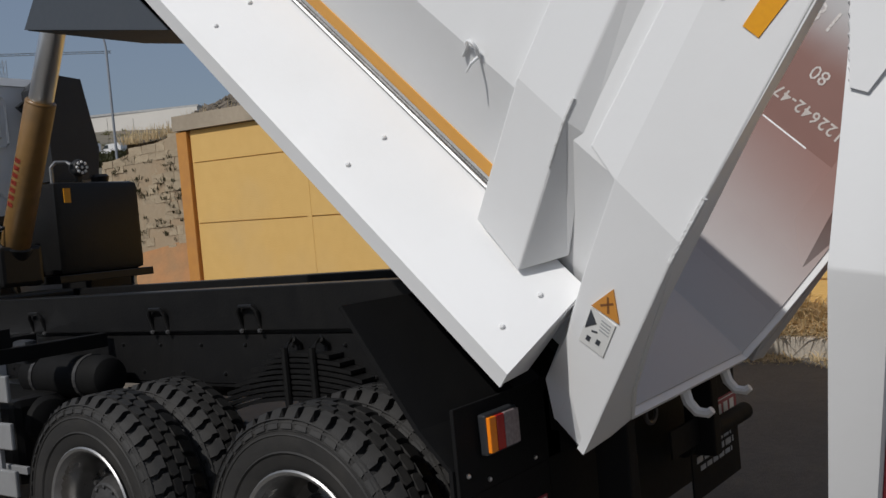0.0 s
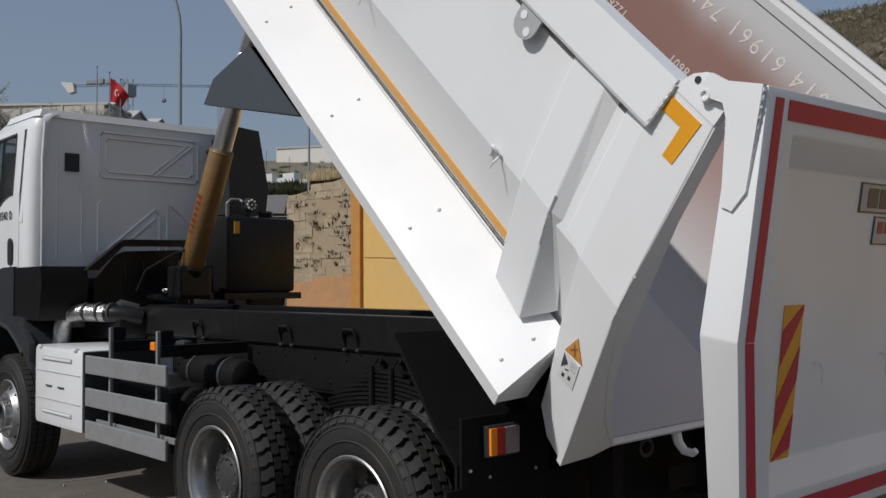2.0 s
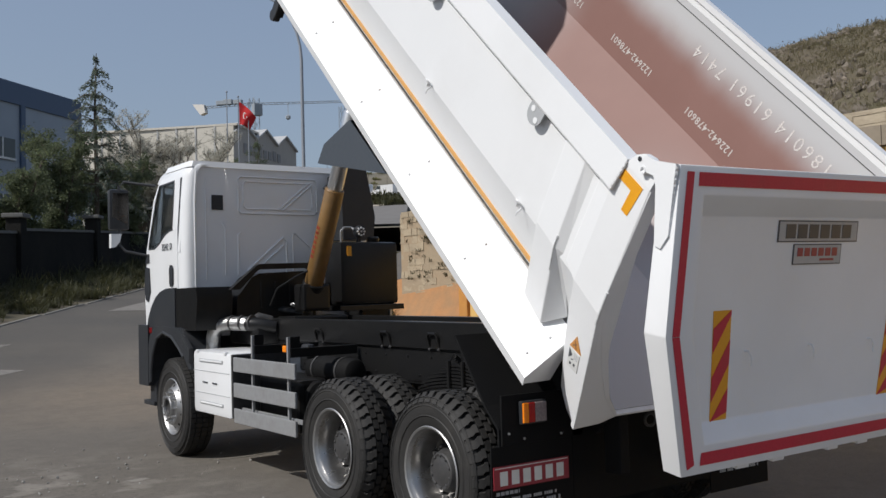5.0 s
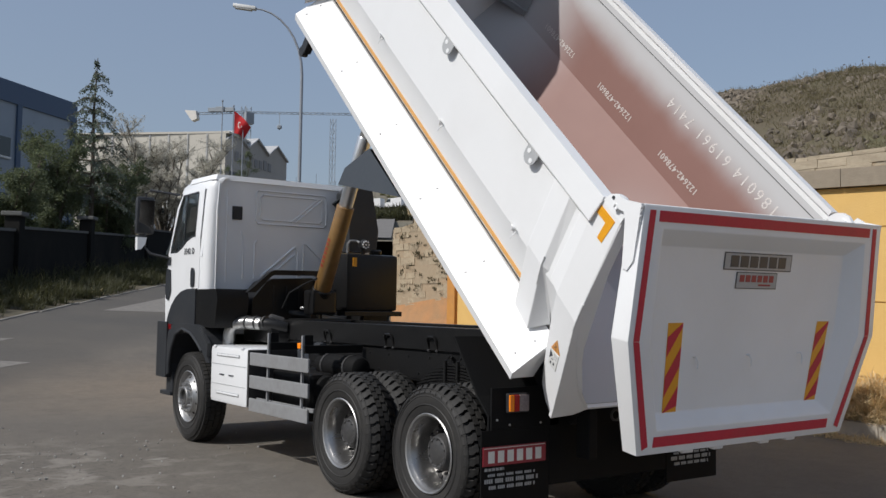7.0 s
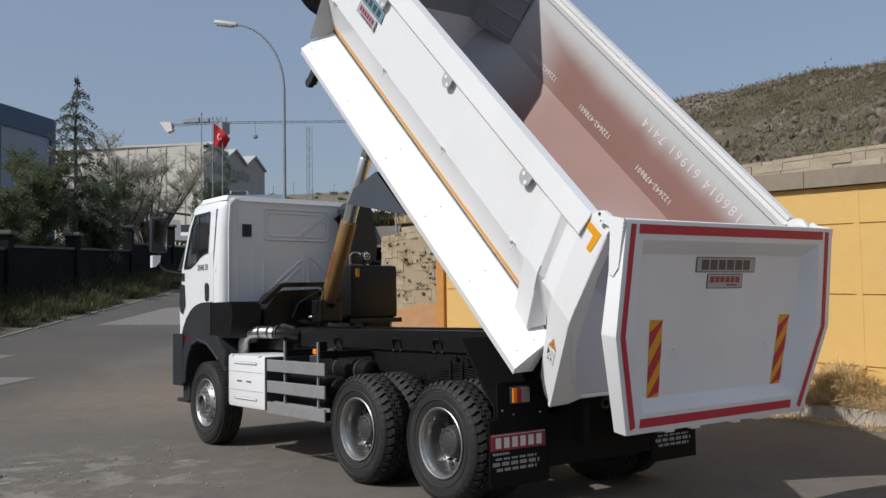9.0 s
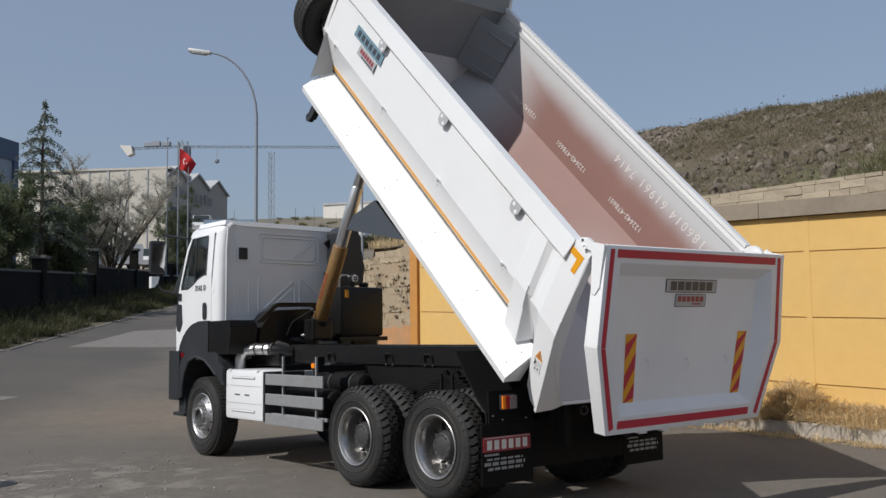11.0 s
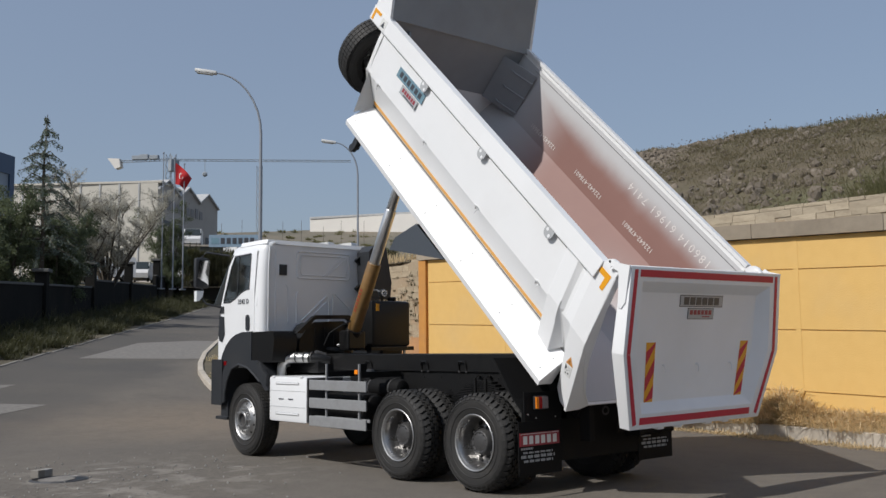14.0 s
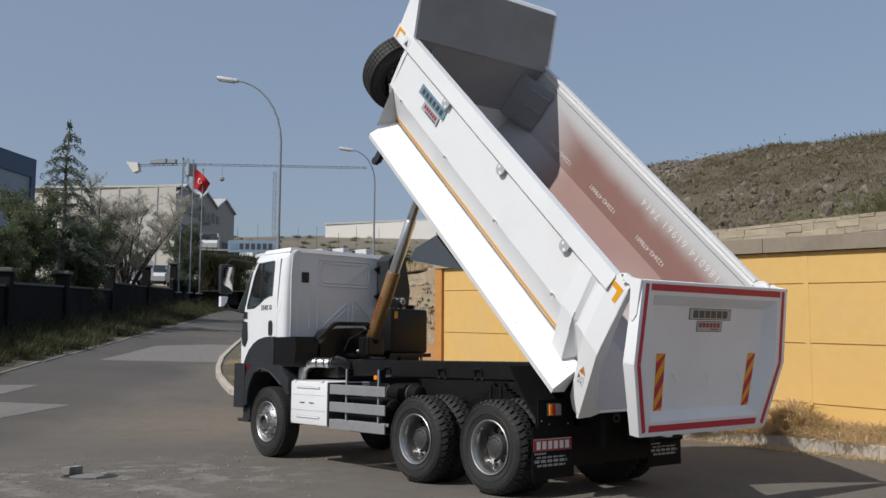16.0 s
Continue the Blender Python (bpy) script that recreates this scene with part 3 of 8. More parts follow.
spots = []
for _ in range(1200):
    y = rng.uniform(-4.0, 9.5)
    x = kerb_x(y) + 0.15 + (WALL_X - kerb_x(y) - 0.2) * rng.random()
    spots.append((x, y, verge_z(x, y), rng.uniform(0.25, 0.75)))
for _ in range(60):
    y = rng.uniform(-3.0, 3.0)
    x = kerb_x(y) - rng.uniform(0.1, 0.35)
    spots.append((x, y, 0.0, rng.uniform(0.2, 0.5)))
tufts("dry_grass", spots, STRAW, "low dry straw grass along the wall foot", "grass", 0.38, 26, 0.4, 0.008, 2.1)
spots = []
for k in range(90):
    y = 1.0 + rng.gauss(0, 0.25)
    x = 6.95 + rng.uniform(-0.3, 0.18)
    tall = max(0.15, 1 - 1.6 * abs(y - 1.0))
    spots.append((x, y, verge_z(x, y) + 0.42 * tall * rng.random() ** 1.3, rng.uniform(0.5, 1.0)))
for k in range(34):
    y = 2.5 + rng.gauss(0, 0.55)
    x = 6.95 + rng.uniform(-0.2, 0.2)
    spots.append((x, y, verge_z(x, y), rng.uniform(0.4, 0.85)))
tufts("dry_bush", spots, STRAW, "wispy dry weed bush against the yellow wall", "bush", 0.34, 60, 0.36, 0.006, 1.9, kind="")
spill = []
for k in range(75):
    y = rng.uniform(-1.2, 3.2)
    x = kerb_x(y) + rng.uniform(-0.06, 0.3)
    spill.append((x, y, height(x, y) + 0.22, rng.uniform(0.3, 0.75)))
tufts("kerb_straw", spill, STRAW, "flattened straw spilling over the kerb", "grass", 0.4, 30, 0.35, 0.006, 2.2)
litter = [(kerb_x(y) - rng.uniform(0.12, 0.5), y, 0.0, rng.uniform(0.1, 0.25)) for y in [rng.uniform(-4, 4) for _ in range(320)]]
tufts("straw_litter", litter, STRAW, "broken straw litter in the gutter", "litter", 0.3, 10, 0.8, 0.006, 1.6)

# -- stone retaining wall behind --
STONE_X = 8.15
stone_wall = thing("wall_stone", "buff rubble stone retaining wall with weeds in its joints", "wall", kind="structure")
END_Y = 14.7


def stone_top(y):
    return 4.22 if y < 10.5 else 4.22 - 0.13 * (y - 10.5)


core = bmesh.new()
prism(core, [(-14, -0.3), (END_Y, -0.3), (END_Y, stone_top(END_Y) - 0.06), (10.5, 4.16), (9.0, 4.03), (-14, 4.0)], along_x, STONE_X - 0.068, STONE_X + 0.7)
part("wall_core", core, MORTAR, stone_wall)
stone_shapes, pale_shapes = [], []
for k in range(10):
    bm = bmesh.new()
    box(bm, (-0.5, -0.5, -0.5), (0.5, 0.5, 0.5))
    bmesh.ops.subdivide_edges(bm, edges=bm.edges[:], cuts=1)
    for v in bm.verts:
        v.co += Vector([rng.uniform(-0.04, 0.04) for _ in range(3)])
        v.co.y *= 0.97
        v.co.z *= 0.97
    me = bpy.data.meshes.new("stone")
    bm.to_mesh(me)
    bm.free()
    me.materials.append(STONE)
    stone_shapes.append(me)
    pale = me.copy()
    for v in pale.vertices:
        for i in range(3):
            even = round(v.co[i] * 2) / 2
            v.co[i] = even + (v.co[i] - even) * 0.3
    pale.materials[0] = PALE_STONE
    pale_shapes.append(pale)


def lay_stone(x, y, z, wy, hz, shapes, depth=0.16):
    ob = new("stone", rng.choice(shapes))
    ob.matrix_local = Matrix.Translation((x, y, z)) @ Matrix.Diagonal((depth, wy, hz, 1)) @ pose(0, 0, 0, rng.choice((0, 180)), 0, 0)
    ob.parent = stone_wall


z = 0.25
while z < 4.0:
    h = rng.uniform(0.13, 0.20)
    y = 11.1
    while y < END_Y - 0.1:
        w = rng.uniform(0.2, 0.46)
        w = min(w, END_Y - y)
        if z + h < stone_top(y + w / 2) + 0.03:
            lay_stone(STONE_X + rng.uniform(-0.01, 0.03), y + w / 2, z + h / 2, w - 0.004, h - 0.003, stone_shapes)
        y += w
    z += h
z = 3.55
for h in (0.13, 0.14, 0.12, 0.14, 0.07):
    y = -3.0
    while y < 10.7:
        w = rng.uniform(0.2, 0.62)
        lay_stone(STONE_X + rng.uniform(-0.012, 0.012), y + w / 2, z + h / 2 + rng.uniform(-0.006, 0.006), w - 0.004, h - 0.005, pale_shapes)
        y += w
    z += h
weeds = [(STONE_X - 0.06, rng.uniform(11.6, 14.5), rng.uniform(1.9, 3.7), rng.uniform(0.3, 0.9)) for _ in range(85)]
tufts("wall_weeds", weeds, GREEN_GRASS, "olive weeds growing from the stone joints", "weeds", 0.16, 20, 0.14, 0.008, 1.6)
end_weeds = [(rng.uniform(7.4, 8.4), rng.uniform(14.75, 16.0), height(8, 15) + rng.uniform(0.1, 0.9), rng.uniform(0.6, 1.3)) for _ in range(60)]
tufts("wall_end_weeds", end_weeds, GREEN_GRASS, "rank green weeds at the end of the stone wall", "weeds", 0.7, 26, 0.3, 0.014, 0.7)
top_weeds = [(STONE_X + rng.uniform(0.1, 0.8), rng.uniform(8, 14.6), 4.05 - max(0, 0.0), rng.uniform(0.4, 1.1)) for _ in range(60)]
tufts("wall_top_weeds", top_weeds, STRAW, "dry weeds along the top of the stone wall", "weeds", 0.42, 18, 0.25, 0.008, 0.7)

# orange earth bank at the foot of the stone wall
verts, faces = [], []
ys = [9.5 + 0.5 * k for k in range(14)]
for y in ys:
    for k in range(7):
        f = k / 6
        x = 6.9 + 1.35 * f
        verts.append((x, y, height(x, y) + 0.12 + 2.55 * f ** 2.2 * (1 - 0.45 * max(0, (y - 11) / 5)) + 0.06 * noise.noise(Vector((x * 2, y * 2, 1)))))
for j in range(len(ys) - 1):
    for k in range(6):
        a = j * 7 + k
        faces.append((a, a + 1, a + 8, a + 7))
tagged(mesh_object("earth_bank", verts, faces, EARTH, smooth=True), "orange earth heaped against the stone wall", "earth bank", kind="structure")

# -- rocky hill above the wall --
def hill_z(x, y):
    f = (x - 8.7) / 11.5
    crest = 8.05 + 0.35 * noise.noise(Vector((y * 0.12, 2, 0))) + 0.25 * noise.noise(Vector((y * 0.6, 5, 0))) + 0.02 * (y - 3)
    fall = 1.0 if y < 12 else max(0.0, 1 - (y - 12) / 14.0)
    base = 4.0 if y < 14.5 else max(height(x, y) - 0.3, 4.0 - (y - 14.5) * 3.0)
    up = math.sin(min(1, max(0, f)) * math.pi / 2) ** 1.15
    z = base + (crest - 4.0) * up * fall
    return z + 0.16 * noise.noise(Vector((x * 0.9, y * 0.9, 0))) + 0.07 * noise.noise(Vector((x * 2.7, y * 2.7, 4))) - (0.5 if f > 1.0 else 0) * (f - 1)


xs = [8.6 + 0.42 * k for k in range(32)] + [23, 26, 32, 45, 80]
ys = [-24 + 0.55 * k for k in range(96)]
verts = [(x, y, hill_z(x, y)) for y in ys for x in xs]
n = len(xs)
faces = [(j * n + i, j * n + i + 1, (j + 1) * n + i + 1, (j + 1) * n + i) for j in range(len(ys) - 1) for i in range(n - 1)]
tagged(mesh_object("hill", verts, faces, HILL, smooth=True), "rocky dry hillside with sparse grass", "hill", kind="structure")


def rock_field(name, spots, mat, label, category):
    verts, faces = [], []
    ball = bmesh.new()
    bmesh.ops.create_icosphere(ball, subdivisions=1, radius=1.0)
    base = [v.co.copy() for v in ball.verts]
    tris = [tuple(v.index for v in f.verts) for f in ball.faces]
    ball.free()
    for x, y, z, s in spots:
        rot = Euler((rng.uniform(0, 6), rng.uniform(0, 6), rng.uniform(0, 6))).to_matrix()
        i = len(verts)
        sc = Vector((rng.uniform(0.8, 1.4), rng.uniform(0.6, 1.1), rng.uniform(0.5, 0.9))) * s * 0.8
        for b in base:
            k = rng.uniform(0.72, 1.12)
            v = rot @ Vector((max(-0.7, min(0.7, b.x)) * sc.x, max(-0.75, min(0.75, b.y)) * sc.y, b.z * sc.z)) * k
            verts.append((x + v.x, y + v.y, z + v.z))
        faces += [tuple(i + q for q in f) for f in tris]
    return tagged(mesh_object(name, verts, faces, mat), label, category, kind="stuff")


spots = []
for _ in range(42000):
    y = rng.uniform(-8, 15)
    f = rng.random()
    x = 8.8 + 12.0 * f
    dens = noise.noise(Vector((x * 0.35, y * 0.35, 9))) + 0.17 * (y - 5.8) + 2.2 * max(0, f - 0.86)
    if dens < 0.12 and rng.random() < 0.93:
        continue
    spots.append((x, y, hill_z(x, y), rng.uniform(0.04, 0.13) * (1.8 if rng.random() < 0.08 else 1)))
for _ in range(700):
    y = rng.uniform(-8, 15)
    x = rng.uniform(19.0, 20.8)
    spots.append((x, y, hill_z(x, y) + 0.02, rng.uniform(0.09, 0.28)))
for _ in range(120):
    y, x = rng.uniform(0.5, 6), rng.uniform(9.0, 12.0)
    spots.append((x, y, hill_z(x, y), rng.uniform(0.09, 0.26)))
rock_field("hill_rocks", spots, ROCK, "tumbled grey-brown boulders on the hillside", "rocks")
spots = []
for _ in range(9000):
    y, x = rng.uniform(-8, 14), 8.8 + 11.4 * rng.random() ** 0.8
    if noise.noise(Vector((x * 0.3, y * 0.3, 6))) > -0.45 + 0.12 * max(0, y - 7):
        spots.append((x, y, hill_z(x, y), rng.uniform(0.35, 0.9)))
tufts("hill_dry_grass", spots, HILL_GRASS, "soft dry olive grass over the hillside", "grass", 0.15, 20, 0.9, 0.005, 2.4)
spots = []
for _ in range(900):
    y, x = rng.uniform(-6, 12), rng.uniform(9.2, 19)
    if noise.noise(Vector((x * 0.25, y * 0.25, 3))) > 0.3:
        spots.append((x, y, hill_z(x, y), rng.uniform(0.3, 0.8)))
for _ in range(120):
    y, x = rng.gauss(-0.3, 0.5), rng.uniform(9.0, 10.6)
    spots.append((x, y, hill_z(x, y), rng.uniform(0.8, 1.7)))
tufts("hill_green_grass", spots, SCRUB, "patches of green scrub on the hillside", "scrub", 0.24, 40, 0.5, 0.008, 0.9)
spots = [(19.8 + rng.uniform(-0.6, 0.6), rng.uniform(-6, 14), 0, rng.uniform(0.7, 1.4)) for _ in range(34)]
spots = [(x, y, hill_z(x, y), s) for x, y, z, s in spots]
thistles = tufts("crest_thistles", spots, BARK, "dry thistles standing on the hill crest", "weeds", 0.5, 3, 0.12, 0.008, 0.3)
heads = []
for x, y, z, s in spots:
    for _ in range(4):
        heads.append((x + rng.gauss(0, 0.14), y + rng.gauss(0, 0.14), z + 0.5 * s * rng.uniform(0.7, 1.05), rng.uniform(0.025, 0.06)))
rock_field("thistle_heads", heads, BARK, "dry seed heads of the thistles", "weeds")

# -- the road's left side: verge, dark wall, pillars --
ROAD = Vector((0.53, 0.848)).normalized()
LEFT = Vector((-ROAD.y, ROAD.x))
EDGE0 = Vector((0.4, 25.4))


def road_left(m, off=0.0):
    p = EDGE0 + ROAD * m + LEFT * off
    return (p.x, p.y)


marks = [-34 + 4 * k for k in range(34)]


def verge_edge(m):
    """How far the verge spreads over the road's left line."""
    return -0.85 - 0.022 * max(0, min(m, 40))


strip_land("verge_left", [road_left(m, verge_edge(m)) for m in marks], [road_left(m, 2.7) for m in marks], HILL, "dusty earth verge beside the road", "verge", 0.02, 3, 0.12)
edge = thing("kerb_left", "low pale concrete edging of the road", "kerb", kind="structure")
for m in marks[:-1]:
    x, y = road_left(m + 2, verge_edge(m + 2))
    part("edging_stone", boxed((-0.07, -1.98, -0.3), (0.07, 1.98, 0.03), 0.015), CEMENT, edge, m=Matrix.Translation((x, y, height(x, y))) @ pose(0, 0, 0, math.degrees(math.atan(0.085 * 0.848)), 0, math.degrees(math.atan2(ROAD.y, ROAD.x)) - 90))
spots = []
for _ in range(950):
    m = rng.uniform(-25, 75)
    off = rng.uniform(verge_edge(m) + 0.3, 2.5)
    x, y = road_left(m, off)
    spots.append((x, y, height(x, y) + 0.02, rng.uniform(0.5, 1.3) * (0.62 + 0.26 * (off + 0.9)) * (1 + 0.008 * max(0, m))))
tufts("verge_grass", spots, GREEN_GRASS, "rank green grass and weeds along the dark wall", "grass", 0.75, 60, 0.6, 0.016, 1.1)
spots = [(x, y, z, s * 0.7) for x, y, z, s in rng.sample(spots, 90)]
tufts("verge_straw", spots, STRAW, "pale dry stalks among the verge grass", "grass", 0.6, 16, 0.4, 0.012, 0.6)

boundary = thing("wall_boundary", "dark boundary wall stepping up the road, with capped pillars", "wall", kind="structure")
STEPS = [(-26, -8, 3.0), (-8, 9.6, 3.9), (9.6, 31.8, 5.05), (31.8, 60.5, 6.85), (60.5, 100, 9.6)]
for m0, m1, top in STEPS:
    a, c = Vector(road_left(m0, 2.6)), Vector(road_left(m1, 2.6))
    low = min(height(*a), height(*c)) - 0.5
    lift = 0.052 * (m1 - m0) * 0.5
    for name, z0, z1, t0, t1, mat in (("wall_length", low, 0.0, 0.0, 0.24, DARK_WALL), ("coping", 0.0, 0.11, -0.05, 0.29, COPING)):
        bm = bmesh.new()
        verts = []
        for p, sgn in ((a, -1), (c, 1)):
            for t in (t0, t1):
                q = p + LEFT * t
                verts.append((q.x, q.y, (top + sgn * lift + z1) if z1 >= 0 and name == "coping" else top + sgn * lift))
                verts.append((q.x, q.y, (top + sgn * lift + 0.001) if name == "coping" else low))
        faces_of(bm, verts, [(0, 2, 3, 1), (4, 5, 7, 6), (0, 4, 6, 2), (1, 3, 7, 5), (0, 1, 5, 4), (2, 6, 7, 3)])
        part(name, bm, mat, boundary)
for m, top in ((-17, 3.95), (-8.2, 4.5), (0.8, 4.65), (9.6, 5.15), (19.4, 5.85), (31.6, 7.3), (46, 8.6), (61.8, 10.3), (80, 11.6)):
    p = Vector(road_left(m, 2.72))
    ang = math.degrees(math.atan2(ROAD.y, ROAD.x)) - 90
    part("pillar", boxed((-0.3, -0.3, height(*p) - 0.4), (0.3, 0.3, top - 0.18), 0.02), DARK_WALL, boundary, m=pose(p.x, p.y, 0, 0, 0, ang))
    part("pillar_cap", boxed((-0.42, -0.42, top - 0.18), (0.42, 0.42, top), 0.04), COPING, boundary, m=pose(p.x, p.y, 0, 0, 0, ang))

strip_land("yard_behind_wall", [road_left(m, 2.9) for m in marks], [road_left(m, 18.0) for m in marks], HILL, "dusty raised yard behind the dark wall", "yard", 2.1, 3, 0.1)

# -- right side of the road: kerbed island of dry grass --
isle = [(7.3, 15.3), (5.4, 15.3), (4.6, 15.9), (4.45, 16.8), (5.1, 18.5), (6.2, 21.1), (7.4, 23.5), (9.5, 27.3), (13.0, 33.0), (18.0, 41.0), (27, 55), (39, 74)]
inner = [(9.3, 15.5), (9.0, 16.0), (8.9, 16.9), (8.9, 18.0), (9.4, 19.4), (10.6, 21.2), (12, 23.4), (14.5, 26.6), (18, 31.5), (23, 39), (32, 53), (44, 72)]
strip_land("verge_right", isle, inner, HILL, "dry verge of the road's far bend", "verge", 0.10, 4, 0.25)
edge = thing("kerb_right", "pale kerb curving round the dry verge", "kerb", kind="structure")
for a, c in zip(isle, isle[1:]):
    a, c = Vector(a), Vector(c)
    steps = max(1, round((c - a).length / 1.2))
    for k in range(steps):
        p, q = a.lerp(c, k / steps), a.lerp(c, (k + 1) / steps)
        mid = (p + q) / 2
        d = q - p
        half = d.length / 2
        rise = (height(*q) - height(*p)) / d.length
        part("kerb_stone", boxed((-0.09, -half, -0.2), (0.09, half, 0.16), 0.02), KERB, edge, m=Matrix.Translation((mid.x, mid.y, height(mid.x, mid.y))) @ pose(0, 0, 0, 0, 0, math.degrees(math.atan2(d.y, d.x)) - 90) @ pose(0, 0, 0, math.degrees(math.atan(rise)), 0, 0))
spots = []
for (x0, y0), (x1, y1) in zip(isle, inner):
    for _ in range(34):
        f = rng.uniform(0.12, 1)
        x, y = x0 + (x1 - x0) * f + rng.uniform(0.0, 0.7), y0 + (y1 - y0) * f + rng.uniform(0.0, 0.8)
        spots.append((x, y, height(x, y) + 0.15, rng.uniform(0.4, 1.1)))
tufts("island_grass", spots[:290], STRAW, "dry grass on the kerbed verge", "grass", 0.34, 40, 0.4, 0.008, 1.3)
tufts("island_scrub", spots[250:], GREEN_GRASS, "green scrub on the kerbed verge", "scrub", 0.4, 26, 0.45, 0.014, 0.8)

# -- pale strips and a broken drain on the road --
def patch(name, pts, mat, label, category, lift=0.006):
    verts = [(x, y, height(x, y) + lift) for x, y in pts]
    bm = bmesh.new()
    faces_of(bm, verts, [tuple(range(len(verts)))])
    bmesh.ops.subdivide_edges(bm, edges=bm.edges[:], cuts=3, use_grid_fill=True)
    for v in bm.verts:
        v.co.z = height(v.co.x, v.co.y) + lift
    ob = part(name, bm, mat)
    return tagged(ob, label, category, kind="structure")


patch("road_patch", [(0.06, 19.87), (-0.8, 19.95), (-4.2, 20.4), (-4.6, 15.0), (-1.4, 18.06)], PALE_PATCH, "pale wedge on the road", "road marking")
patch("road_patch", [(-0.5, 15.65), (-1.75, 16.4), (-5.0, 18.3), (-5.4, 11.0), (-2.35, 14.1)], PALE_PATCH, "pale wedge on the road", "road marking")
patch("road_patch", [(4.5, 27.3), (8.0, 26.5), (12.5, 26.2), (17.0, 34.0), (13.2, 35.6), (9.8, 34.4), (7.0, 30.6)], PALE_PATCH, "pale band across the road", "road marking")
drain = thing("drain_cover", "broken iron drain frame sunk in the asphalt", "drain cover", m=pose(-4.12, 4.40, 0) @ Matrix.Diagonal((0.76, 0.8, 1, 1)))
bm = bmesh.new()
rim = [(0.40 * (1 + 0.10 * noise.noise(Vector((math.cos(a) * 1.4, math.sin(a) * 1.4, 7)))), a) for a in (2 * math.pi * k / 26 for k in range(26))]
rows = []
for r, a in rim:
    rows.append([bm.verts.new(((r + d) * math.cos(a), (r + d) * 0.95 * math.sin(a), z)) for d, z in ((0.05, 0.0), (0.03, 0.014), (0.0, 0.016), (-0.01, 0.004))])
for i, row in enumerate(rows):
    nxt = rows[(i + 1) % len(rows)]
    for j in range(3):
        bm.faces.new((row[j], row[j + 1], nxt[j + 1], nxt[j]))
part("drain_frame", bm, HUB, drain, "dark worn iron rim")
bm = bmesh.new()
faces_of(bm, [(r * math.cos(a), r * 0.95 * math.sin(a), 0.004) for r, a in rim], [tuple(range(len(rim)))])
part("drain_pit", bm, BLACK, drain)
bm = bmesh.new()
prism(bm, [(-0.36, -0.10), (-0.10, -0.30), (0.12, -0.27), (0.20, 0.02), (0.02, 0.14), (-0.30, 0.12)], along_z, 0.0, 0.02)
bevel_all(bm, 0.005, 1)
part("drain_slab", bm, PALE_PATCH, drain, "tilted broken drain slab", m=pose(0, 0, 0.006, 2, -2, 8))
block = thing("concrete_block", "two-tone grey concrete block lying by the drain", "block", m=pose(-4.22, 4.74, 0.012, 0, 0, 32))
part("block_half", boxed((-0.135, -0.06, 0), (-0.015, 0.06, 0.095), 0.008), CEMENT, block, "pale half")
part("block_half", boxed((-0.016, -0.058, 0), (0.13, 0.058, 0.09), 0.008), BRICK_GREY, block)
# thin pale arc laid just above the asphalt
arc = [(-0.95, 4.47), (-0.78, 4.43), (-0.60, 4.425), (-0.42, 4.46), (-0.22, 4.58), (-0.02, 4.78)]
patch("road_arc", arc + [(x + 0.015, y + 0.03) for x, y in arc[::-1]], CEMENT, "thin pale curved line on the asphalt", "scratch", 0.005)
stones = [(-4 + rng.gauss(0, 1.6), 4.2 + rng.gauss(0, 1.3), 0.008, rng.uniform(0.008, 0.025)) for _ in range(240)]
rock_field("road_grit", stones, BRICK_GREY, "loose grit and crumbs on the asphalt", "grit")


for k in range(9):
    cx, cy, size = -4.2 + rng.gauss(0, 1.1), 4.4 + rng.gauss(0, 0.8), rng.uniform(0.04, 0.13)
    bm = bmesh.new()
    ring = [(cx + size * rng.uniform(0.4, 1.5) * math.cos(a), cy + size * rng.uniform(0.3, 0.9) * math.sin(a), 0.004) for a in (2 * math.pi * j / 11 for j in range(11))]
    faces_of(bm, ring, [tuple(range(11))])
    tagged(part("cement_splash", bm, CEMENT), "pale dried cement splash on the asphalt", "cement stain", kind="structure")


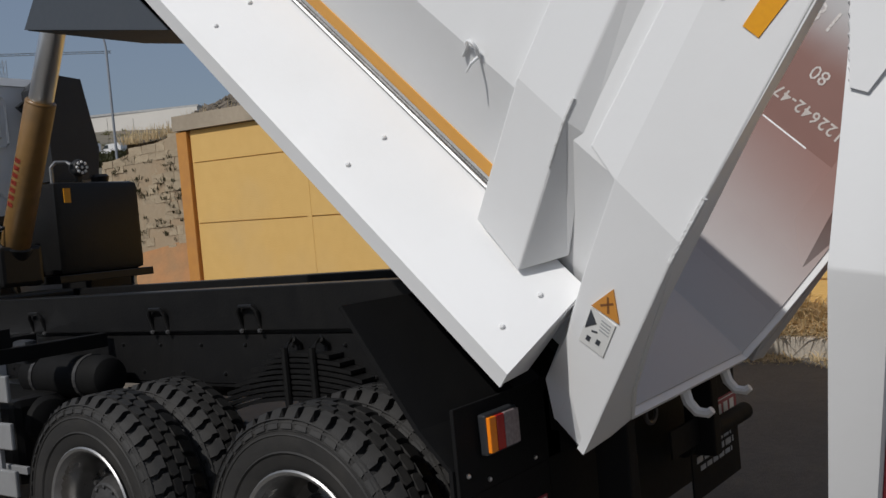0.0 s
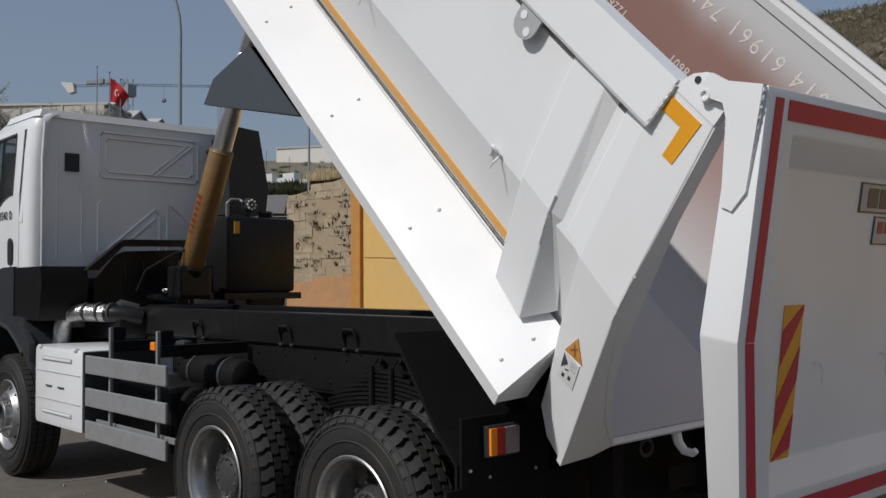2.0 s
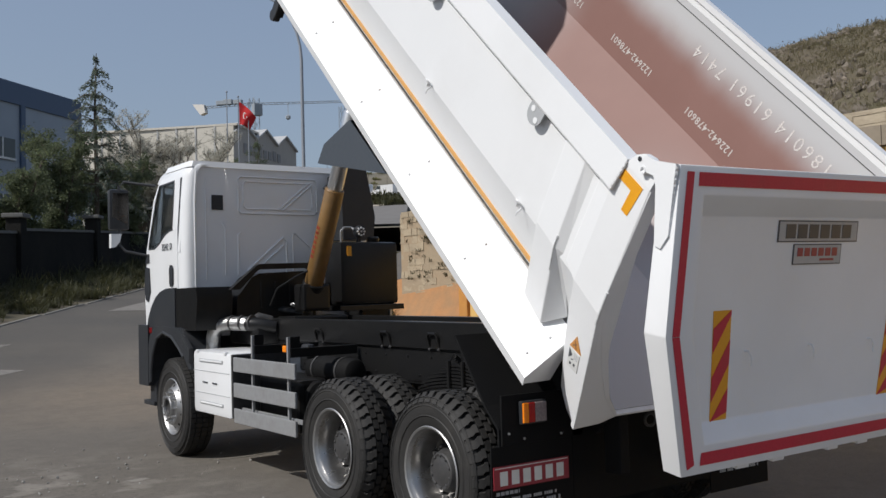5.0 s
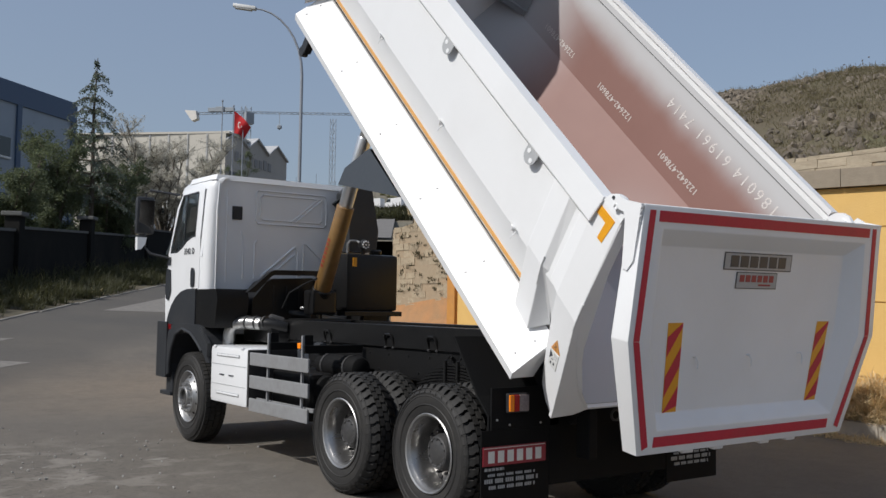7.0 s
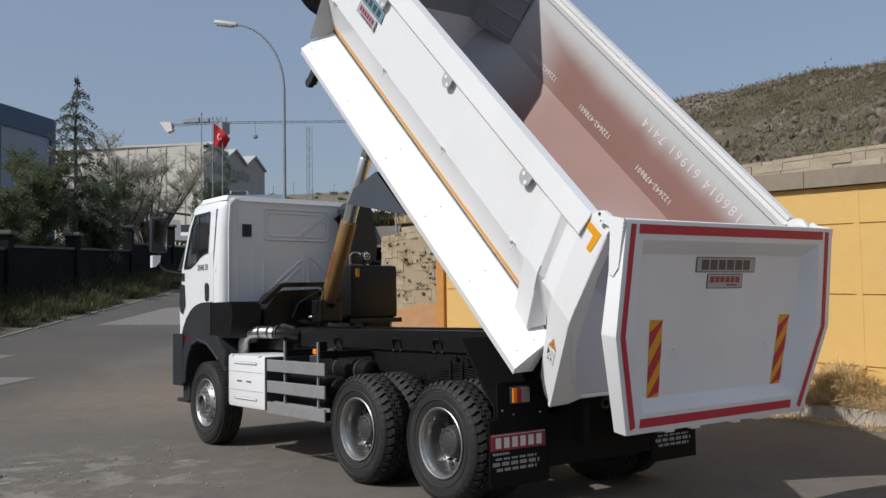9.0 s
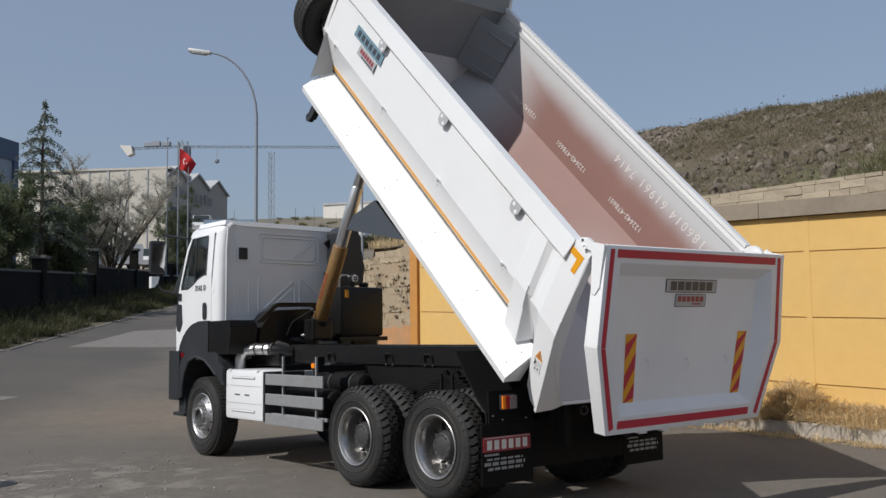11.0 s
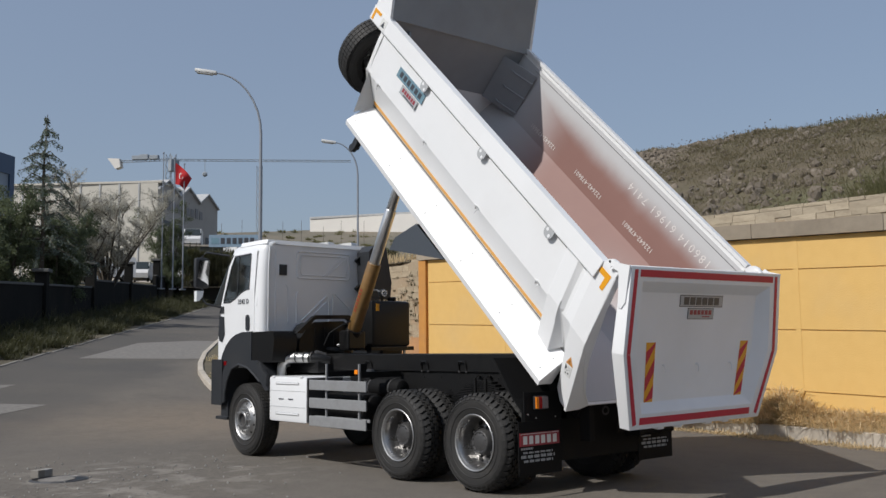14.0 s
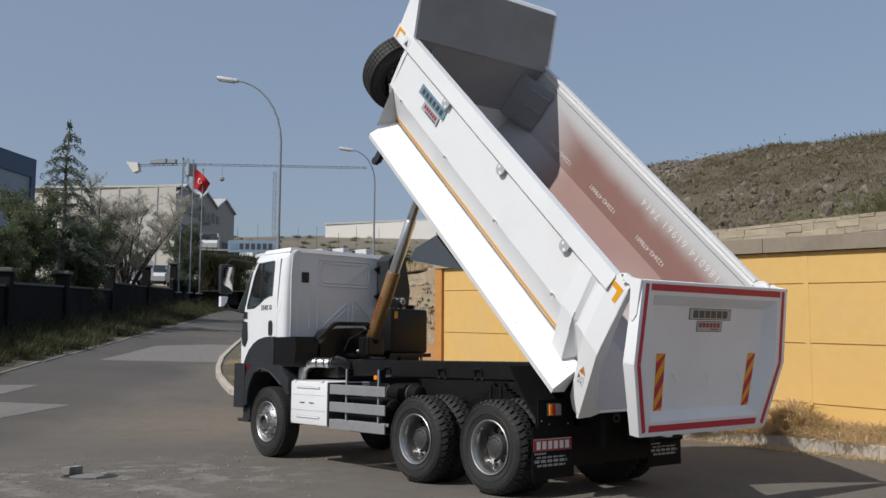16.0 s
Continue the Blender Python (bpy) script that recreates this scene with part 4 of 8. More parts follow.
# ---- far side: trees, buildings, poles, crane ----
def tree(name, x, y, top, spread, kind, label, seed, trunk_r=0.16):
    r2 = random.Random(seed)
    z0 = height(x, y)
    ob = thing(name, label, "tree", m=pose(x, y, z0))
    h = top - z0
    bm = bmesh.new()
    leaves, fcs = [], []

    def leaf(c, size, flat=0.6):
        d = Vector((r2.uniform(-1, 1), r2.uniform(-1, 1), r2.uniform(-flat, flat))).normalized()
        e = d.cross(Vector((r2.uniform(-1, 1), r2.uniform(-1, 1), r2.uniform(-1, 1)))).normalized()
        i = len(leaves)
        leaves.extend([c - d * size, c + e * size * 0.45, c + d * size, c - e * size * 0.45])
        fcs.append((i, i + 1, i + 2, i + 3))

    def sprig(p, q, count, size, loose, hang=0.0):
        for _ in range(count):
            c = p.lerp(q, r2.uniform(0.05, 1.08))
            leaf(c + Vector((r2.gauss(0, loose), r2.gauss(0, loose), r2.gauss(0, loose) - hang * r2.random())), size * r2.uniform(0.6, 1.3), 1.0)

    if kind == "cedar":
        tube(bm, [(0, 0, -0.3), (0.05, 0, h * 0.4), (0, 0.05, h * 0.75), (0.1, 0, h)], [trunk_r, trunk_r * 0.8, trunk_r * 0.45, 0.02], 8)
        levels = 12
        for k in range(levels):
            f = 0.26 + 0.74 * k / (levels - 1)
            z = h * (0.12 + 0.86 * f)
            reach = spread * (1 - f) ** 0.8 + 0.28
            turn = r2.random() * 6.3
            for b in range(7 if f < 0.85 else 5):
                a = turn + 2 * math.pi * (b + 0.7 * r2.random()) / 7
                rr = reach * r2.uniform(0.6, 1.12)
                root = Vector((0, 0, z + r2.uniform(-0.05, 0.05)))
                out = Vector((math.cos(a), math.sin(a), 0))
                mid = root + out * rr * 0.5 + Vector((0, 0, rr * r2.uniform(0.0, 0.12)))
                tip = root + out * rr - Vector((0, 0, rr * r2.uniform(0.22, 0.42)))
                tube(bm, [root, mid, tip], [0.04, 0.026, 0.01], 4)
                sprig(root, mid, int(10 + 22 * rr), 0.075, 0.03 + 0.02 * rr, 0.18)
                sprig(mid, tip, int(14 + 34 * rr), 0.075, 0.035 + 0.02 * rr, 0.26)
                sprig(tip, tip + out * 0.08 - Vector((0, 0, 0.22)), 6, 0.07, 0.03)
        mat = LEAF_DARK
    elif kind == "leafy":
        # several leaning stems, each feathered with rising and arching twigs
        for b in range(6):
            a = 2 * math.pi * (b + 0.6 * r2.random()) / 6
            rr = spread * r2.uniform(0.25, 0.95)
            top_z = h * r2.uniform(0.72, 1.0)
            foot = Vector((0.15 * math.cos(a), 0.15 * math.sin(a), -0.3))
            knee = Vector((rr * 0.3 * math.cos(a), rr * 0.3 * math.sin(a), top_z * 0.42))
            tip = Vector((rr * math.cos(a), rr * math.sin(a), top_z))
            tube(bm, [foot, knee, tip], [trunk_r * 0.7, trunk_r * 0.45, 0.015], 6)
            for t in range(26):
                f = r2.uniform(0.22, 1.0)
                p = foot.lerp(knee, f / 0.45) if f < 0.45 else knee.lerp(tip, (f - 0.45) / 0.55)
                ta = r2.uniform(0, 6.3)
                ln = spread * r2.uniform(0.25, 0.5) * (1.15 - 0.5 * f)
                rise = ln * r2.uniform(0.1, 0.9)
                q = p + Vector((ln * 0.6 * math.cos(ta), ln * 0.6 * math.sin(ta), rise))
                e = p + Vector((ln * 1.1 * math.cos(ta), ln * 1.1 * math.sin(ta), rise * r2.uniform(0.5, 1.2)))
                tube(bm, [p, q, e], [0.022, 0.012, 0.004], 4)
                sprig(p, q, 70, 0.075, 0.15)
                sprig(q, e, 105, 0.075, 0.13, 0.2)
        mat = LEAF_GREEN
    else:
        fork = h * r2.uniform(0.14, 0.2)
        tube(bm, [(0, 0, -0.3), (0.06, 0.03, fork)], [trunk_r * 1.3, trunk_r], 8)
        for b in range(13):
            a = 2 * math.pi * (b + 0.6 * r2.random()) / 13
            rr = spread * r2.uniform(0.3, 1.0)
            tip = Vector((rr * math.cos(a), rr * math.sin(a), h * r2.uniform(0.62, 1.0) * (1 - 0.25 * (rr / spread) ** 2)))
            root = Vector((0.06, 0.03, fork * r2.uniform(0.75, 1.0)))
            mid = root.lerp(tip, 0.45) + Vector((r2.gauss(0, 0.2), r2.gauss(0, 0.2), 0.3))
            tube(bm, [root, mid, tip], [trunk_r * 0.6, trunk_r * 0.36, 0.02], 5)
            for t in range(11):
                f = r2.uniform(0.05, 0.95)
                p = root.lerp(mid, 0.4 + 0.6 * f) if t < 3 else mid.lerp(tip, f)
                q = p + Vector((r2.gauss(0, 0.5), r2.gauss(0, 0.5), r2.uniform(0.3, 0.95))) * (spread / 3.2)
                tube(bm, [p, q], [0.034, 0.014], 4)
                for w in range(5):
                    g = p.lerp(q, r2.uniform(0.2, 1.0))
                    e = g + Vector((r2.gauss(0, 0.28), r2.gauss(0, 0.28), r2.uniform(0.1, 0.5))) * (spread / 3.2)
                    tube(bm, [g, e], [0.014, 0.006], 3)
                    sprig(g, e, 60, 0.055, 0.10)
        mat = BLOSSOM
    part("trunk", bm, BARK, ob)
    mesh_object("crown", leaves, fcs, mat, ob)
    return ob


tree("cedar_tree", 9.9, 48.2, 15.25, 3.6, "cedar", "tall dark cedar with drooping tiers", 3)
tree("roadside_tree", 4.4, 42.6, 9.2, 2.9, "leafy", "feathery olive-green tree behind the dark wall", 11)
tree("roadside_tree", 7.6, 47.0, 11.2, 2.4, "leafy", "feathery olive-green tree behind the dark wall", 12)
tree("roadside_tree", 0.6, 38.2, 7.9, 2.8, "leafy", "feathery olive-green tree behind the dark wall", 13)
tree("roadside_tree", 11.2, 49.6, 10.2, 2.6, "leafy", "feathery olive-green tree under the cedar", 14)
tree("roadside_tree", 13.3, 56.0, 10.6, 2.4, "leafy", "low olive-green tree under the cedar", 15)
tree("budding_tree", 18.6, 60.6, 15.6, 4.9, "bare", "wide budding tree with dark limbs and pale twigs", 21, 0.22)
tree("roadside_tree", 34.6, 84.5, 17.2, 3.4, "leafy", "dark green tree before the cream factory", 22)
tree("budding_tree", 15.6, 58.8, 13.6, 3.2, "bare", "budding tree with pale twigs", 23)


def wall_box(parent, name, a, c, z0, z1, depth, mat, label=""):
    """An upright slab from a to c in plan, reaching back to the left of a->c."""
    a, c = Vector(a), Vector(c)
    d = (c - a).normalized()
    nrm = Vector((-d.y, d.x)) * depth
    bm = bmesh.new()
    ring = [a, c, c + nrm, a + nrm]
    verts = [(p.x, p.y, z0) for p in ring] + [(p.x, p.y, z1) for p in ring]
    faces_of(bm, verts, [(0, 1, 2, 3), (7, 6, 5, 4)] + [(i, (i + 1) % 4, 4 + (i + 1) % 4, 4 + i) for i in range(4)])
    return part(name, bm, mat, parent, label)


# blue-clad hall beside the road
hall = thing("blue_hall", "industrial hall with a navy parapet and blue-grey panels", "building")
C1 = Vector((15.3, 72.4))
HALL = Vector((0.76, 0.65)).normalized()
BACK = Vector((-HALL.y, HALL.x))
C0 = C1 - HALL * 29
wall_box(hall, "wall", C0, C1, 3.0, 15.75, 19, BLUE_GREY)
wall_box(hall, "parapet", C0 - BACK * 0.14 - HALL * 0.1, C1 - BACK * 0.14 + HALL * 0.14, 15.75, 17.3, 19.3, BLUE_CLAD)
for k in range(4):
    p = C1 - HALL * (7.0 * (k + 1)) - BACK * 0.16
    wall_box(hall, "pilaster", p, p + HALL * 0.48, 3.0, 15.75, 0.36, BLUE_CLAD)
    if k == 0:
        continue
    for z in (7.8, 11.8):
        q = C1 - HALL * (7.0 * (k + 1) - 1.05) - BACK * 0.07
        win = wall_box(hall, "window", q, q + HALL * 5.4, z, z + 1.4, 0.2, GLASS)
        for i in (1, 2, 3):
            w = q + HALL * (5.4 * i / 4) - BACK * 0.03
            wall_box(win, "mullion", w, w + HALL * 0.1, z, z + 1.4, 0.1, OFFWHITE)
        wall_box(win, "sill", q - BACK * 0.09, q + HALL * 5.4 - BACK * 0.09, z - 0.14, z, 0.22, OFFWHITE)
wall_box(hall, "end_pilaster", C1 - HALL * 0.48 - BACK * 0.16, C1 + HALL * 0.12 - BACK * 0.16, 3.0, 15.75, 0.6, BLUE_CLAD)

# cream factory with saw-tooth gables
mill = thing("cream_factory", "large cream factory with saw-tooth gables", "building")
K0, K1, K2 = Vector((22.5, 110.5)), Vector((37.7, 94.5)), Vector((50.5, 104.6))
zf = 8.0
wall_box(mill, "front_wall", K0, K1, zf, 20.6, 14, CREAM)
wall_box(mill, "eave", K0 + Vector((-0.3, -0.3)), K1 + Vector((0.3, -0.3)), 20.62, 20.85, 14, CREAM)
for k in range(9):
    p = K0.lerp(K1, (k + 0.5) / 9.5)
    q = K0.lerp(K1, (k + 0.58) / 9.5)
    wall_box(mill, "cladding_rib", p + Vector((-0.06, -0.06)), q + Vector((-0.06, -0.06)), zf, 20.6, 0.3, ROOF)
wall_box(mill, "gable_wall", K1, K2, zf, 18.9, 12, CREAM_SHADE)
dg = (K2 - K1).normalized()
for k in range(3):
    a = K1.lerp(K2, k / 3)
    c = K1.lerp(K2, (k + 1) / 3)
    mid = a.lerp(c, 0.42)
    nrm = Vector((-dg.y, dg.x)) * 11
    bm = bmesh.new()
    ring = [(a, 18.9), (c, 18.9), (c, 19.6), (mid, 21.1), (a, 19.8)]
    n = len(ring)
    verts = [(p.x, p.y, z) for p, z in ring] + [(p.x + nrm.x, p.y + nrm.y, z) for p, z in ring]
    faces_of(bm, verts, [tuple(range(n)), tuple(range(2 * n - 1, n - 1, -1))] + [(i, (i + 1) % n, n + (i + 1) % n, n + i) for i in range(n)])
    part("gable", bm, CREAM_SHADE, mill)
    bm = bmesh.new()
    off = Vector((dg.y, -dg.x)) * 0.3
    pts = [(a, 19.85), (mid, 21.15), (c, 19.65)]
    verts = [(p.x + off.x, p.y + off.y, z) for p, z in pts] + [(p.x + nrm.x, p.y + nrm.y, z) for p, z in pts] + [(p.x + off.x, p.y + off.y, z + 0.2) for p, z in pts] + [(p.x + nrm.x, p.y + nrm.y, z + 0.2) for p, z in pts]
    faces_of(bm, verts, [(0, 1, 4, 3), (1, 2, 5, 4), (6, 9, 10, 7), (7, 10, 11, 8), (0, 6, 7, 1), (1, 7, 8, 2), (0, 3, 9, 6), (2, 8, 11, 5), (3, 4, 10, 9), (4, 5, 11, 10)])
    part("gable_roof", bm, ROOF, mill)
out = Vector((dg.y, -dg.x)) * 0.08
for k in range(8):
    a = K1.lerp(K2, 0.14 + 0.075 * k) + out
    wall_box(mill, "sign_bar", a, a + dg * 0.8, 17.75, 18.75 + 0.2 * (k % 3 == 0), 0.05, MILL_SIGN)
for k in range(5):
    a = K1.lerp(K2, 0.06 + 0.18 * k) + out
    wall_box(mill, "window", a, a + dg * 2.2, 15.2 - 0.2 * k, 16.5 - 0.2 * k, 0.05, PLATE_DARK)

# flagpoles, one with a red flag
for k, (x, y, top) in enumerate(((22.19, 59.2, 16.33), (22.92, 58.86, 15.99), (23.56, 58.56, 15.55))):
    z0 = height(x, y) + 2.1
    pole = thing("flagpole", "thin white metal flagpole", "flagpole", m=pose(x, y, 0), group="flagpoles by the road")
    bm = bmesh.new()
    tube(bm, [(0, 0, z0), (0, 0, top)], [0.06, 0.036], 8)
    bmesh.ops.create_icosphere(bm, subdivisions=1, radius=0.085, matrix=pose(0, 0, top))
    part("pole", bm, POLE, pole)
    part("base_plate", boxed((-0.2, -0.2, z0 - 0.05), (0.2, 0.2, z0 + 0.04), 0.01), POLE, pole)
FX, FY = 22.97, 58.82
VIEW_R = Vector((0.904, -0.428))


def cloth(s, t):
    """A slack flag: s along the fly, t down the hoist, both 0 to 1."""
    x = s * (1.2 - 0.5 * t)
    wave = 0.16 * math.sin(6.5 * s + 2.6 * t) * s
    return Vector((FX + VIEW_R.x * x - VIEW_R.y * wave, FY + VIEW_R.y * x + VIEW_R.x * wave, 15.62 - 1.65 * t - 1.15 * s + 0.75 * s * t + 0.12 * math.sin(3.2 * s)))


flag = thing("flag", "red flag with a white crescent and star, hanging slack", "flag")
verts = [cloth(i / 14, j / 8) for j in range(9) for i in range(15)]
faces = [(j * 15 + i, j * 15 + i + 1, (j + 1) * 15 + i + 1, (j + 1) * 15 + i) for j in range(8) for i in range(14)]
mesh_object("cloth", verts, faces, FLAG_RED, flag, smooth=True)
away = Vector((-0.62, -0.78, 0)) * 0.02
for name, ring in (("crescent", [(0.40 + 0.11 * math.cos(a), 0.5 + 0.17 * math.sin(a)) for a in (math.pi * (0.25 + 1.5 * k / 12) for k in range(13))] + [(0.43 + 0.085 * math.cos(a), 0.5 + 0.135 * math.sin(a)) for a in (math.pi * (1.72 - 1.44 * k / 12) for k in range(13))]), ("star", [(0.56 + (0.05 if k % 2 == 0 else 0.02) * math.cos(math.pi * k / 5), 0.5 + (0.08 if k % 2 == 0 else 0.03) * math.sin(math.pi * k / 5)) for k in range(10)])):
    bm = bmesh.new()
    faces_of(bm, [cloth(s, t) + away for s, t in ring], [tuple(range(len(ring)))])
    bmesh.ops.triangulate(bm, faces=bm.faces[:])
    part(name, bm, OFFWHITE, flag)


def street_lamp(x, y, tip, bend, label):
    z0 = height(x, y)
    ob = thing("street_lamp", label, "street lamp", m=pose(x, y, 0), group="street lamps along the road")
    bm = bmesh.new()
    tip = Vector(tip) - Vector((x, y, 0))
    path = [(0, 0, z0), (0, 0, (z0 + bend) / 2), (0, 0, bend)]
    for k in range(1, 9):
        f = k / 8
        a = f * math.pi / 2
        path.append((tip.x * (1 - math.cos(a)) , tip.y * (1 - math.cos(a)), bend + (tip.z - bend) * math.sin(a)))
    tube(bm, path, [0.095, 0.070, 0.058] + [0.050 - 0.003 * k for k in range(8)], 10)
    part("pole", bm, POLE, ob, smooth=True)
    d = Vector((tip.x, tip.y, 0)).normalized()
    ang = math.degrees(math.atan2(d.y, d.x))
    bm = boxed((-0.15, -0.14, -0.06), (0.75, 0.14, 0.08), 0.05)
    part("lamp_head", bm, OFFWHITE, ob, "pale lamp head with a clear bowl", smooth=True, m=Matrix.Translation(tip) @ pose(0, 0, 0, 0, -8, ang))
    part("lamp_bowl", boxed((0.0, -0.11, -0.11), (0.68, 0.11, -0.05), 0.04), OFFWHITE, ob, smooth=True, m=Matrix.Translation(tip) @ pose(0, 0, 0, 0, -8, ang))
    return ob


street_lamp(11.41, 26.36, (9.85, 27.60, 13.02), 10.4, "tall galvanised street lamp with a curved arm")
street_lamp(25.5, 39.0, (24.3, 39.85, 14.12), 12.1, "distant galvanised street lamp with a curved arm")
sign = thing("road_sign", "long blue sign panel on the lamp post", "sign")
p0, p1 = Vector((9.80, 27.67)), Vector((11.36, 26.43))
panel = wall_box(sign, "panel", p0, p1, 5.74, 6.24, 0.06, SIGN_BLUE)
dd = (p1 - p0).normalized()
nn = Vector((dd.y, -dd.x)) * 0.012
for k in range(6):
    a = p0.lerp(p1, 0.24 + 0.12 * k) + nn
    wall_box(sign, "sign_bar", a, a + dd * 0.16, 5.87, 6.11, 0.01, PLATE_DARK)
a = p0.lerp(p1, 0.05) + nn
wall_box(sign, "emblem_bar", a, a + dd * 0.3, 5.87, 6.11, 0.01, PLATE_BLUE)
wall_box(sign, "sign_arm", p0.lerp(p1, 0.7), Vector((11.49, 26.3)), 5.94, 6.04, 0.05, POLE)

# tower crane and lattice mast far off
crane = thing("tower_crane", "distant tower crane with a long level jib", "crane")
T = Vector((75.85, 173.2, 0))
JL, JR = Vector((67.9, 181.9, 40.2)), Vector((107.6, 154.6, 40.9))
bm = bmesh.new()


def lattice(bm, a, c, w, bays, r):
    a, c = Vector(a), Vector(c)
    d = (c - a).normalized()
    u = d.cross(Vector((0.3, 0.5, 0.81))).normalized() * w
    v = d.cross(u).normalized() * w
    corners = [u, v, -u, -v]
    for k in corners:
        tube(bm, [a + k, c + k], r, 4)
    for b in range(bays):
        p, q = a.lerp(c, b / bays), a.lerp(c, (b + 1) / bays)
        for i in range(4):
            tube(bm, [p + corners[i], q + corners[(i + 1) % 4]], r * 0.7, 4)


lattice(bm, (T.x, T.y, 12), (T.x, T.y, 41.4), 1.0, 13, 0.09)
part("mast", bm, CRANE_MAT, crane)
bm = bmesh.new()
lattice(bm, (T.x, T.y, 40.2), JR, 0.28, 30, 0.05)
part("jib", bm, CRANE_MAT, crane)
bm = bmesh.new()
lattice(bm, (T.x, T.y, 40.3), JL, 0.3, 12, 0.06)
part("counter_jib", bm, CRANE_MAT, crane)
bm = bmesh.new()
jd = (JL - Vector((T.x, T.y, 40.3))).normalized()
side = Vector((-jd.y, jd.x, 0)) * 0.7
ring = [JL + jd * 1.5 + Vector((0, 0, 0.7)), JL - jd * 1.0 + Vector((0, 0, 0.5)), JL - jd * 1.3 + Vector((0, 0, -1.2)), JL - jd * 0.2 + Vector((0, 0, -1.6))]
faces_of(bm, [p - side for p in ring] + [p + side for p in ring], [(0, 1, 2, 3), (7, 6, 5, 4)] + [(i, 4 + i, 4 + (i + 1) % 4, (i + 1) % 4) for i in range(4)])
bmesh.ops.recalc_face_normals(bm, faces=bm.faces)
part("counterweight", bm, FAR_WALL, crane, "pale slanted counterweight plate")
for k, f in enumerate((0.30, 0.48, 0.62)):
    p = Vector((T.x, T.y, 40.9)).lerp(JL + Vector((0, 0, 0.8)), f)
    part("winch_box", boxed((-0.9, -0.5, -0.5), (0.9, 0.5, 0.35 + 0.2 * (k % 2)), 0.08), CRANE_MAT, crane, m=Matrix.Translation(p) @ pose(0, 0, 0, 0, 0, math.degrees(math.atan2(jd.y, jd.x))))
part("cabin", boxed((T.x - 0.9, T.y - 2.0, 37.6), (T.x + 0.9, T.y - 0.6, 40.0), 0.1), CRANE_MAT, crane)
bm = bmesh.new()
tube(bm, [(81.4, 169.2, 40.2), (81.4, 169.2, 37.6)], 0.06, 4)
bmesh.ops.create_icosphere(bm, subdivisions=1, radius=0.6, matrix=pose(81.4, 169.2, 37.3))
part("hook_block", bm, CRANE_MAT, crane)
mast = thing("lattice_mast", "slender distant lattice mast", "mast")
bm = bmesh.new()
lattice(bm, (84.15, 152.0, 10), (84.15, 152.0, 36.8), 0.55, 16, 0.055)
part("mast", bm, CRANE_MAT, mast)

# far slope with a pale building and fence posts
verts, faces = [], []
rows = [(104, 8.3), (150, 11.8), (200, 21.3), (255, 33.2), (330, 36), (700, 36), (1800, 30)]
cols = [-0.75 + 0.05 * k for k in range(34)]
for D, z in rows:
    for t in cols:
        x = -8.5 + D * (0.637 + 0.771 * t)
        y = -8.09 + D * (0.771 - 0.637 * t)
        verts.append((x, y, z + (0.0 if D < 240 else 0.015 * D * noise.noise(Vector((x * 0.02, y * 0.02, 0))))))
n = len(cols)
faces = [(j * n + i, j * n + i + 1, (j + 1) * n + i + 1, (j + 1) * n + i) for j in range(len(rows) - 1) for i in range(n - 1)]
tagged(mesh_object("backdrop_slope", verts, faces, FAR_FIELD, smooth=True), "hazy olive slope beyond the road", "hillside", kind="structure")


def slope_z(D):
    for (d0, z0), (d1, z1) in zip(rows, rows[1:]):
        if D <= d1:
            return z0 + (z1 - z0) * (D - d0) / (d1 - d0)
    return 36.0


def slope_point(D, t, lift=0.0):
    return Vector((-8.5 + D * (0.637 + 0.771 * t), -8.09 + D * (0.771 - 0.637 * t), slope_z(D) + lift))


def slope_strip(name, near, far, mat, label, category, lift):
    """A strip up on the far slope between two lines of (distance, bearing)."""
    verts = [slope_point(D, t, lift) for D, t in near] + [slope_point(D, t, lift) for D, t in far]
    n = len(near)
    ob = mesh_object(name, verts, [(i, i + 1, n + i + 1, n + i) for i in range(n - 1)], mat)
    return tagged(ob, label, category, kind="structure")


bearings = [-0.34 + 0.03 * k for k in range(9)]
slope_strip("road_far", [(118, t) for t in bearings], [(168 + 60 * (t + 0.26), t) for t in bearings], FAR_ROAD, "asphalt road climbing the far slope", "road", 0.3)
slope_strip("kerb_far", [(168.3 + 60 * (t + 0.26), t) for t in bearings], [(170 + 60 * (t + 0.26), t) for t in bearings], KERB, "pale kerb of the far road", "kerb", 0.35)
hedge = []
for k in range(150):
    p = slope_point(rng.uniform(176, 192), rng.uniform(-0.34, -0.02))
    hedge.append((p.x, p.y, p.z, rng.uniform(0.6, 1.3)))
tufts("far_hedge", hedge, GREEN_GRASS, "dark scrub below the parked vans on the slope", "scrub", 2.2, 60, 1.6, 0.16, 0.9)

scrub = []
for k in range(170):
    p = slope_point(rng.uniform(205, 252), rng.uniform(-0.34, 0.06))
    scrub.append((p.x, p.y, p.z, rng.uniform(0.3, 0.9)))
tufts("far_slope_scrub", scrub, SCRUB, "olive scrub dotted over the far slope", "scrub", 1.5, 40, 1.4, 0.10, 1.2)


def far_point(D, col):
    t = (col - 784) / 1704
    return Vector((-8.5 + D * (0.637 + 0.771 * t), -8.09 + D * (0.771 - 0.637 * t)))


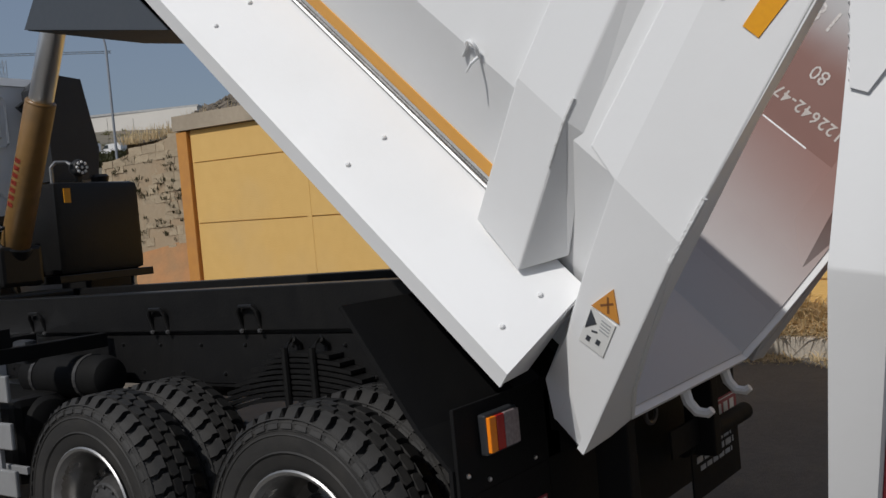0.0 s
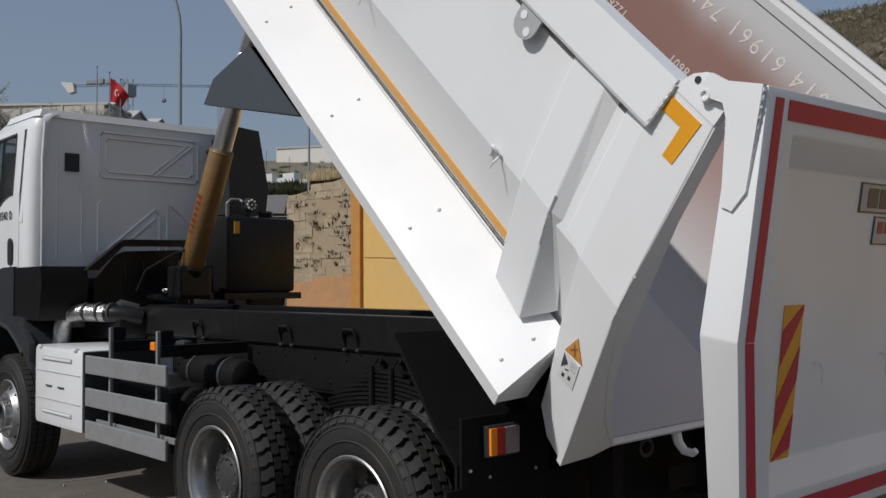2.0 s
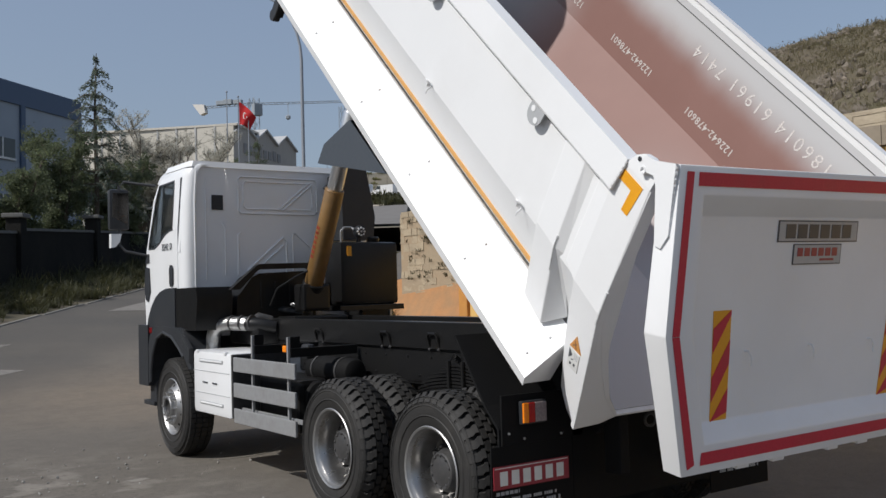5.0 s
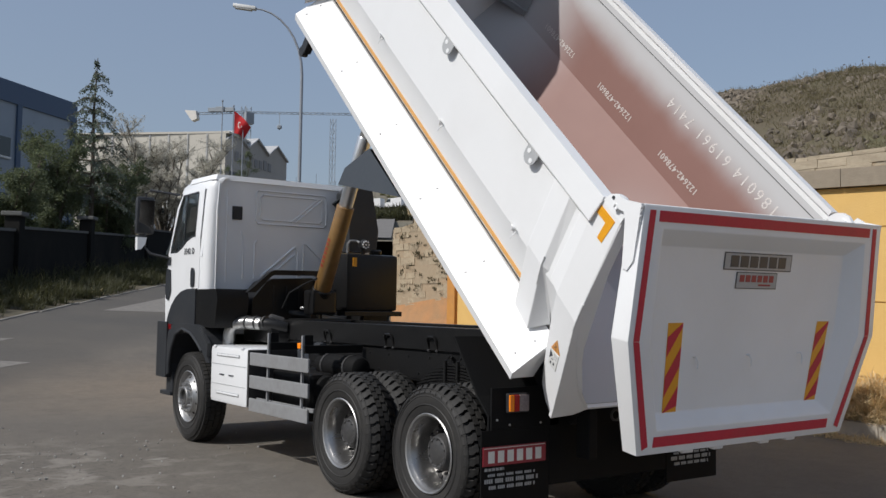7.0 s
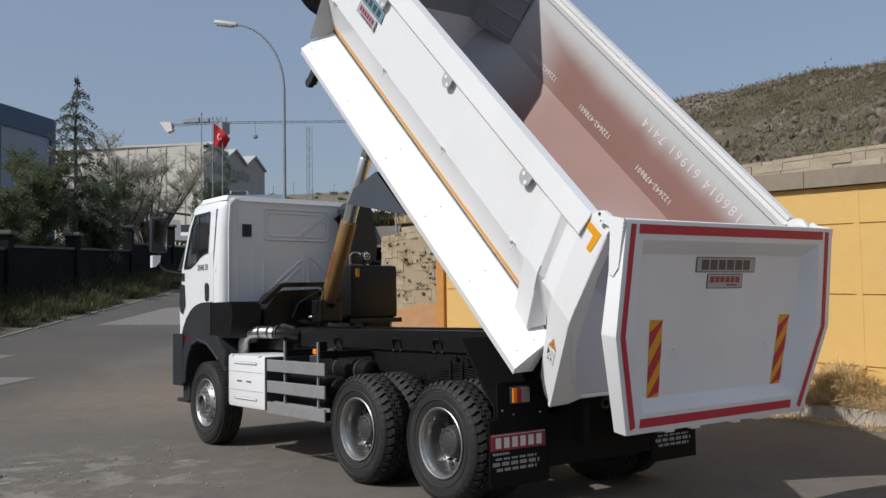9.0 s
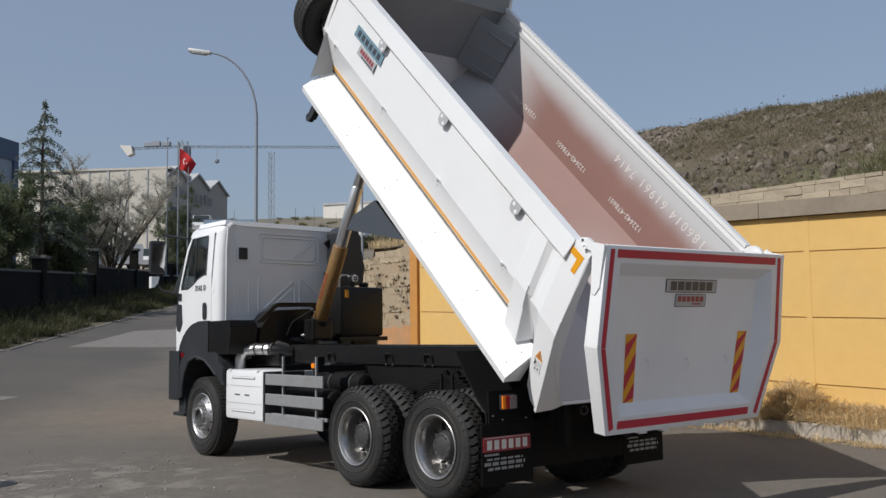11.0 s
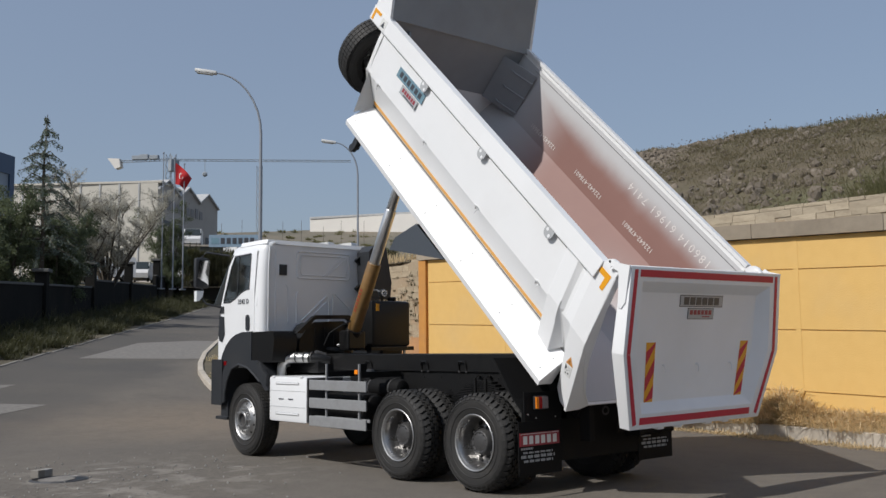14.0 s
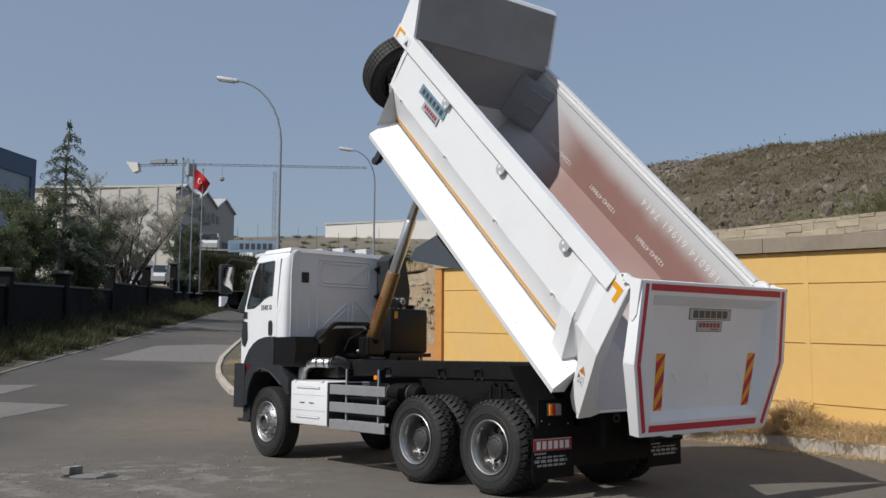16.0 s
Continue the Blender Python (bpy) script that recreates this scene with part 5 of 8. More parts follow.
shed = thing("far_building", "long pale flat-roofed building on the slope", "building")
a, c = far_point(250, 590), far_point(240, 790)
wall_box(shed, "wall", a, c, 28, 35.5, 12, FAR_WALL)
wall_box(shed, "roof_edge", a + Vector((-0.2, -0.2)), c + Vector((0.2, -0.2)), 35.5, 36.0, 12, ROOF)
fence = thing("far_fence", "row of thin fence posts on the far slope", "fence")
for k in range(8):
    p = far_point(215, 432 + 36 * k + 9 * math.sin(k * 3.1))
    bm = bmesh.new()
    tube(bm, [(p.x, p.y, 22), (p.x, p.y, 29.9 + 0.9 * math.sin(k * 2.2))], 0.04, 5)
    part("fence_post", bm, BARK, fence)


def van(x, y, ang, label, ground_z):
    z0 = ground_z - 0.1
    ob = thing("parked_van", label, "van", m=pose(x, y, z0, 0, 0, ang), group="vans parked behind the wall")
    bm = bmesh.new()
    prism(bm, [(-2.6, 0.4), (2.5, 0.4), (2.6, 0.9), (2.45, 1.15), (1.55, 1.35), (0.95, 2.2), (-2.5, 2.3), (-2.65, 2.0)], along_x, -0.95, 0.95)
    bevel_all(bm, 0.06)
    part("body", bm, VAN_WHITE, ob, smooth=True)
    bm = bmesh.new()
    prism(bm, [(1.52, 1.42), (0.98, 2.12), (0.3, 2.12), (0.3, 1.42)], along_x, -0.965, 0.965)
    part("side_window", bm, GLASS, ob)
    bm = bmesh.new()
    prism(bm, [(1.62, 1.40), (1.03, 2.18), (1.0, 2.15), (1.58, 1.37)], along_x, -0.85, 0.85)
    part("windscreen", bm, GLASS, ob)
    for yy in (-1.7, 1.7):
        for s in (-1, 1):
            bm = bmesh.new()
            lathe(bm, [(0.001, 0.1), (0.2, 0.1), (0.34, 0.09), (0.34, -0.1), (0.001, -0.1)], 18)
            part("wheel", bm, RUBBER, ob, m=pose(s * 0.88, yy, 0.34))
    return ob


for k in range(9):
    p = slope_point(199 + 2 * (k % 2), -0.27 + 0.024 * k)
    van(p.x, p.y, 20 + 9 * math.sin(k * 2.3), "white van in the row parked on the far slope", p.z)
van(41.5, 93.2, 150, "white light truck parked on the terrace", 13.2)
terrace = thing("terrace", "olive earth terrace with a low pale edge", "terrace", kind="structure")
wall_box(terrace, "retaining_wall", (39.2, 91.2), (43.2, 89.2), 7.0, 13.1, 6.0, COPING)
scrub = [(39.0 + 4.2 * f + rng.uniform(-0.4, 0.4), 90.6 - 2.2 * f + rng.uniform(-0.8, 0.2), 8.5 + 3.4 * rng.random(), rng.uniform(0.6, 1.3)) for f in (rng.random() for _ in range(60))]
tufts("terrace_scrub", scrub, GREEN_GRASS, "dark scrub growing over the terrace wall", "scrub", 1.6, 50, 0.9, 0.05, 0.9)
wall_box(terrace, "wall_cap", (39.1, 91.05), (43.3, 88.95), 13.1, 13.3, 0.4, KERB)
van(39.0, 95.4, 60, "white panel van parked behind the wall", height(39, 95.4) + 2.2)
van(18.8, 66.6, -32, "white panel van parked behind the wall", height(18.8, 66.6) + 2.2)
van(26.4, 80.6, 75, "white panel van parked behind the wall", height(27, 82) + 2.2)
van(34.0, 90.0, 150, "white light truck parked behind the wall", height(34, 90) + 2.2)


# ---- the tipper truck ----
truck = thing("dump_truck", "white three-axle tipper truck with its dump body fully raised", "truck")
R_TYRE = 0.535


def both(build):
    for side in (-1, 1):
        build(side)


# -- dump body: local y runs up the raised floor, local z is square to it --
def leaning(m):
    """The raised body stands half a degree out of square with the chassis."""
    return pose(-1.2, 0, 1.0) @ pose(0, 0, 0, 0, -0.5, 0) @ pose(1.2, 0, -1.0) @ m


BODY_M = leaning(pose(0, 0.042, 0.02, 45, 0, 0))
OUTER = [(0.60, 1.455), (0.78, 1.63), (0.95, 1.88), (1.16, 2.262), (1.19, 2.80)]


def section(points):
    return [(-x, z) for x, z in reversed(points)] + [(x, z) for x, z in points]


TAIL = [(1.43, -0.152), (2.185, -0.036), (2.39, -0.006), (3.0, 0.084)]


def tail_edge(z):
    """Where the tub ends at that height, along its raked tail."""
    for (z0, y0), (z1, y1) in zip(TAIL, TAIL[1:]):
        if z <= z1:
            return y0 + (y1 - y0) * (z - z0) / (z1 - z0)
    return TAIL[-1][1]


def shell(outer, thick, inset, hi):
    """An open trough of that thickness, swept along y from its raked tail."""
    line = section(outer)
    inner = section([(x - thick * (0.4 if i == 0 else 1.0), z + thick * (1.0 if i < 2 else 0.25)) for i, (x, z) in enumerate(outer)])
    bm = bmesh.new()
    n = len(line)
    rows = []
    steps = 12
    for s in range(steps + 1):
        row = []
        for x, z in line + inner[::-1]:
            lo = tail_edge(z) + inset
            row.append(bm.verts.new((x, lo + (hi - lo) * s / steps, z)))
        rows.append(row)
    for r, q in zip(rows, rows[1:]):
        for i in range(2 * n):
            j = (i + 1) % (2 * n)
            bm.faces.new((r[i], r[j], q[j], q[i]))
    for r in (rows[0], rows[-1]):
        for i in range(n - 1):
            bm.faces.new((r[i], r[i + 1], r[2 * n - 2 - i], r[2 * n - 1 - i]))
    return bm


body = part("dump_body", shell(OUTER, 0.014, 0.0, 5.02), WHITE, truck, "white raised half-pipe steel dump body", m=BODY_M)
LINER = [(x - 0.016 * (0.4 if i == 0 else 1.0), z + 0.016 * (1.0 if i < 2 else 0.25)) for i, (x, z) in enumerate(OUTER)]
LINER[-1] = (1.186, 3.035)
part("tub_lining", shell(LINER, 0.006, 0.03, 4.975), TUB, body, "red-brown primed steel lining with white overspray")


def rail(side):
    bm = bmesh.new()
    prism(bm, [(1.160 * side, 3.048), (1.25 * side, 3.042), (1.252 * side, 2.853), (1.245 * side, 2.84), (1.192 * side, 2.84), (1.184 * side, 2.99), (1.164 * side, 3.005)], along_y, 0.30, 5.32)
    bevel_all(bm, 0.006)
    if side > 0:
        for v in bm.verts:
            v.co.x += 0.035
            v.co.z += 0.075
    part("top_rail", bm, WHITE, body)
    bm = boxed((min(1.172 * side, 1.182 * side), 0.2, 2.985), (max(1.172 * side, 1.182 * side), 4.6, 2.989))
    part("inner_seam", bm, HUB, body)


both(rail)


def tub_x(z):
    """Half the tub's outer width at that height."""
    for (x0, z0), (x1, z1) in zip(OUTER, OUTER[1:]):
        if z <= z1:
            return x0 + (x1 - x0) * (z - z0) / (z1 - z0)
    return OUTER[-1][0]


def post(side):
    ring = [(-0.16, 1.408, 0.922), (-0.006, 1.552, 0.966), (0.105, 1.719, 1.017), (0.138, 1.83, 1.051), (0.166, 1.935, 1.083), (0.233, 2.26, 1.180), (0.36, 2.285, 1.166), (0.43, 2.83, 1.206), (0.315, 3.03, 1.238), (0.09, 3.03, 1.238), (-0.01, 2.39, 1.19), (-0.03, 2.25, 1.179)]
    bm = bmesh.new()
    n = len(ring)
    inner = [(y, z, min(x - 0.012, tub_x(z) + 0.001)) for y, z, x in ring]
    inner[0] = (-0.15, 1.398, 0.80)
    inner[1] = (0.014, 1.358, 0.83)
    inner[2] = (0.116, 1.465, 0.87)
    inner[3] = (0.165, 1.66, 0.88)
    verts = [(side * x, y, z) for y, z, x in ring + inner + [(0.32, 2.838, 1.221)]]
    apex = 2 * n
    outs = [(0, 1, 2, 3, 4, 5, 11), (5, apex, 8, 9, 10, 11), (5, 6, 7, apex), (apex, 7, 8)]
    faces = outs + [tuple(n + i for i in range(n - 1, -1, -1))]
    faces += [(i, n + i, n + (i + 1) % n, (i + 1) % n) for i in range(n)]
    faces_of(bm, verts, faces)
    bmesh.ops.recalc_face_normals(bm, faces=bm.faces)
    bevel_all(bm, 0.007, 2, 20)
    part("rear_post", bm, WHITE if side < 0 else TUB, body, "box-section rear corner post")
    # flat return of the post round the tail opening
    flange = bmesh.new()
    line = [(1.402, 0.922, 0.70), (1.45, 0.935, 0.57), (1.60, 0.978, 0.72), (1.90, 1.07, 0.90), (2.25, 1.176, 1.05), (2.39, 1.187, 1.075), (3.01, 1.232, 1.13)]
    rows = []
    for z, xo, xi in line:
        xi = xi if side < 0 else xo - 0.035
        y = tail_edge(z) - 0.004
        rows.append([flange.verts.new((side * px, py, z)) for px, py in ((xo, y), (xi, y + 0.012), (xi, y + 0.03), (xo, y + 0.03))])
    for r, q in zip(rows, rows[1:]):
        for i in range(4):
            flange.faces.new((r[i], r[(i + 1) % 4], q[(i + 1) % 4], q[i]))
    flange.faces.new(rows[0])
    flange.faces.new(rows[-1])
    part("tail_flange", flange, WHITE, body)
    bead = bmesh.new()
    tube(bead, [(side * 1.162, -0.04, 2.185), (side * 1.176, -0.026, 2.28), (side * 1.191, -0.01, 2.395)], 0.009, 6)
    part("weld_bead", bead, WELD, body)
    bead = bmesh.new()
    pts = [(side * 1.243, 0.297, 2.845 + k * 0.0095) for k in range(20)]
    tube(bead, pts, [0.009 + 0.002 * math.sin(k * 2.1) for k in range(20)], 6)
    part("weld_bead", bead, WELD, body)


both(post)


def stake(side):
    """The box rib ahead of the rear post."""
    rows = [(1.785, 0.352, 0.585, 1.07, 0.975), (2.30, 0.462, 0.678, 1.196, 1.152), (2.845, 0.562, 0.77, 1.222, 1.191)]
    bm = bmesh.new()
    rings = []
    for z, a, c, x, back in rows:
        rings.append([bm.verts.new((side * px, py, z)) for px, py in ((back, a - 0.075), (x, a), (x - 0.012, c), (back, c - 0.01))])
    for r, q in zip(rings, rings[1:]):
        for i in range(4):
            bm.faces.new((r[i], r[(i + 1) % 4], q[(i + 1) % 4], q[i]))
    bm.faces.new(rings[0][::-1])
    bm.faces.new(rings[-1])
    rings[0][2].co.z += 0.02
    rings[0][3].co.z += 0.12
    rings[0][0].co.z += 0.12
    bmesh.ops.recalc_face_normals(bm, faces=bm.faces)
    bevel_all(bm, 0.006, 2, 20)
    part("side_stake", bm, WHITE, body, "white welded box stake on the body side")
    bead = bmesh.new()
    tube(bead, [(side * 1.160, 0.431, 2.15), (side * 1.196, 0.461, 2.30), (side * 1.200, 0.474, 2.37)], 0.006, 6)
    part("weld_bead", bead, WELD, body)


both(stake)


def skirt(side):
    t = 0.008
    line = [(0.965, 1.862), (1.22, 1.58), (1.20, 1.515)]
    back = [(x - 0.006, z - 0.009) for x, z in line]
    back[2] = (line[2][0] - 0.01, line[2][1] + 0.002)
    bm = bmesh.new()
    prism(bm, [(side * x, z) for x, z in line + back[::-1]], along_y, 0.12, 4.86)
    for v in bm.verts:
        if v.co.y < 1 and v.co.z > 1.7:
            v.co.y += 0.05
    bevel_all(bm, 0.004, 2, 30)
    part("side_skirt", bm, WHITE, body, "white folded side skirt with a lipped lower edge")
    cap = bmesh.new()
    prism(cap, [(side * 1.208, 1.575), (side * 1.193, 1.52), (side * 0.93, 1.475), (side * 0.955, 1.855)], along_y, 0.165, 0.172)
    for v in cap.verts:
        if abs(v.co.x) > 1.1:
            v.co.y -= 0.04
    part("skirt_end_plate", cap, WHITE, body)
    cap = bmesh.new()
    prism(cap, [(side * 1.21, 1.572), (side * 0.965, 1.855), (side * 0.80, 1.68), (side * 1.0, 1.54)], along_y, 4.84, 4.85)
    part("skirt_end_plate", cap, WHITE, body)
    for u in (0.25, 1.07, 1.93, 2.80, 3.76, 4.76):
        for x, z in ((1.05, 1.768), (1.159, 1.647)):
            bm = bmesh.new()
            bmesh.ops.create_icosphere(bm, subdivisions=1, radius=0.011, matrix=pose(side * x, u, z + 0.003))
            part("rivet", bm, WHITE, body, smooth=True)
    rod = bmesh.new()
    tube(rod, [(side * 0.968, 0.60, 1.874), (side * 0.968, 4.82, 1.874)], 0.008, 8)
    part("seam_rod", rod, ZINC, body, "bright seam rod along the skirt")
    gap = bmesh.new()
    tube(gap, [(side * 0.957, 0.60, 1.883), (side * 0.957, 4.82, 1.883)], 0.007, 6)
    part("seam_gap", gap, BLACK, body)
    tape = bmesh.new()
    prism(tape, [(side * 0.969, 1.907), (side * 0.997, 1.958), (side * 0.993, 1.960), (side * 0.965, 1.909)], along_y, 0.62, 4.80)
    part("side_stripe", tape, STRIPE, body, "amber reflective tape along the body side")


both(skirt)


def hook(u):
    for side in (-1, 1):
        bm = bmesh.new()
        arc = [(side * (1.165 + 0.035 * math.sin(a)), u + 0.028 * math.cos(a), 2.262 + 0.03 * math.sin(a)) for a in (math.pi * k / 8 for k in range(9))]
        arc = [(side * 1.15, u + 0.034, 2.225)] + arc + [(side * 1.19, u - 0.032, 2.235), (side * 1.19, u - 0.034, 2.205)]
        tube(bm, arc, [0.007] * 10 + [0.005, 0.003], 6)
        part("rope_hook", bm, WHITE, body, smooth=True)


for u in (0.87, 2.13, 3.39, 4.65):
    hook(u)


def eye_plate(u):
    for side in (-1, 1):
        bm = bmesh.new()
        ring = [(u + 0.07 * math.cos(a), 2.783 + 0.065 * math.sin(a)) for a in (math.pi + math.pi * k / 8 for k in range(9))]
        prism(bm, [(u + 0.07, 2.84)] + [(u - 0.07, 2.84)] + ring, along_x, side * 1.222, side * 1.234)
        part("lashing_eye", bm, EYE_GREY, body, "light grey pressed lashing eye plate")
        for du, dz in ((0.03, 2.803), (-0.028, 2.758)):
            bm = bmesh.new()
            lathe(bm, [(0.0005, 0), (0.019, 0), (0.019, 0.002), (0.0005, 0.002)], 12)
            part("eye_hole", bm, WHITE, body, m=pose(side * 1.2345 if side > 0 else side * 1.2365, u + du, dz))


for u in (1.05, 2.42, 3.79):
    eye_plate(u)

# headboard, and the guard panel that leans forward above it
HEAD_W = 1.24
bm = bmesh.new()
prism(bm, [(-0.6, 1.46), (0.6, 1.46), (0.78, 1.64), (0.95, 1.88), (1.16, 2.27), (HEAD_W - 0.04, 2.7), (HEAD_W - 0.04, 3.06), (-HEAD_W + 0.04, 3.06), (-HEAD_W + 0.04, 2.7), (-1.16, 2.27), (-0.95, 1.88), (-0.78, 1.64)], along_y, 4.965, 5.03)
part("headboard", bm, WHITE, body, "white steel headboard, grey on its inner face")
bm = bmesh.new()
prism(bm, [(-1.13, 2.3), (1.13, 2.3), (1.16, 2.7), (1.18, 3.05), (-1.18, 3.05), (-1.16, 2.7)], along_y, 4.956, 4.961)
part("headboard_lining", bm, INNER_GREY, body, "grey inner face of the headboard")
bm = bmesh.new()
prism(bm, [(4.945, 3.05), (5.375, 3.765), (5.44, 3.79), (5.52, 3.775), (5.43, 3.735), (5.03, 3.03)], along_x, -HEAD_W, HEAD_W + 0.035)
bevel_all(bm, 0.006)
part("cab_guard", bm, WHITE, body, "white cab guard panel leaning forward over the headboard")
bm = bmesh.new()
prism(bm, [(4.938, 3.055), (5.362, 3.76), (5.366, 3.757), (4.943, 3.052)], along_x, -1.20, 1.235)
part("guard_lining", bm, INNER_GREY, body, "grey inner face of the cab guard")
for side in (-1, 1):
    out = HEAD_W + (0.035 if side > 0 else 0.0)
    bm = bmesh.new()
    prism(bm, [(4.86, 3.03), (5.30, 3.03), (5.36, 3.42), (5.50, 3.765), (5.375, 3.77), (4.93, 3.06)], along_x, side * (out - 0.03), side * (out + 0.008))
    part("guard_cheek", bm, WHITE, body, "white side cheek of the cab guard")
    # corner plate inside, with rungs; the corner's shade is put into its grey
    bm = bmesh.new()
    prism(bm, [(side * 1.135, 4.48), (side * 0.84, 4.95), (side * 0.86, 4.955), (side * 1.14, 4.52)], along_z, 2.28, 2.95)
    part("corner_plate", bm, INNER_GREY, body, "corner plate with step rungs, shade put into its grey")
    for z in (2.36, 2.6, 2.84):
        bm = bmesh.new()
        tube(bm, [(side * 1.12, 4.46, z), (side * 1.07, 4.48, z), (side * 0.93, 4.71, z), (side * 0.94, 4.78, z)], 0.012, 6)
        part("step_rung", bm, INNER_GREY, body)
    # wedge plate closing the skirt at the front
    bm = bmesh.new()
    faces_of(bm, [(side * 1.19, 4.92, 2.30), (side * 0.962, 4.79, 1.87), (side * 1.16, 4.875, 1.70), (side * 0.95, 5.02, 1.88), (side * 1.19, 5.02, 2.30)], [(0, 1, 2), (0, 2, 3), (0, 3, 4)])
    bmesh.ops.solidify(bm, geom=bm.faces[:], thickness=0.008)
    part("front_wedge", bm, WHITE, body)

# cross members and pivot beams under the body
for u in (0.55, 1.35, 2.15, 2.95, 3.75, 4.55):
    bm = boxed((-0.80, u - 0.05, 1.30), (0.80, u + 0.05, 1.46), 0.006)
    part("cross_member", bm, BLACK, body)
for side in (-1, 1):
    part("body_runner", boxed((side * 0.42 - 0.06, -0.05, 1.14), (side * 0.42 + 0.06, 5.1, 1.31), 0.006), BLACK, body)

# guard sheet hung under the body ahead of the wheels
for side in (-1, 1):
    bm = bmesh.new()
    line = [(2.12, 1.50), (2.985, 0.92), (3.0, 1.10), (2.80, 1.48)]
    prism(bm, line + [(y - 0.012, z + 0.004) for y, z in line[:0:-1]], along_x, side * 0.55, side * 1.188)
    part("wheel_guard_sheet", bm, NAVY, body, "dark slate mudguard sheet hung beneath the body")
    bm = bmesh.new()
    prism(bm, line, along_x, side * 1.192, side * 1.2)
    part("wheel_guard_cheek", bm, NAVY, body)

# small lamp bracket under the skirt's front end
bm = boxed((-1.16, 4.52, 1.34), (-1.08, 4.62, 1.5), 0.01)
part("lamp_bracket", bm, PLASTIC, body)
bm = bmesh.new()
lathe(bm, [(0.001, 0), (0.05, 0), (0.055, 0.02), (0.055, 0.06), (0.001, 0.07)], 16)
part("side_lamp", bm, PLASTIC, body, m=pose(-1.15, 4.60, 1.32))

# tapes and plates on the body side
for side in (-1, 1):
    x0, x1 = side * 1.2425, side * 1.2455
    bm = bmesh.new()
    prism(bm, [(0.128, 2.985), (0.30, 2.985), (0.295, 2.925), (0.19, 2.925), (0.186, 2.805), (0.133, 2.805)], along_x, side * 1.213, side * 1.2380)
    for v in bm.verts:
        v.co.x -= side * (2.985 - v.co.z) * 0.08
    part("corner_marker", bm, ORANGE_TAPE, body, "amber L-shaped reflective corner tape")
    bm = bmesh.new()
    prism(bm, [(5.285, 3.015), (5.11, 3.015), (5.11, 2.975), (5.24, 2.975), (5.24, 2.865), (5.285, 2.865)], along_x, side * 1.248, side * 1.2545)
    part("corner_marker", bm, ORANGE_TAPE, body, "amber L-shaped reflective corner tape")
    bm = bmesh.new()
    prism(bm, [(4.93, 3.0), (5.06, 3.0), (5.06, 2.865), (4.93, 2.865)], along_x, side * 1.248, side * 1.254)
    part("warning_sticker", bm, OFFWHITE, body)
    bm = bmesh.new()
    prism(bm, [(4.955, 2.89), (5.035, 2.89), (4.995, 2.97)], along_x, side * 1.252, side * 1.2555)
    part("sticker_print", bm, PLATE_DARK, body)


def skin(side, corners, depth=0.002):
    """A thin sheet on the post's lower side face, from (y, z) corners."""
    def x_at(z):
        return 0.93 + (z - 1.435) * 0.3067
    bm = bmesh.new()
    n = len(corners)
    verts = [(side * (x_at(z) - 0.003), y, z) for y, z in corners] + [(side * (x_at(z) + 0.002 + depth), y, z) for y, z in corners]
    faces_of(bm, verts, [tuple(range(n)), tuple(range(2 * n - 1, n - 1, -1))] + [(i, (i + 1) % n, n + (i + 1) % n, n + i) for i in range(n)])
    return bm


for side in (-1, 1):
    part("warning_triangle", skin(side, [(0.058, 1.981), (0.090, 1.879), (-0.016, 1.902)], 0.003), STICKER, body, "orange warning triangle sticker")
    for ring in ([(0.062, 1.945), (0.055, 1.948), (0.026, 1.905), (0.033, 1.900)], [(0.035, 1.945), (0.030, 1.940), (0.062, 1.902), (0.068, 1.907)]):
        part("sticker_print", skin(side, ring, 0.004), DARK_PRINT, body)
    part("warning_sticker", skin(side, [(0.088, 1.874), (-0.010, 1.887), (-0.031, 1.762), (0.066, 1.745)], 0.002), OFFWHITE, body, "white pictogram sticker")
    for ring in ([(0.084, 1.868), (0.070, 1.800), (0.044, 1.842)], [(0.050, 1.785), (0.036, 1.788), (0.034, 1.770), (0.048, 1.767)], [(0.016, 1.800), (0.002, 1.803), (0.0, 1.785), (0.014, 1.782)], [(0.046, 1.812), (0.028, 1.822), (0.026, 1.817), (0.044, 1.806)]):
        part("sticker_print", skin(side, ring, 0.004), PLATE_DARK, body)
    for k in range(4):
        part("sticker_print", skin(side, [(0.036 - 0.003 * k, 1.868 - 0.011 * k), (0.0 - 0.003 * k, 1.873 - 0.011 * k), (0.0 - 0.003 * k, 1.869 - 0.011 * k), (0.036 - 0.003 * k, 1.864 - 0.011 * k)], 0.004), PLATE_GREY, body)


def plate(parent, name, x, y0, y1, z0, z1, mat, thick=0.003, label=""):
    s = 1 if x > 0 else -1
    return part(name, boxed((min(x, x + s * thick), y0, z0), (max(x, x + s * thick), y1, z1)), mat, parent, label)


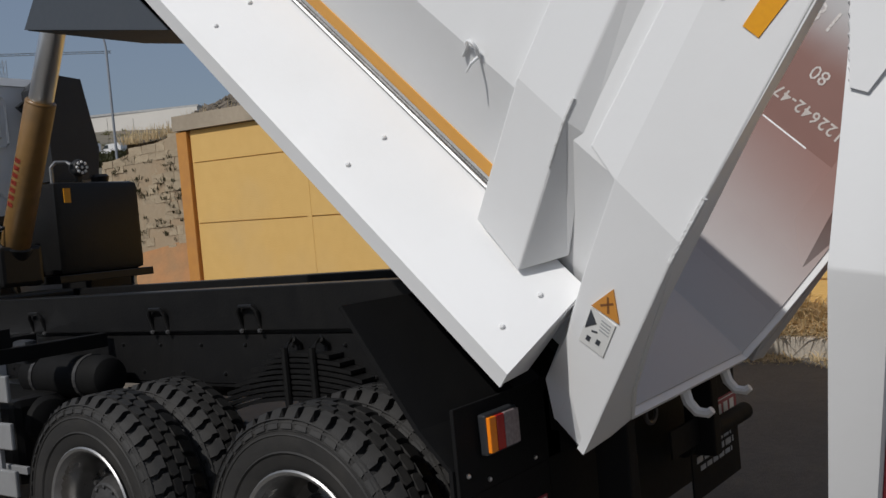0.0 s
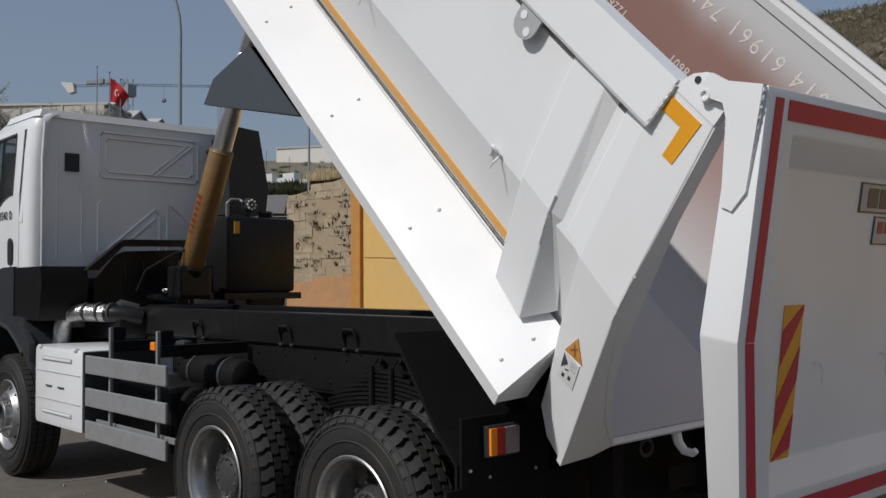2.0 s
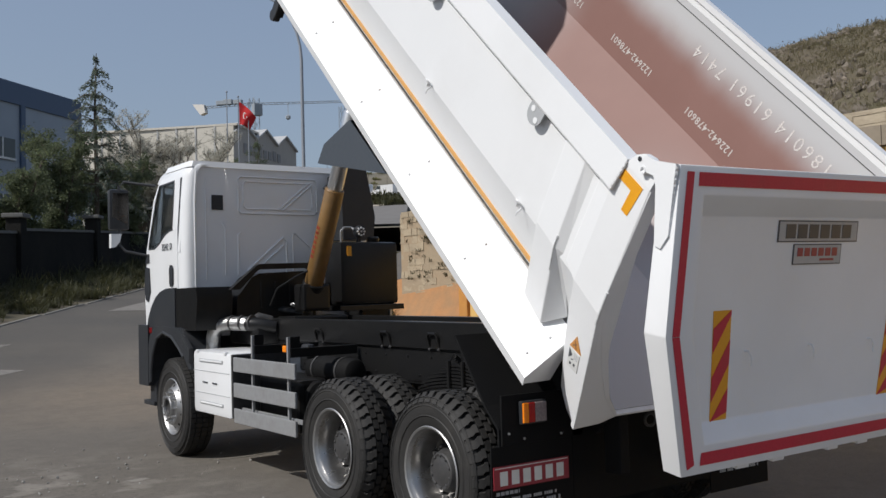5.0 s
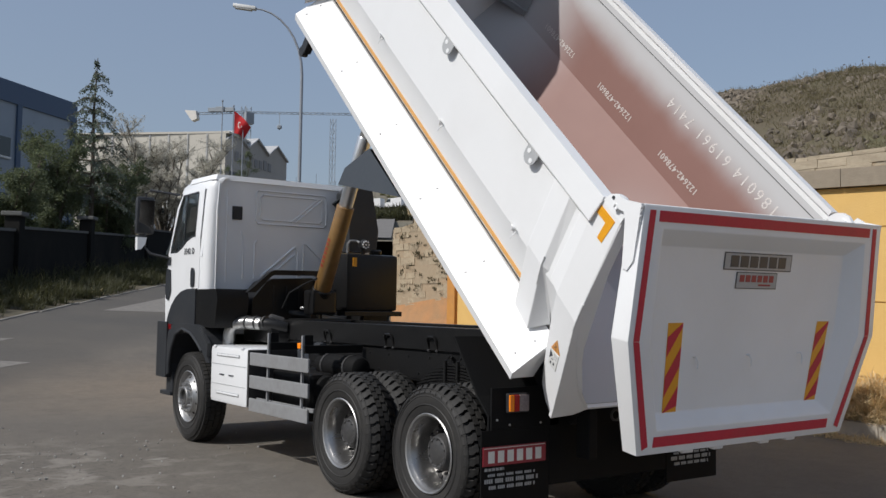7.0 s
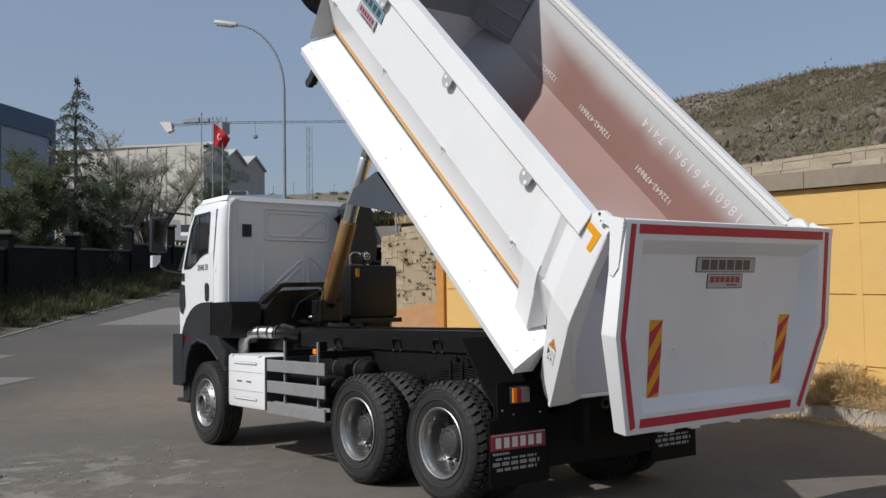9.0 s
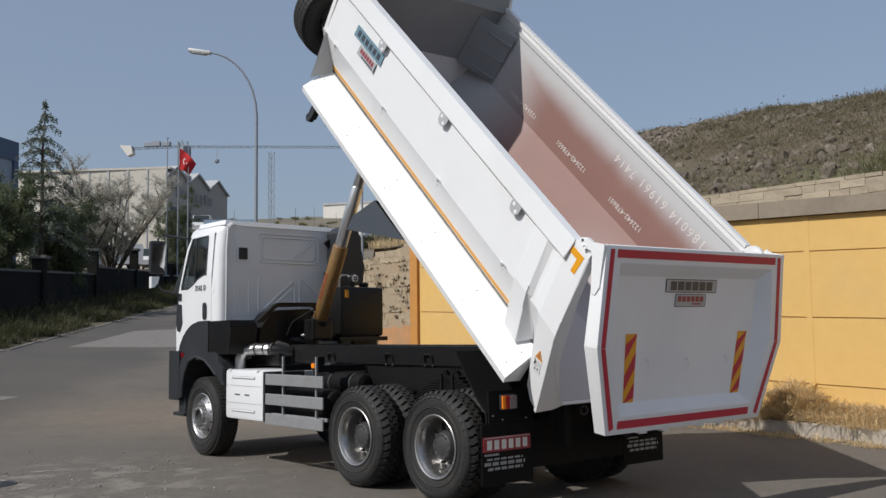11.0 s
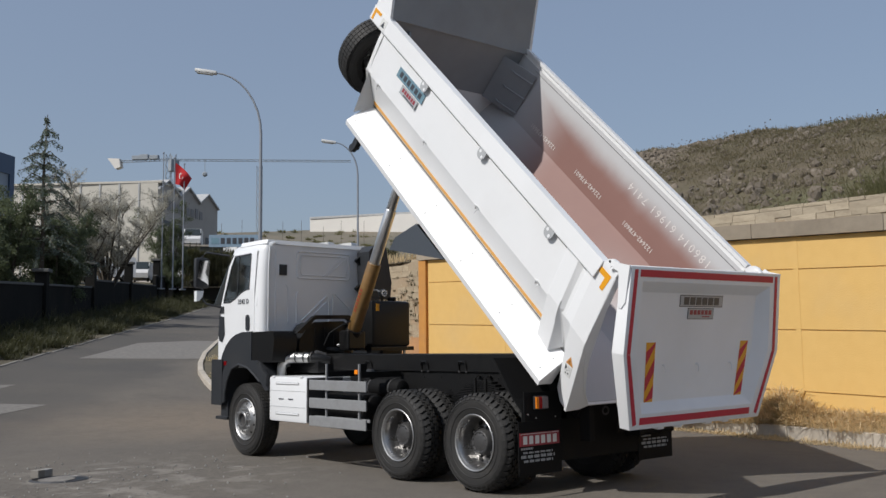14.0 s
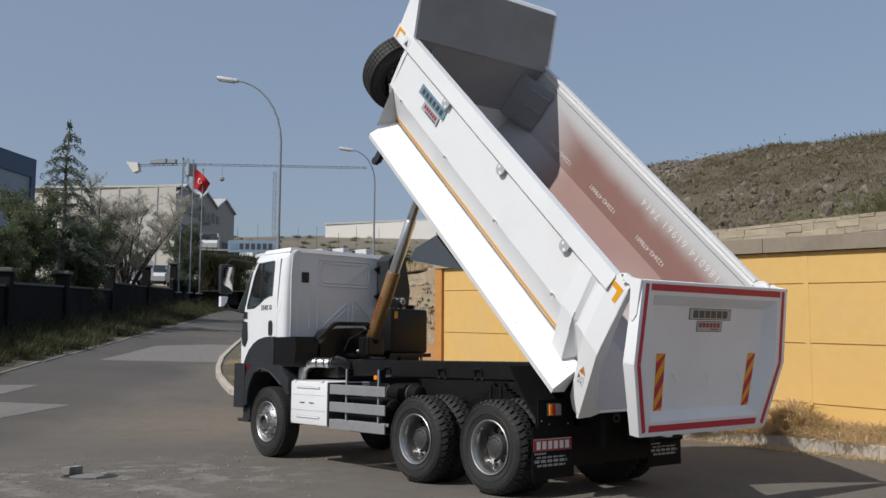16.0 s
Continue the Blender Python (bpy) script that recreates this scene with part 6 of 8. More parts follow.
for side in (-1, 1):
    x = side * 1.189
    plate(body, "maker_plate", x, 3.73, 4.39, 2.57, 2.70, PLATE_BLUE, 0.003, "slate blue maker's plate with dark bars")
    for k in range(6):
        plate(body, "plate_bar", side * 1.1925, 3.79 + k * 0.095, 3.855 + k * 0.095, 2.60, 2.67, PLATE_DARK, 0.0015)
    plate(body, "steel_plate_badge", x, 3.80, 4.20, 2.445, 2.558, PLATE_GREY, 0.003, "grey steel-grade badge with crimson bars")
    for k in range(6):
        plate(body, "plate_bar", side * 1.1925, 3.84 + k * 0.055, 3.88 + k * 0.055, 2.487, 2.537, PLATE_RED, 0.0015)
    plate(body, "plate_bar", side * 1.1925, 3.83, 4.1, 2.457, 2.472, PLATE_DARK, 0.0015)


# stencilled plate numbers inside the tub
def slope_pose(u, a, c, k, off=0.026):
    a, c = Vector((a[0], 0, a[1])), Vector((c[0], 0, c[1]))
    p, up = a.lerp(c, k), (c - a).normalized()
    out = Vector((-up.z, 0, up.x))
    along = Vector((0, 1, 0))
    if along.cross(up).dot(out) < 0:
        along = -along
    # letters stand head down, read from the tail of the body
    along, head = -along, -up
    rot = Matrix((along, head, along.cross(head))).transposed().to_4x4()
    return Matrix.Translation(Vector((p.x, u, p.z)) + out * off) @ rot


WALL_FOOT, WALL_HEAD = (1.138, 2.266), (1.180, 2.9965)
for u in (0.58, 1.66, 2.74, 3.82):
    lettering("stencil_digit", "122642-478601", 0.084, CHALK, body, slope_pose(u, WALL_FOOT, WALL_HEAD, 0.19, 0.002), "white stencilled digit", 0.0006, bold=0.001, spacing=1.14)
lettering("stencil_digit", "186014 61961 7414", 0.15, FAINT_CHALK, body, slope_pose(1.42, WALL_FOOT, WALL_HEAD, 0.735, 0.003), "faint dotted digit", 0.0006, bold=-0.0005, spacing=1.3)
lettering("stencil_digit", "80", 0.10, FAINT_CHALK, body, slope_pose(0.56, WALL_FOOT, WALL_HEAD, 0.42, 0.003), "faint dotted digit", 0.0006)

# -- tailgate, hung from its top pins --
GATE_M = leaning(pose(0, -2.26, 2.315, 9.3, 0, -1.3)) @ Matrix.Diagonal((1, 1, 1.043, 1))
EDGE = [(-1.245, 0.0), (1.30, 0.0), (1.35, -0.80), (1.125, -1.505), (-1.06, -1.505), (-1.28, -0.80)]
INNER_EDGE = [(-1.065, -0.135), (1.12, -0.135), (1.155, -0.79), (0.965, -1.36), (-0.91, -1.36), (-1.09, -0.79)]
PAN = [(-0.985, -0.24), (0.985, -0.24), (0.985, -0.77), (0.86, -1.27), (-0.86, -1.27), (-0.985, -0.77)]
bm = bmesh.new()


def bulge(z):
    """The rim of the gate stands out a little at its kink."""
    return -0.025 * max(0.0, 1 - abs(z + 0.8) / 0.75)


rings = [[bm.verts.new((x, y + (bulge(z) if y < 0.05 else 0), z)) for x, z in ring] for ring, y in ((EDGE, 0.12), (EDGE, 0.0), (INNER_EDGE, 0.0), (PAN, 0.075))]
for r, q in zip(rings, rings[1:]):
    for i in range(6):
        bm.faces.new((r[i], r[(i + 1) % 6], q[(i + 1) % 6], q[i]))
bm.faces.new(rings[-1])
rim = [bm.verts.new((x * 0.985, 0.12, z - 0.015 if z > -0.5 else z + 0.015)) for x, z in EDGE]
for i in range(6):
    bm.faces.new((rings[0][i], rim[i], rim[(i + 1) % 6], rings[0][(i + 1) % 6]))
back = [bm.verts.new((x, 0.09, z)) for x, z in PAN]
for i in range(6):
    bm.faces.new((rim[i], back[i], back[(i + 1) % 6], rim[(i + 1) % 6]))
bm.faces.new(back)
bmesh.ops.recalc_face_normals(bm, faces=bm.faces)
bevel_all(bm, 0.007, 2, 10)
gate = part("tailgate", bm, WHITE, truck, "white tailgate with a recessed pan, swung open on its top pins", smooth=True, m=GATE_M)


def tape(points, name, mat, y=-0.001, thick=0.002):
    bm = bmesh.new()
    prism(bm, points, lambda p, q, t: (p, t + (bulge(q) - 0.001 if y < 0.02 else 0), q), y - thick, y)
    return part(name, bm, mat, gate)


for s in (-1, 1):
    w = 0.05 if s > 0 else 0.0
    tape([(s * 1.195 + w, -0.03), (s * 1.145 + w, -0.03), (s * 1.185 + w, -0.80), (s * 1.235 + w, -0.80)], "red_reflector_tape", RED)
    tape([(s * 1.235 + w, -0.803), (s * 1.185 + w, -0.803), (s * 0.975 + w, -1.45), (s * 1.025 + w, -1.47)], "red_reflector_tape", RED)
tape([(-1.11, -0.03), (1.16, -0.03), (1.16, -0.095), (-1.11, -0.095)], "red_reflector_tape", RED)
tape([(-0.93, -1.395), (0.93, -1.395), (0.93, -1.46), (-0.93, -1.46)], "red_reflector_tape", RED)
PY = 0.0735
tape([(-0.365, -0.255), (0.365, -0.255), (0.365, -0.37), (-0.365, -0.37)], "maker_plate", PLATE_DARK, PY)
tape([(-0.355, -0.262), (0.355, -0.262), (0.355, -0.363), (-0.355, -0.363)], "plate_face", PLATE_GREY, PY - 0.002)
for k in range(6):
    tape([(-0.30 + k * 0.102, -0.275), (-0.215 + k * 0.102, -0.275), (-0.215 + k * 0.102, -0.35), (-0.30 + k * 0.102, -0.35)], "plate_bar", PLATE_DARK, PY - 0.004)
tape([(-0.22, -0.38), (0.22, -0.38), (0.22, -0.49), (-0.22, -0.49)], "steel_plate_badge", PLATE_DARK, PY)
tape([(-0.212, -0.386), (0.212, -0.386), (0.212, -0.484), (-0.212, -0.484)], "plate_face", PLATE_GREY, PY - 0.002)
for k in range(6):
    tape([(-0.185 + k * 0.063, -0.40), (-0.137 + k * 0.063, -0.40), (-0.137 + k * 0.063, -0.445), (-0.185 + k * 0.063, -0.445)], "plate_bar", PLATE_RED, PY - 0.004)
tape([(0.02, -0.458), (0.15, -0.458), (0.15, -0.470), (0.02, -0.470)], "plate_bar", PLATE_RED, PY - 0.004)
for s in (-1, 1):
    c, low = (-0.76, -0.725) if s < 0 else (0.835, 0.795)
    z0, z1 = -0.71, -1.275
    board = tape([(c - 0.07, z0), (c + 0.07, z0), (low + 0.065, z1), (low - 0.065, z1)], "striped_reflector_board", ORANGE_TAPE, PY + 0.0005)
    board["label"] = "amber board with slanting red reflective stripes"
    for k in range(-1, 4):
        top = z0 + 0.10 - k * 0.25
        pts = [(-0.068, top - 0.19), (0.068, top), (0.068, top - 0.125), (-0.068, top - 0.315)]
        pts = [(p, min(z0, max(z1, q))) for p, q in pts]
        pts = [(p * (1 - 0.07 * (z0 - q) / (z0 - z1)) + c + (low - c) * (z0 - q) / (z0 - z1), q) for p, q in pts]
        if abs(pts[0][1] - pts[3][1]) > 0.02 or abs(pts[1][1] - pts[2][1]) > 0.02:
            ob = tape(pts, "red_stripe", RED, PY - 0.0018)
for x in (-0.55, 0.0, 0.58):
    bm = bmesh.new()
    tube(bm, [(x, 0.075, -0.93), (x, 0.05, -0.925), (x + 0.01, 0.04, -0.95), (x + 0.015, 0.04, -1.0)], 0.006, 6)
    part("rope_hook", bm, WHITE, gate)
for s in (-1, 1):
    # side lug with a weld all round
    bm = bmesh.new()
    prism(bm, [(0.005, 0.0), (0.14, 0.01), (0.20, 0.035), (0.235, 0.0), (0.20, -0.045), (0.145, -0.06), (0.125, -0.11), (0.105, -0.385), (0.063, -0.396), (0.02, -0.332)], along_x, s * 1.250 + (0.045 if s > 0 else 0), s * 1.272 + (0.045 if s > 0 else 0))
    bevel_all(bm, 0.004)
    part("hinge_lug", bm, WHITE, gate, "white welded tailgate hinge lug")
    bead = bmesh.new()
    tube(bead, [(s * 1.262, 0.006 + 0.0008 * k, -0.01 - k * 0.0105) for k in range(31)], [0.0075 + 0.0025 * math.sin(k * 2.3) for k in range(31)], 6)
    part("weld_bead", bead, WELD, gate)
    bead = bmesh.new()
    tube(bead, [(s * 1.257, 0.127 - 0.0008 * k, -0.11 - k * 0.0092) for k in range(30)], [0.0075 + 0.0025 * math.sin(k * 2.3) for k in range(30)], 6)
    part("weld_bead", bead, WELD, gate)
    for x in (0.55, 0.25):
        part("drip_tab", boxed((s * x - 0.05, 0.02, -1.53), (s * x + 0.05, 0.09, -1.505), 0.004), WHITE, gate)
    # bracket on the post that carries the pin
    bm = bmesh.new()
    prism(bm, [(0.30, 3.01), (0.30, 3.028), (0.27, 3.093), (0.23, 3.128), (0.175, 3.143), (0.12, 3.128), (0.09, 3.098), (0.085, 3.01)], along_x, s * 1.205, s * 1.24)
    bevel_all(bm, 0.006)
    lift = 0.04 if s > 0 else 0.0
    for v in bm.verts:
        v.co.z += lift
    part("hinge_bracket", bm, WHITE, body, "white rounded hinge bracket")
    bm = bmesh.new()
    lathe(bm, [(0.001, -0.05), (0.032, -0.05), (0.032, 0.004), (0.024, 0.01), (0.021, 0.035), (0.013, 0.035), (0.011, 0.025), (0.001, 0.025)], 20)
    part("hinge_pin", bm, WHITE, body, smooth=True, m=pose(s * 1.235, 0.17, 3.073 + lift, 0, 0, 0 if s > 0 else 180))
    bm = bmesh.new()
    lathe(bm, [(0.001, 0), (0.013, 0), (0.013, 0.002), (0.001, 0.002)], 12)
    part("bracket_hole", bm, PLASTIC, body, m=pose(s * 1.241, 0.24, 3.088 + lift, 0, 0, 0 if s > 0 else 180))
for x in (-0.05, 0.40):
    bm = bmesh.new()
    tube(bm, [(x, -0.10, 1.45), (x, -0.175, 1.405), (x + 0.005, -0.225, 1.40), (x + 0.01, -0.258, 1.425), (x + 0.01, -0.262, 1.45)], [0.026, 0.024, 0.022, 0.02, 0.016], 8)
    part("latch_hook", bm, WHITE, body, smooth=True)

# -- wheels --
TREAD = 40


def lug(bm, outline, w, r, n, k):
    """One tread block: an outline of (part of the half width, part of a pitch), raised from the carcass."""
    pitch = 2 * math.pi / n
    cx = sum(x for x, _ in outline) / len(outline)
    ca = sum(a for _, a in outline) / len(outline)
    rows = []
    for rad, grow in ((r - 0.042, 1.10), (r, 0.95)):
        ring = []
        for x, a in outline:
            px, pa = cx + (x - cx) * grow, ca + (a - ca) * grow
            edge = max(0.0, abs(px) - 0.78)
            rr = rad - 0.09 * edge - (0.03 if abs(px) > 0.95 and rad == r else 0.0)
            ang = (k + pa) * pitch
            ring.append(bm.verts.new((px * w * 0.985, rr * math.cos(ang), rr * math.sin(ang))))
        rows.append(ring)
    m = len(outline)
    bm.faces.new(rows[1])
    for i in range(m):
        bm.faces.new((rows[0][i], rows[0][(i + 1) % m], rows[1][(i + 1) % m], rows[1][i]))


def tyre_mesh(steer=False):
    w, r = 0.15, R_TYRE
    bm = bmesh.new()
    prof = [(0.295, -w * 0.80), (0.33, -w * 0.93), (0.40, -w), (0.45, -w), (0.49, -w * 0.95), (r - 0.034, -w * 0.86), (r - 0.027, -w * 0.5), (r - 0.027, w * 0.5), (r - 0.034, w * 0.86), (0.49, w * 0.95), (0.45, w), (0.40, w), (0.33, w * 0.93), (0.295, w * 0.80)]
    lathe(bm, prof, 56)
    for rr in (0.372, 0.44):
        for s in (-1, 1):
            lathe(bm, [(rr, s * (w * 0.985)), (rr + 0.006, s * (w + 0.004)), (rr + 0.012, s * (w * 0.99))], 56)
    for rr in (0.458, 0.472, 0.486, 0.50):
        for k in (-1, 1):
            lathe(bm, [(rr, k * (w * 0.97 - (rr - 0.458) * 0.22)), (rr + 0.004, k * (w * 0.985 + 0.003 - (rr - 0.458) * 0.22)), (rr + 0.008, k * (w * 0.965 - (rr - 0.458) * 0.22))], 56)
    if steer:
        # four ribs cut by fine grooves
        n = 60
        for k in range(n):
            for lo, hi in ((-0.86, -0.50), (-0.45, -0.03), (0.03, 0.45), (0.50, 0.86)):
                lug(bm, [(lo, -0.47), (hi, -0.44), (hi, 0.46), (lo, 0.43)], w, r, n, k)
        return bm
    # stepped shoulder lugs and two rows of middle blocks
    n = TREAD
    for k in range(n):
        for s in (-1, 1):
            lug(bm, [(s * x, a) for x, a in ((1.0, -0.33), (0.74, -0.33), (0.58, -0.12), (0.37, -0.12), (0.37, 0.62), (0.54, 0.62), (0.70, 0.38), (1.0, 0.38))], w, r, n, k + (0.5 if s < 0 else 0))
            lug(bm, [(s * x, a) for x, a in ((0.025, -0.36), (0.24, -0.44), (0.325, -0.20), (0.31, 0.40), (0.10, 0.46), (0.025, 0.30))], w, r + 0.001, n, k + (0.25 if s < 0 else 0.75))
    return bm


PIECES = {}


def ball(r):
    bm = bmesh.new()
    bmesh.ops.create_icosphere(bm, subdivisions=1, radius=r)
    return bm


def shared_piece(key, make, mat):
    """One mesh for all alike small pieces."""
    if key not in PIECES:
        me = bpy.data.meshes.new(key)
        bm = make()
        bmesh.ops.recalc_face_normals(bm, faces=bm.faces)
        bm.to_mesh(me)
        bm.free()
        me.materials.append(mat)
        PIECES[key] = me
    return PIECES[key]


def piece(name, me, parent, m):
    ob = new(name, me)
    ob.matrix_local = m
    ob.parent = parent
    return ob


def tyre_object(name, parent, m, steer=False, shared={}):
    if steer not in shared:
        ob = part(name, tyre_mesh(steer), RUBBER, parent, m=m, smooth=True)
        shared[steer] = ob.data
        return ob
    ob = new(name, shared[steer])
    ob.matrix_local = m
    ob.parent = parent
    return ob


def wheel(name, parent, x, y, z, side, kind, label=""):
    """kind: front, outer or inner; side -1 left, 1 right. The wheel's outside is its local +x."""
    m = x if kind == "spare" else pose(x, y, z, 0, 0, 0 if side > 0 else 180)
    ob = tyre_object(name, parent, m, kind in ("front", "spare"))
    if label:
        ob["label"] = label
    bm = bmesh.new()
    if kind == "outer" or kind == "spare":
        prof = [(0.300, 0.125), (0.312, 0.142), (0.305, 0.148), (0.292, 0.142), (0.285, 0.12), (0.272, 0.10), (0.255, 0.03), (0.245, -0.02), (0.235, -0.05), (0.20, -0.045), (0.17, -0.03), (0.001, -0.03)]
    elif kind == "front":
        prof = [(0.300, 0.125), (0.312, 0.142), (0.303, 0.148), (0.29, 0.138), (0.282, 0.115), (0.272, 0.095), (0.245, 0.100), (0.215, 0.125), (0.203, 0.15), (0.196, 0.158), (0.115, 0.160), (0.105, 0.150), (0.001, 0.12)]
    else:
        prof = [(0.300, 0.125), (0.31, 0.14), (0.29, 0.13), (0.26, 0.03), (0.25, -0.1), (0.30, -0.13)]
    lathe(bm, prof, 48)
    part("rim", bm, STEEL, ob, "silver steel rim with brake dust", smooth=True)
    if kind in ("outer", "spare"):
        disc = bmesh.new()
        lathe(disc, [(0.2825, 0.115), (0.2695, 0.10), (0.2525, 0.03), (0.2425, -0.02), (0.2335, -0.046), (0.20, -0.041), (0.17, -0.026), (0.001, -0.026)], 40)
        part("wheel_disc", disc, DISC, ob, "dull grey wheel disc with brake dust", smooth=True)
    if kind == "inner":
        return ob
    base = -0.03 if kind != "front" else 0.145
    bm = bmesh.new()
    if kind == "outer":
        lathe(bm, [(0.15, base), (0.145, base + 0.04), (0.125, base + 0.085), (0.115, base + 0.09), (0.10, base + 0.085), (0.06, base + 0.10), (0.001, base + 0.10)], 28)
        part("hub", bm, HUB, ob, "dark cast hub with a ring of bolts", smooth=True)
    elif kind == "front":
        lathe(bm, [(0.122, base + 0.01), (0.120, base + 0.050), (0.112, base + 0.056), (0.090, base + 0.052), (0.080, base + 0.0), (0.050, base - 0.015), (0.001, base - 0.010)], 28)
        part("hub", bm, STEEL, ob, "bright front hub ring", smooth=True)
        cup = bmesh.new()
        lathe(cup, [(0.098, base + 0.054), (0.094, base + 0.058), (0.078, base + 0.02), (0.04, base + 0.008), (0.001, base + 0.014)], 24)
        part("hub_cup", cup, HUB, ob, "dark hollow of the hub", smooth=True)
    for k in range(10):
        a = 2 * math.pi * k / 10
        nut = shared_piece("wheel_nut_" + kind, lambda: lathe(bmesh.new(), [(0.001, 0.035), (0.012, 0.035), (0.016, 0.0), (0.016, -0.03)], 6), HUB if kind == "outer" else ZINC)
        nut_r = 0.168 if kind != "front" else 0.158
        piece("wheel_nut", nut, ob, pose(base + (0.012 if kind != "front" else 0.022), nut_r * math.cos(a), nut_r * math.sin(a)))
    if kind == "outer":
        for k in range(10):
            a = 2 * math.pi * (k + 0.5) / 10
            piece("hub_bolt", shared_piece("hub_bolt", lambda: ball(0.012), HUB), ob, pose(base + 0.088, 0.105 * math.cos(a), 0.105 * math.sin(a)))
    # hand holes in the disc
    count, rad = (10, 0.229) if kind == "front" else (8, 0.215)
    for k in range(count):
        a = 2 * math.pi * (k + 0.5) / count
        hole = shared_piece("hand_hole", lambda: lathe(bmesh.new(), [(0.001, 0.002), (0.033, 0.002), (0.033, -0.004), (0.001, -0.004)], 12), BLACK)
        piece("hand_hole", hole, ob, pose(-0.040 if kind != "front" else 0.1165, rad * math.cos(a), rad * math.sin(a)) @ pose(0, 0, 0, math.degrees(a), 0, 0) @ pose(0, 0, 0, 0, 0, 40 if kind == "front" else 9) @ Matrix.Diagonal((1, *((0.5, 0.42) if kind == "front" else (1, 1)), 1)))
    return ob


for side in (-1, 1):
    for y in (0.0, 1.35):
        wheel("rear_wheel", truck, side * 1.085, y, R_TYRE, side, "outer", "black block-tread tyre on a deep silver rim")
        wheel("rear_wheel", truck, side * 0.755, y, R_TYRE, side, "inner", "black block-tread inner tyre of a twin pair")
    wheel("front_wheel", truck, side * 1.03, 5.08, R_TYRE, side, "front", "black steer tyre on a silver rim")
for y in (0.0, 1.35, 5.08):
    bm = bmesh.new()
    tube(bm, [(-0.9, y, R_TYRE), (-0.25, y, R_TYRE), (-0.2, y, R_TYRE), (0.2, y, R_TYRE), (0.25, y, R_TYRE), (0.9, y, R_TYRE)], [0.085, 0.085, 0.18, 0.18, 0.085, 0.085] if y < 3 else 0.07, 12)
    part("axle", bm, BLACK, truck, smooth=True)
wheel("spare_wheel", truck, BODY_M @ pose(-0.82, 5.36, 2.33, 0, 0, 90), 0, 0, 1, "spare", "black spare tyre on the front of the body")
part("spare_carrier", boxed((-1.0, 5.03, 2.0), (-0.6, 5.23, 2.6), 0.01), BLACK, body)

# -- chassis --
for side in (-1, 1):
    bm = bmesh.new()
    prism(bm, [(side * 0.38, 0.98), (side * 0.46, 0.98), (side * 0.46, 0.995), (side * 0.392, 0.995), (side * 0.392, 1.255), (side * 0.46, 1.255), (side * 0.46, 1.27), (side * 0.38, 1.27)], along_y, -0.74, 6.0)
    part("chassis_rail", bm, BLACK, truck)
    bm = boxed((side * 0.43 - 0.055, -0.58, 1.272), (side * 0.43 + 0.055, 4.0, 1.488), 0.006)
    part("subframe_rail", bm, BLACK, truck, "black subframe rail")
    part("frame_web", boxed((side * 0.462 - 0.003, -0.6, 1.0), (side * 0.462 + 0.003, 3.9, 1.25)), BLACK, truck)
    for y in (0.98, 1.70, 2.9):
        bm = bmesh.new()
        tube(bm, [(side * 0.475, y - 0.065, 1.27), (side * 0.505, y - 0.065, 1.37), (side * 0.51, y - 0.045, 1.395), (side * 0.51, y + 0.045, 1.395), (side * 0.505, y + 0.065, 1.37), (side * 0.475, y + 0.065, 1.27)], 0.012, 8)
        part("u_bolt_bracket", bm, BLACK, truck, smooth=True)
        for dy in (-0.07, 0.07):
            bm = bmesh.new()
            bmesh.ops.create_icosphere(bm, subdivisions=1, radius=0.015, matrix=pose(side * 0.49, y + dy * 0.93, 1.27))
            part("bolt", bm, HUB, truck)
    for k in range(22):
        piece("rail_bolt", shared_piece("rail_bolt", lambda: ball(0.012), BLACK), truck, pose(side * 0.467, -0.3 + k * 0.17, 1.05 if k % 2 else 1.2))
    # bogie leaf springs with clamps
    for k in range(9):
        half = 0.70 - 0.062 * k
        bm = bmesh.new()
        line = [(0.60 + half * t, 0.95 + 0.026 * k - 0.13 * (t * half / 0.7) ** 2) for t in (i / 6 - 1 for i in range(13))]
        prism(bm, line + [(y, z + 0.018) for y, z in line[::-1]], along_x, side * 0.468, side * 0.565)
        part("spring_leaf", bm, BLACK, truck)
    for dy in (-0.09, 0.09):
        bm = bmesh.new()
        tube(bm, [(side * 0.470, 0.58 + dy, 0.9), (side * 0.470, 0.58 + dy, 1.20), (side * 0.515, 0.58 + dy, 1.235), (side * 0.575, 0.58 + dy, 1.20), (side * 0.575, 0.58 + dy, 0.9)], 0.018, 8)
        part("spring_clamp", bm, BLACK, truck, smooth=True)
for y in (-0.7, 0.2, 1.6, 2.6, 3.6, 4.4):
    part("frame_crossmember", boxed((-0.4, y - 0.05, 1.02), (0.4, y + 0.05, 1.24), 0.006), BLACK, truck)
bm = bmesh.new()
tube(bm, [(0, 1.2, 0.56), (0, 3.6, 0.85), (0, 4.2, 0.95)], 0.06, 12)
part("drive_shaft", bm, BLACK, truck, smooth=True)
part("gearbox", boxed((-0.3, 3.9, 0.62), (0.3, 5.3, 1.2), 0.06), BLACK, truck)
# tipping pivots at the tail
for side in (-1, 1):
    part("pivot_bracket", boxed((side * 0.43 - 0.07, -0.92, 0.90), (side * 0.43 + 0.07, -0.72, 1.09), 0.02), MATTE, truck)
bm = bmesh.new()
tube(bm, [(-0.6, -0.80, 1.08), (0.6, -0.80, 1.08)], 0.055, 14)
part("pivot_shaft", bm, MATTE, truck, smooth=True)

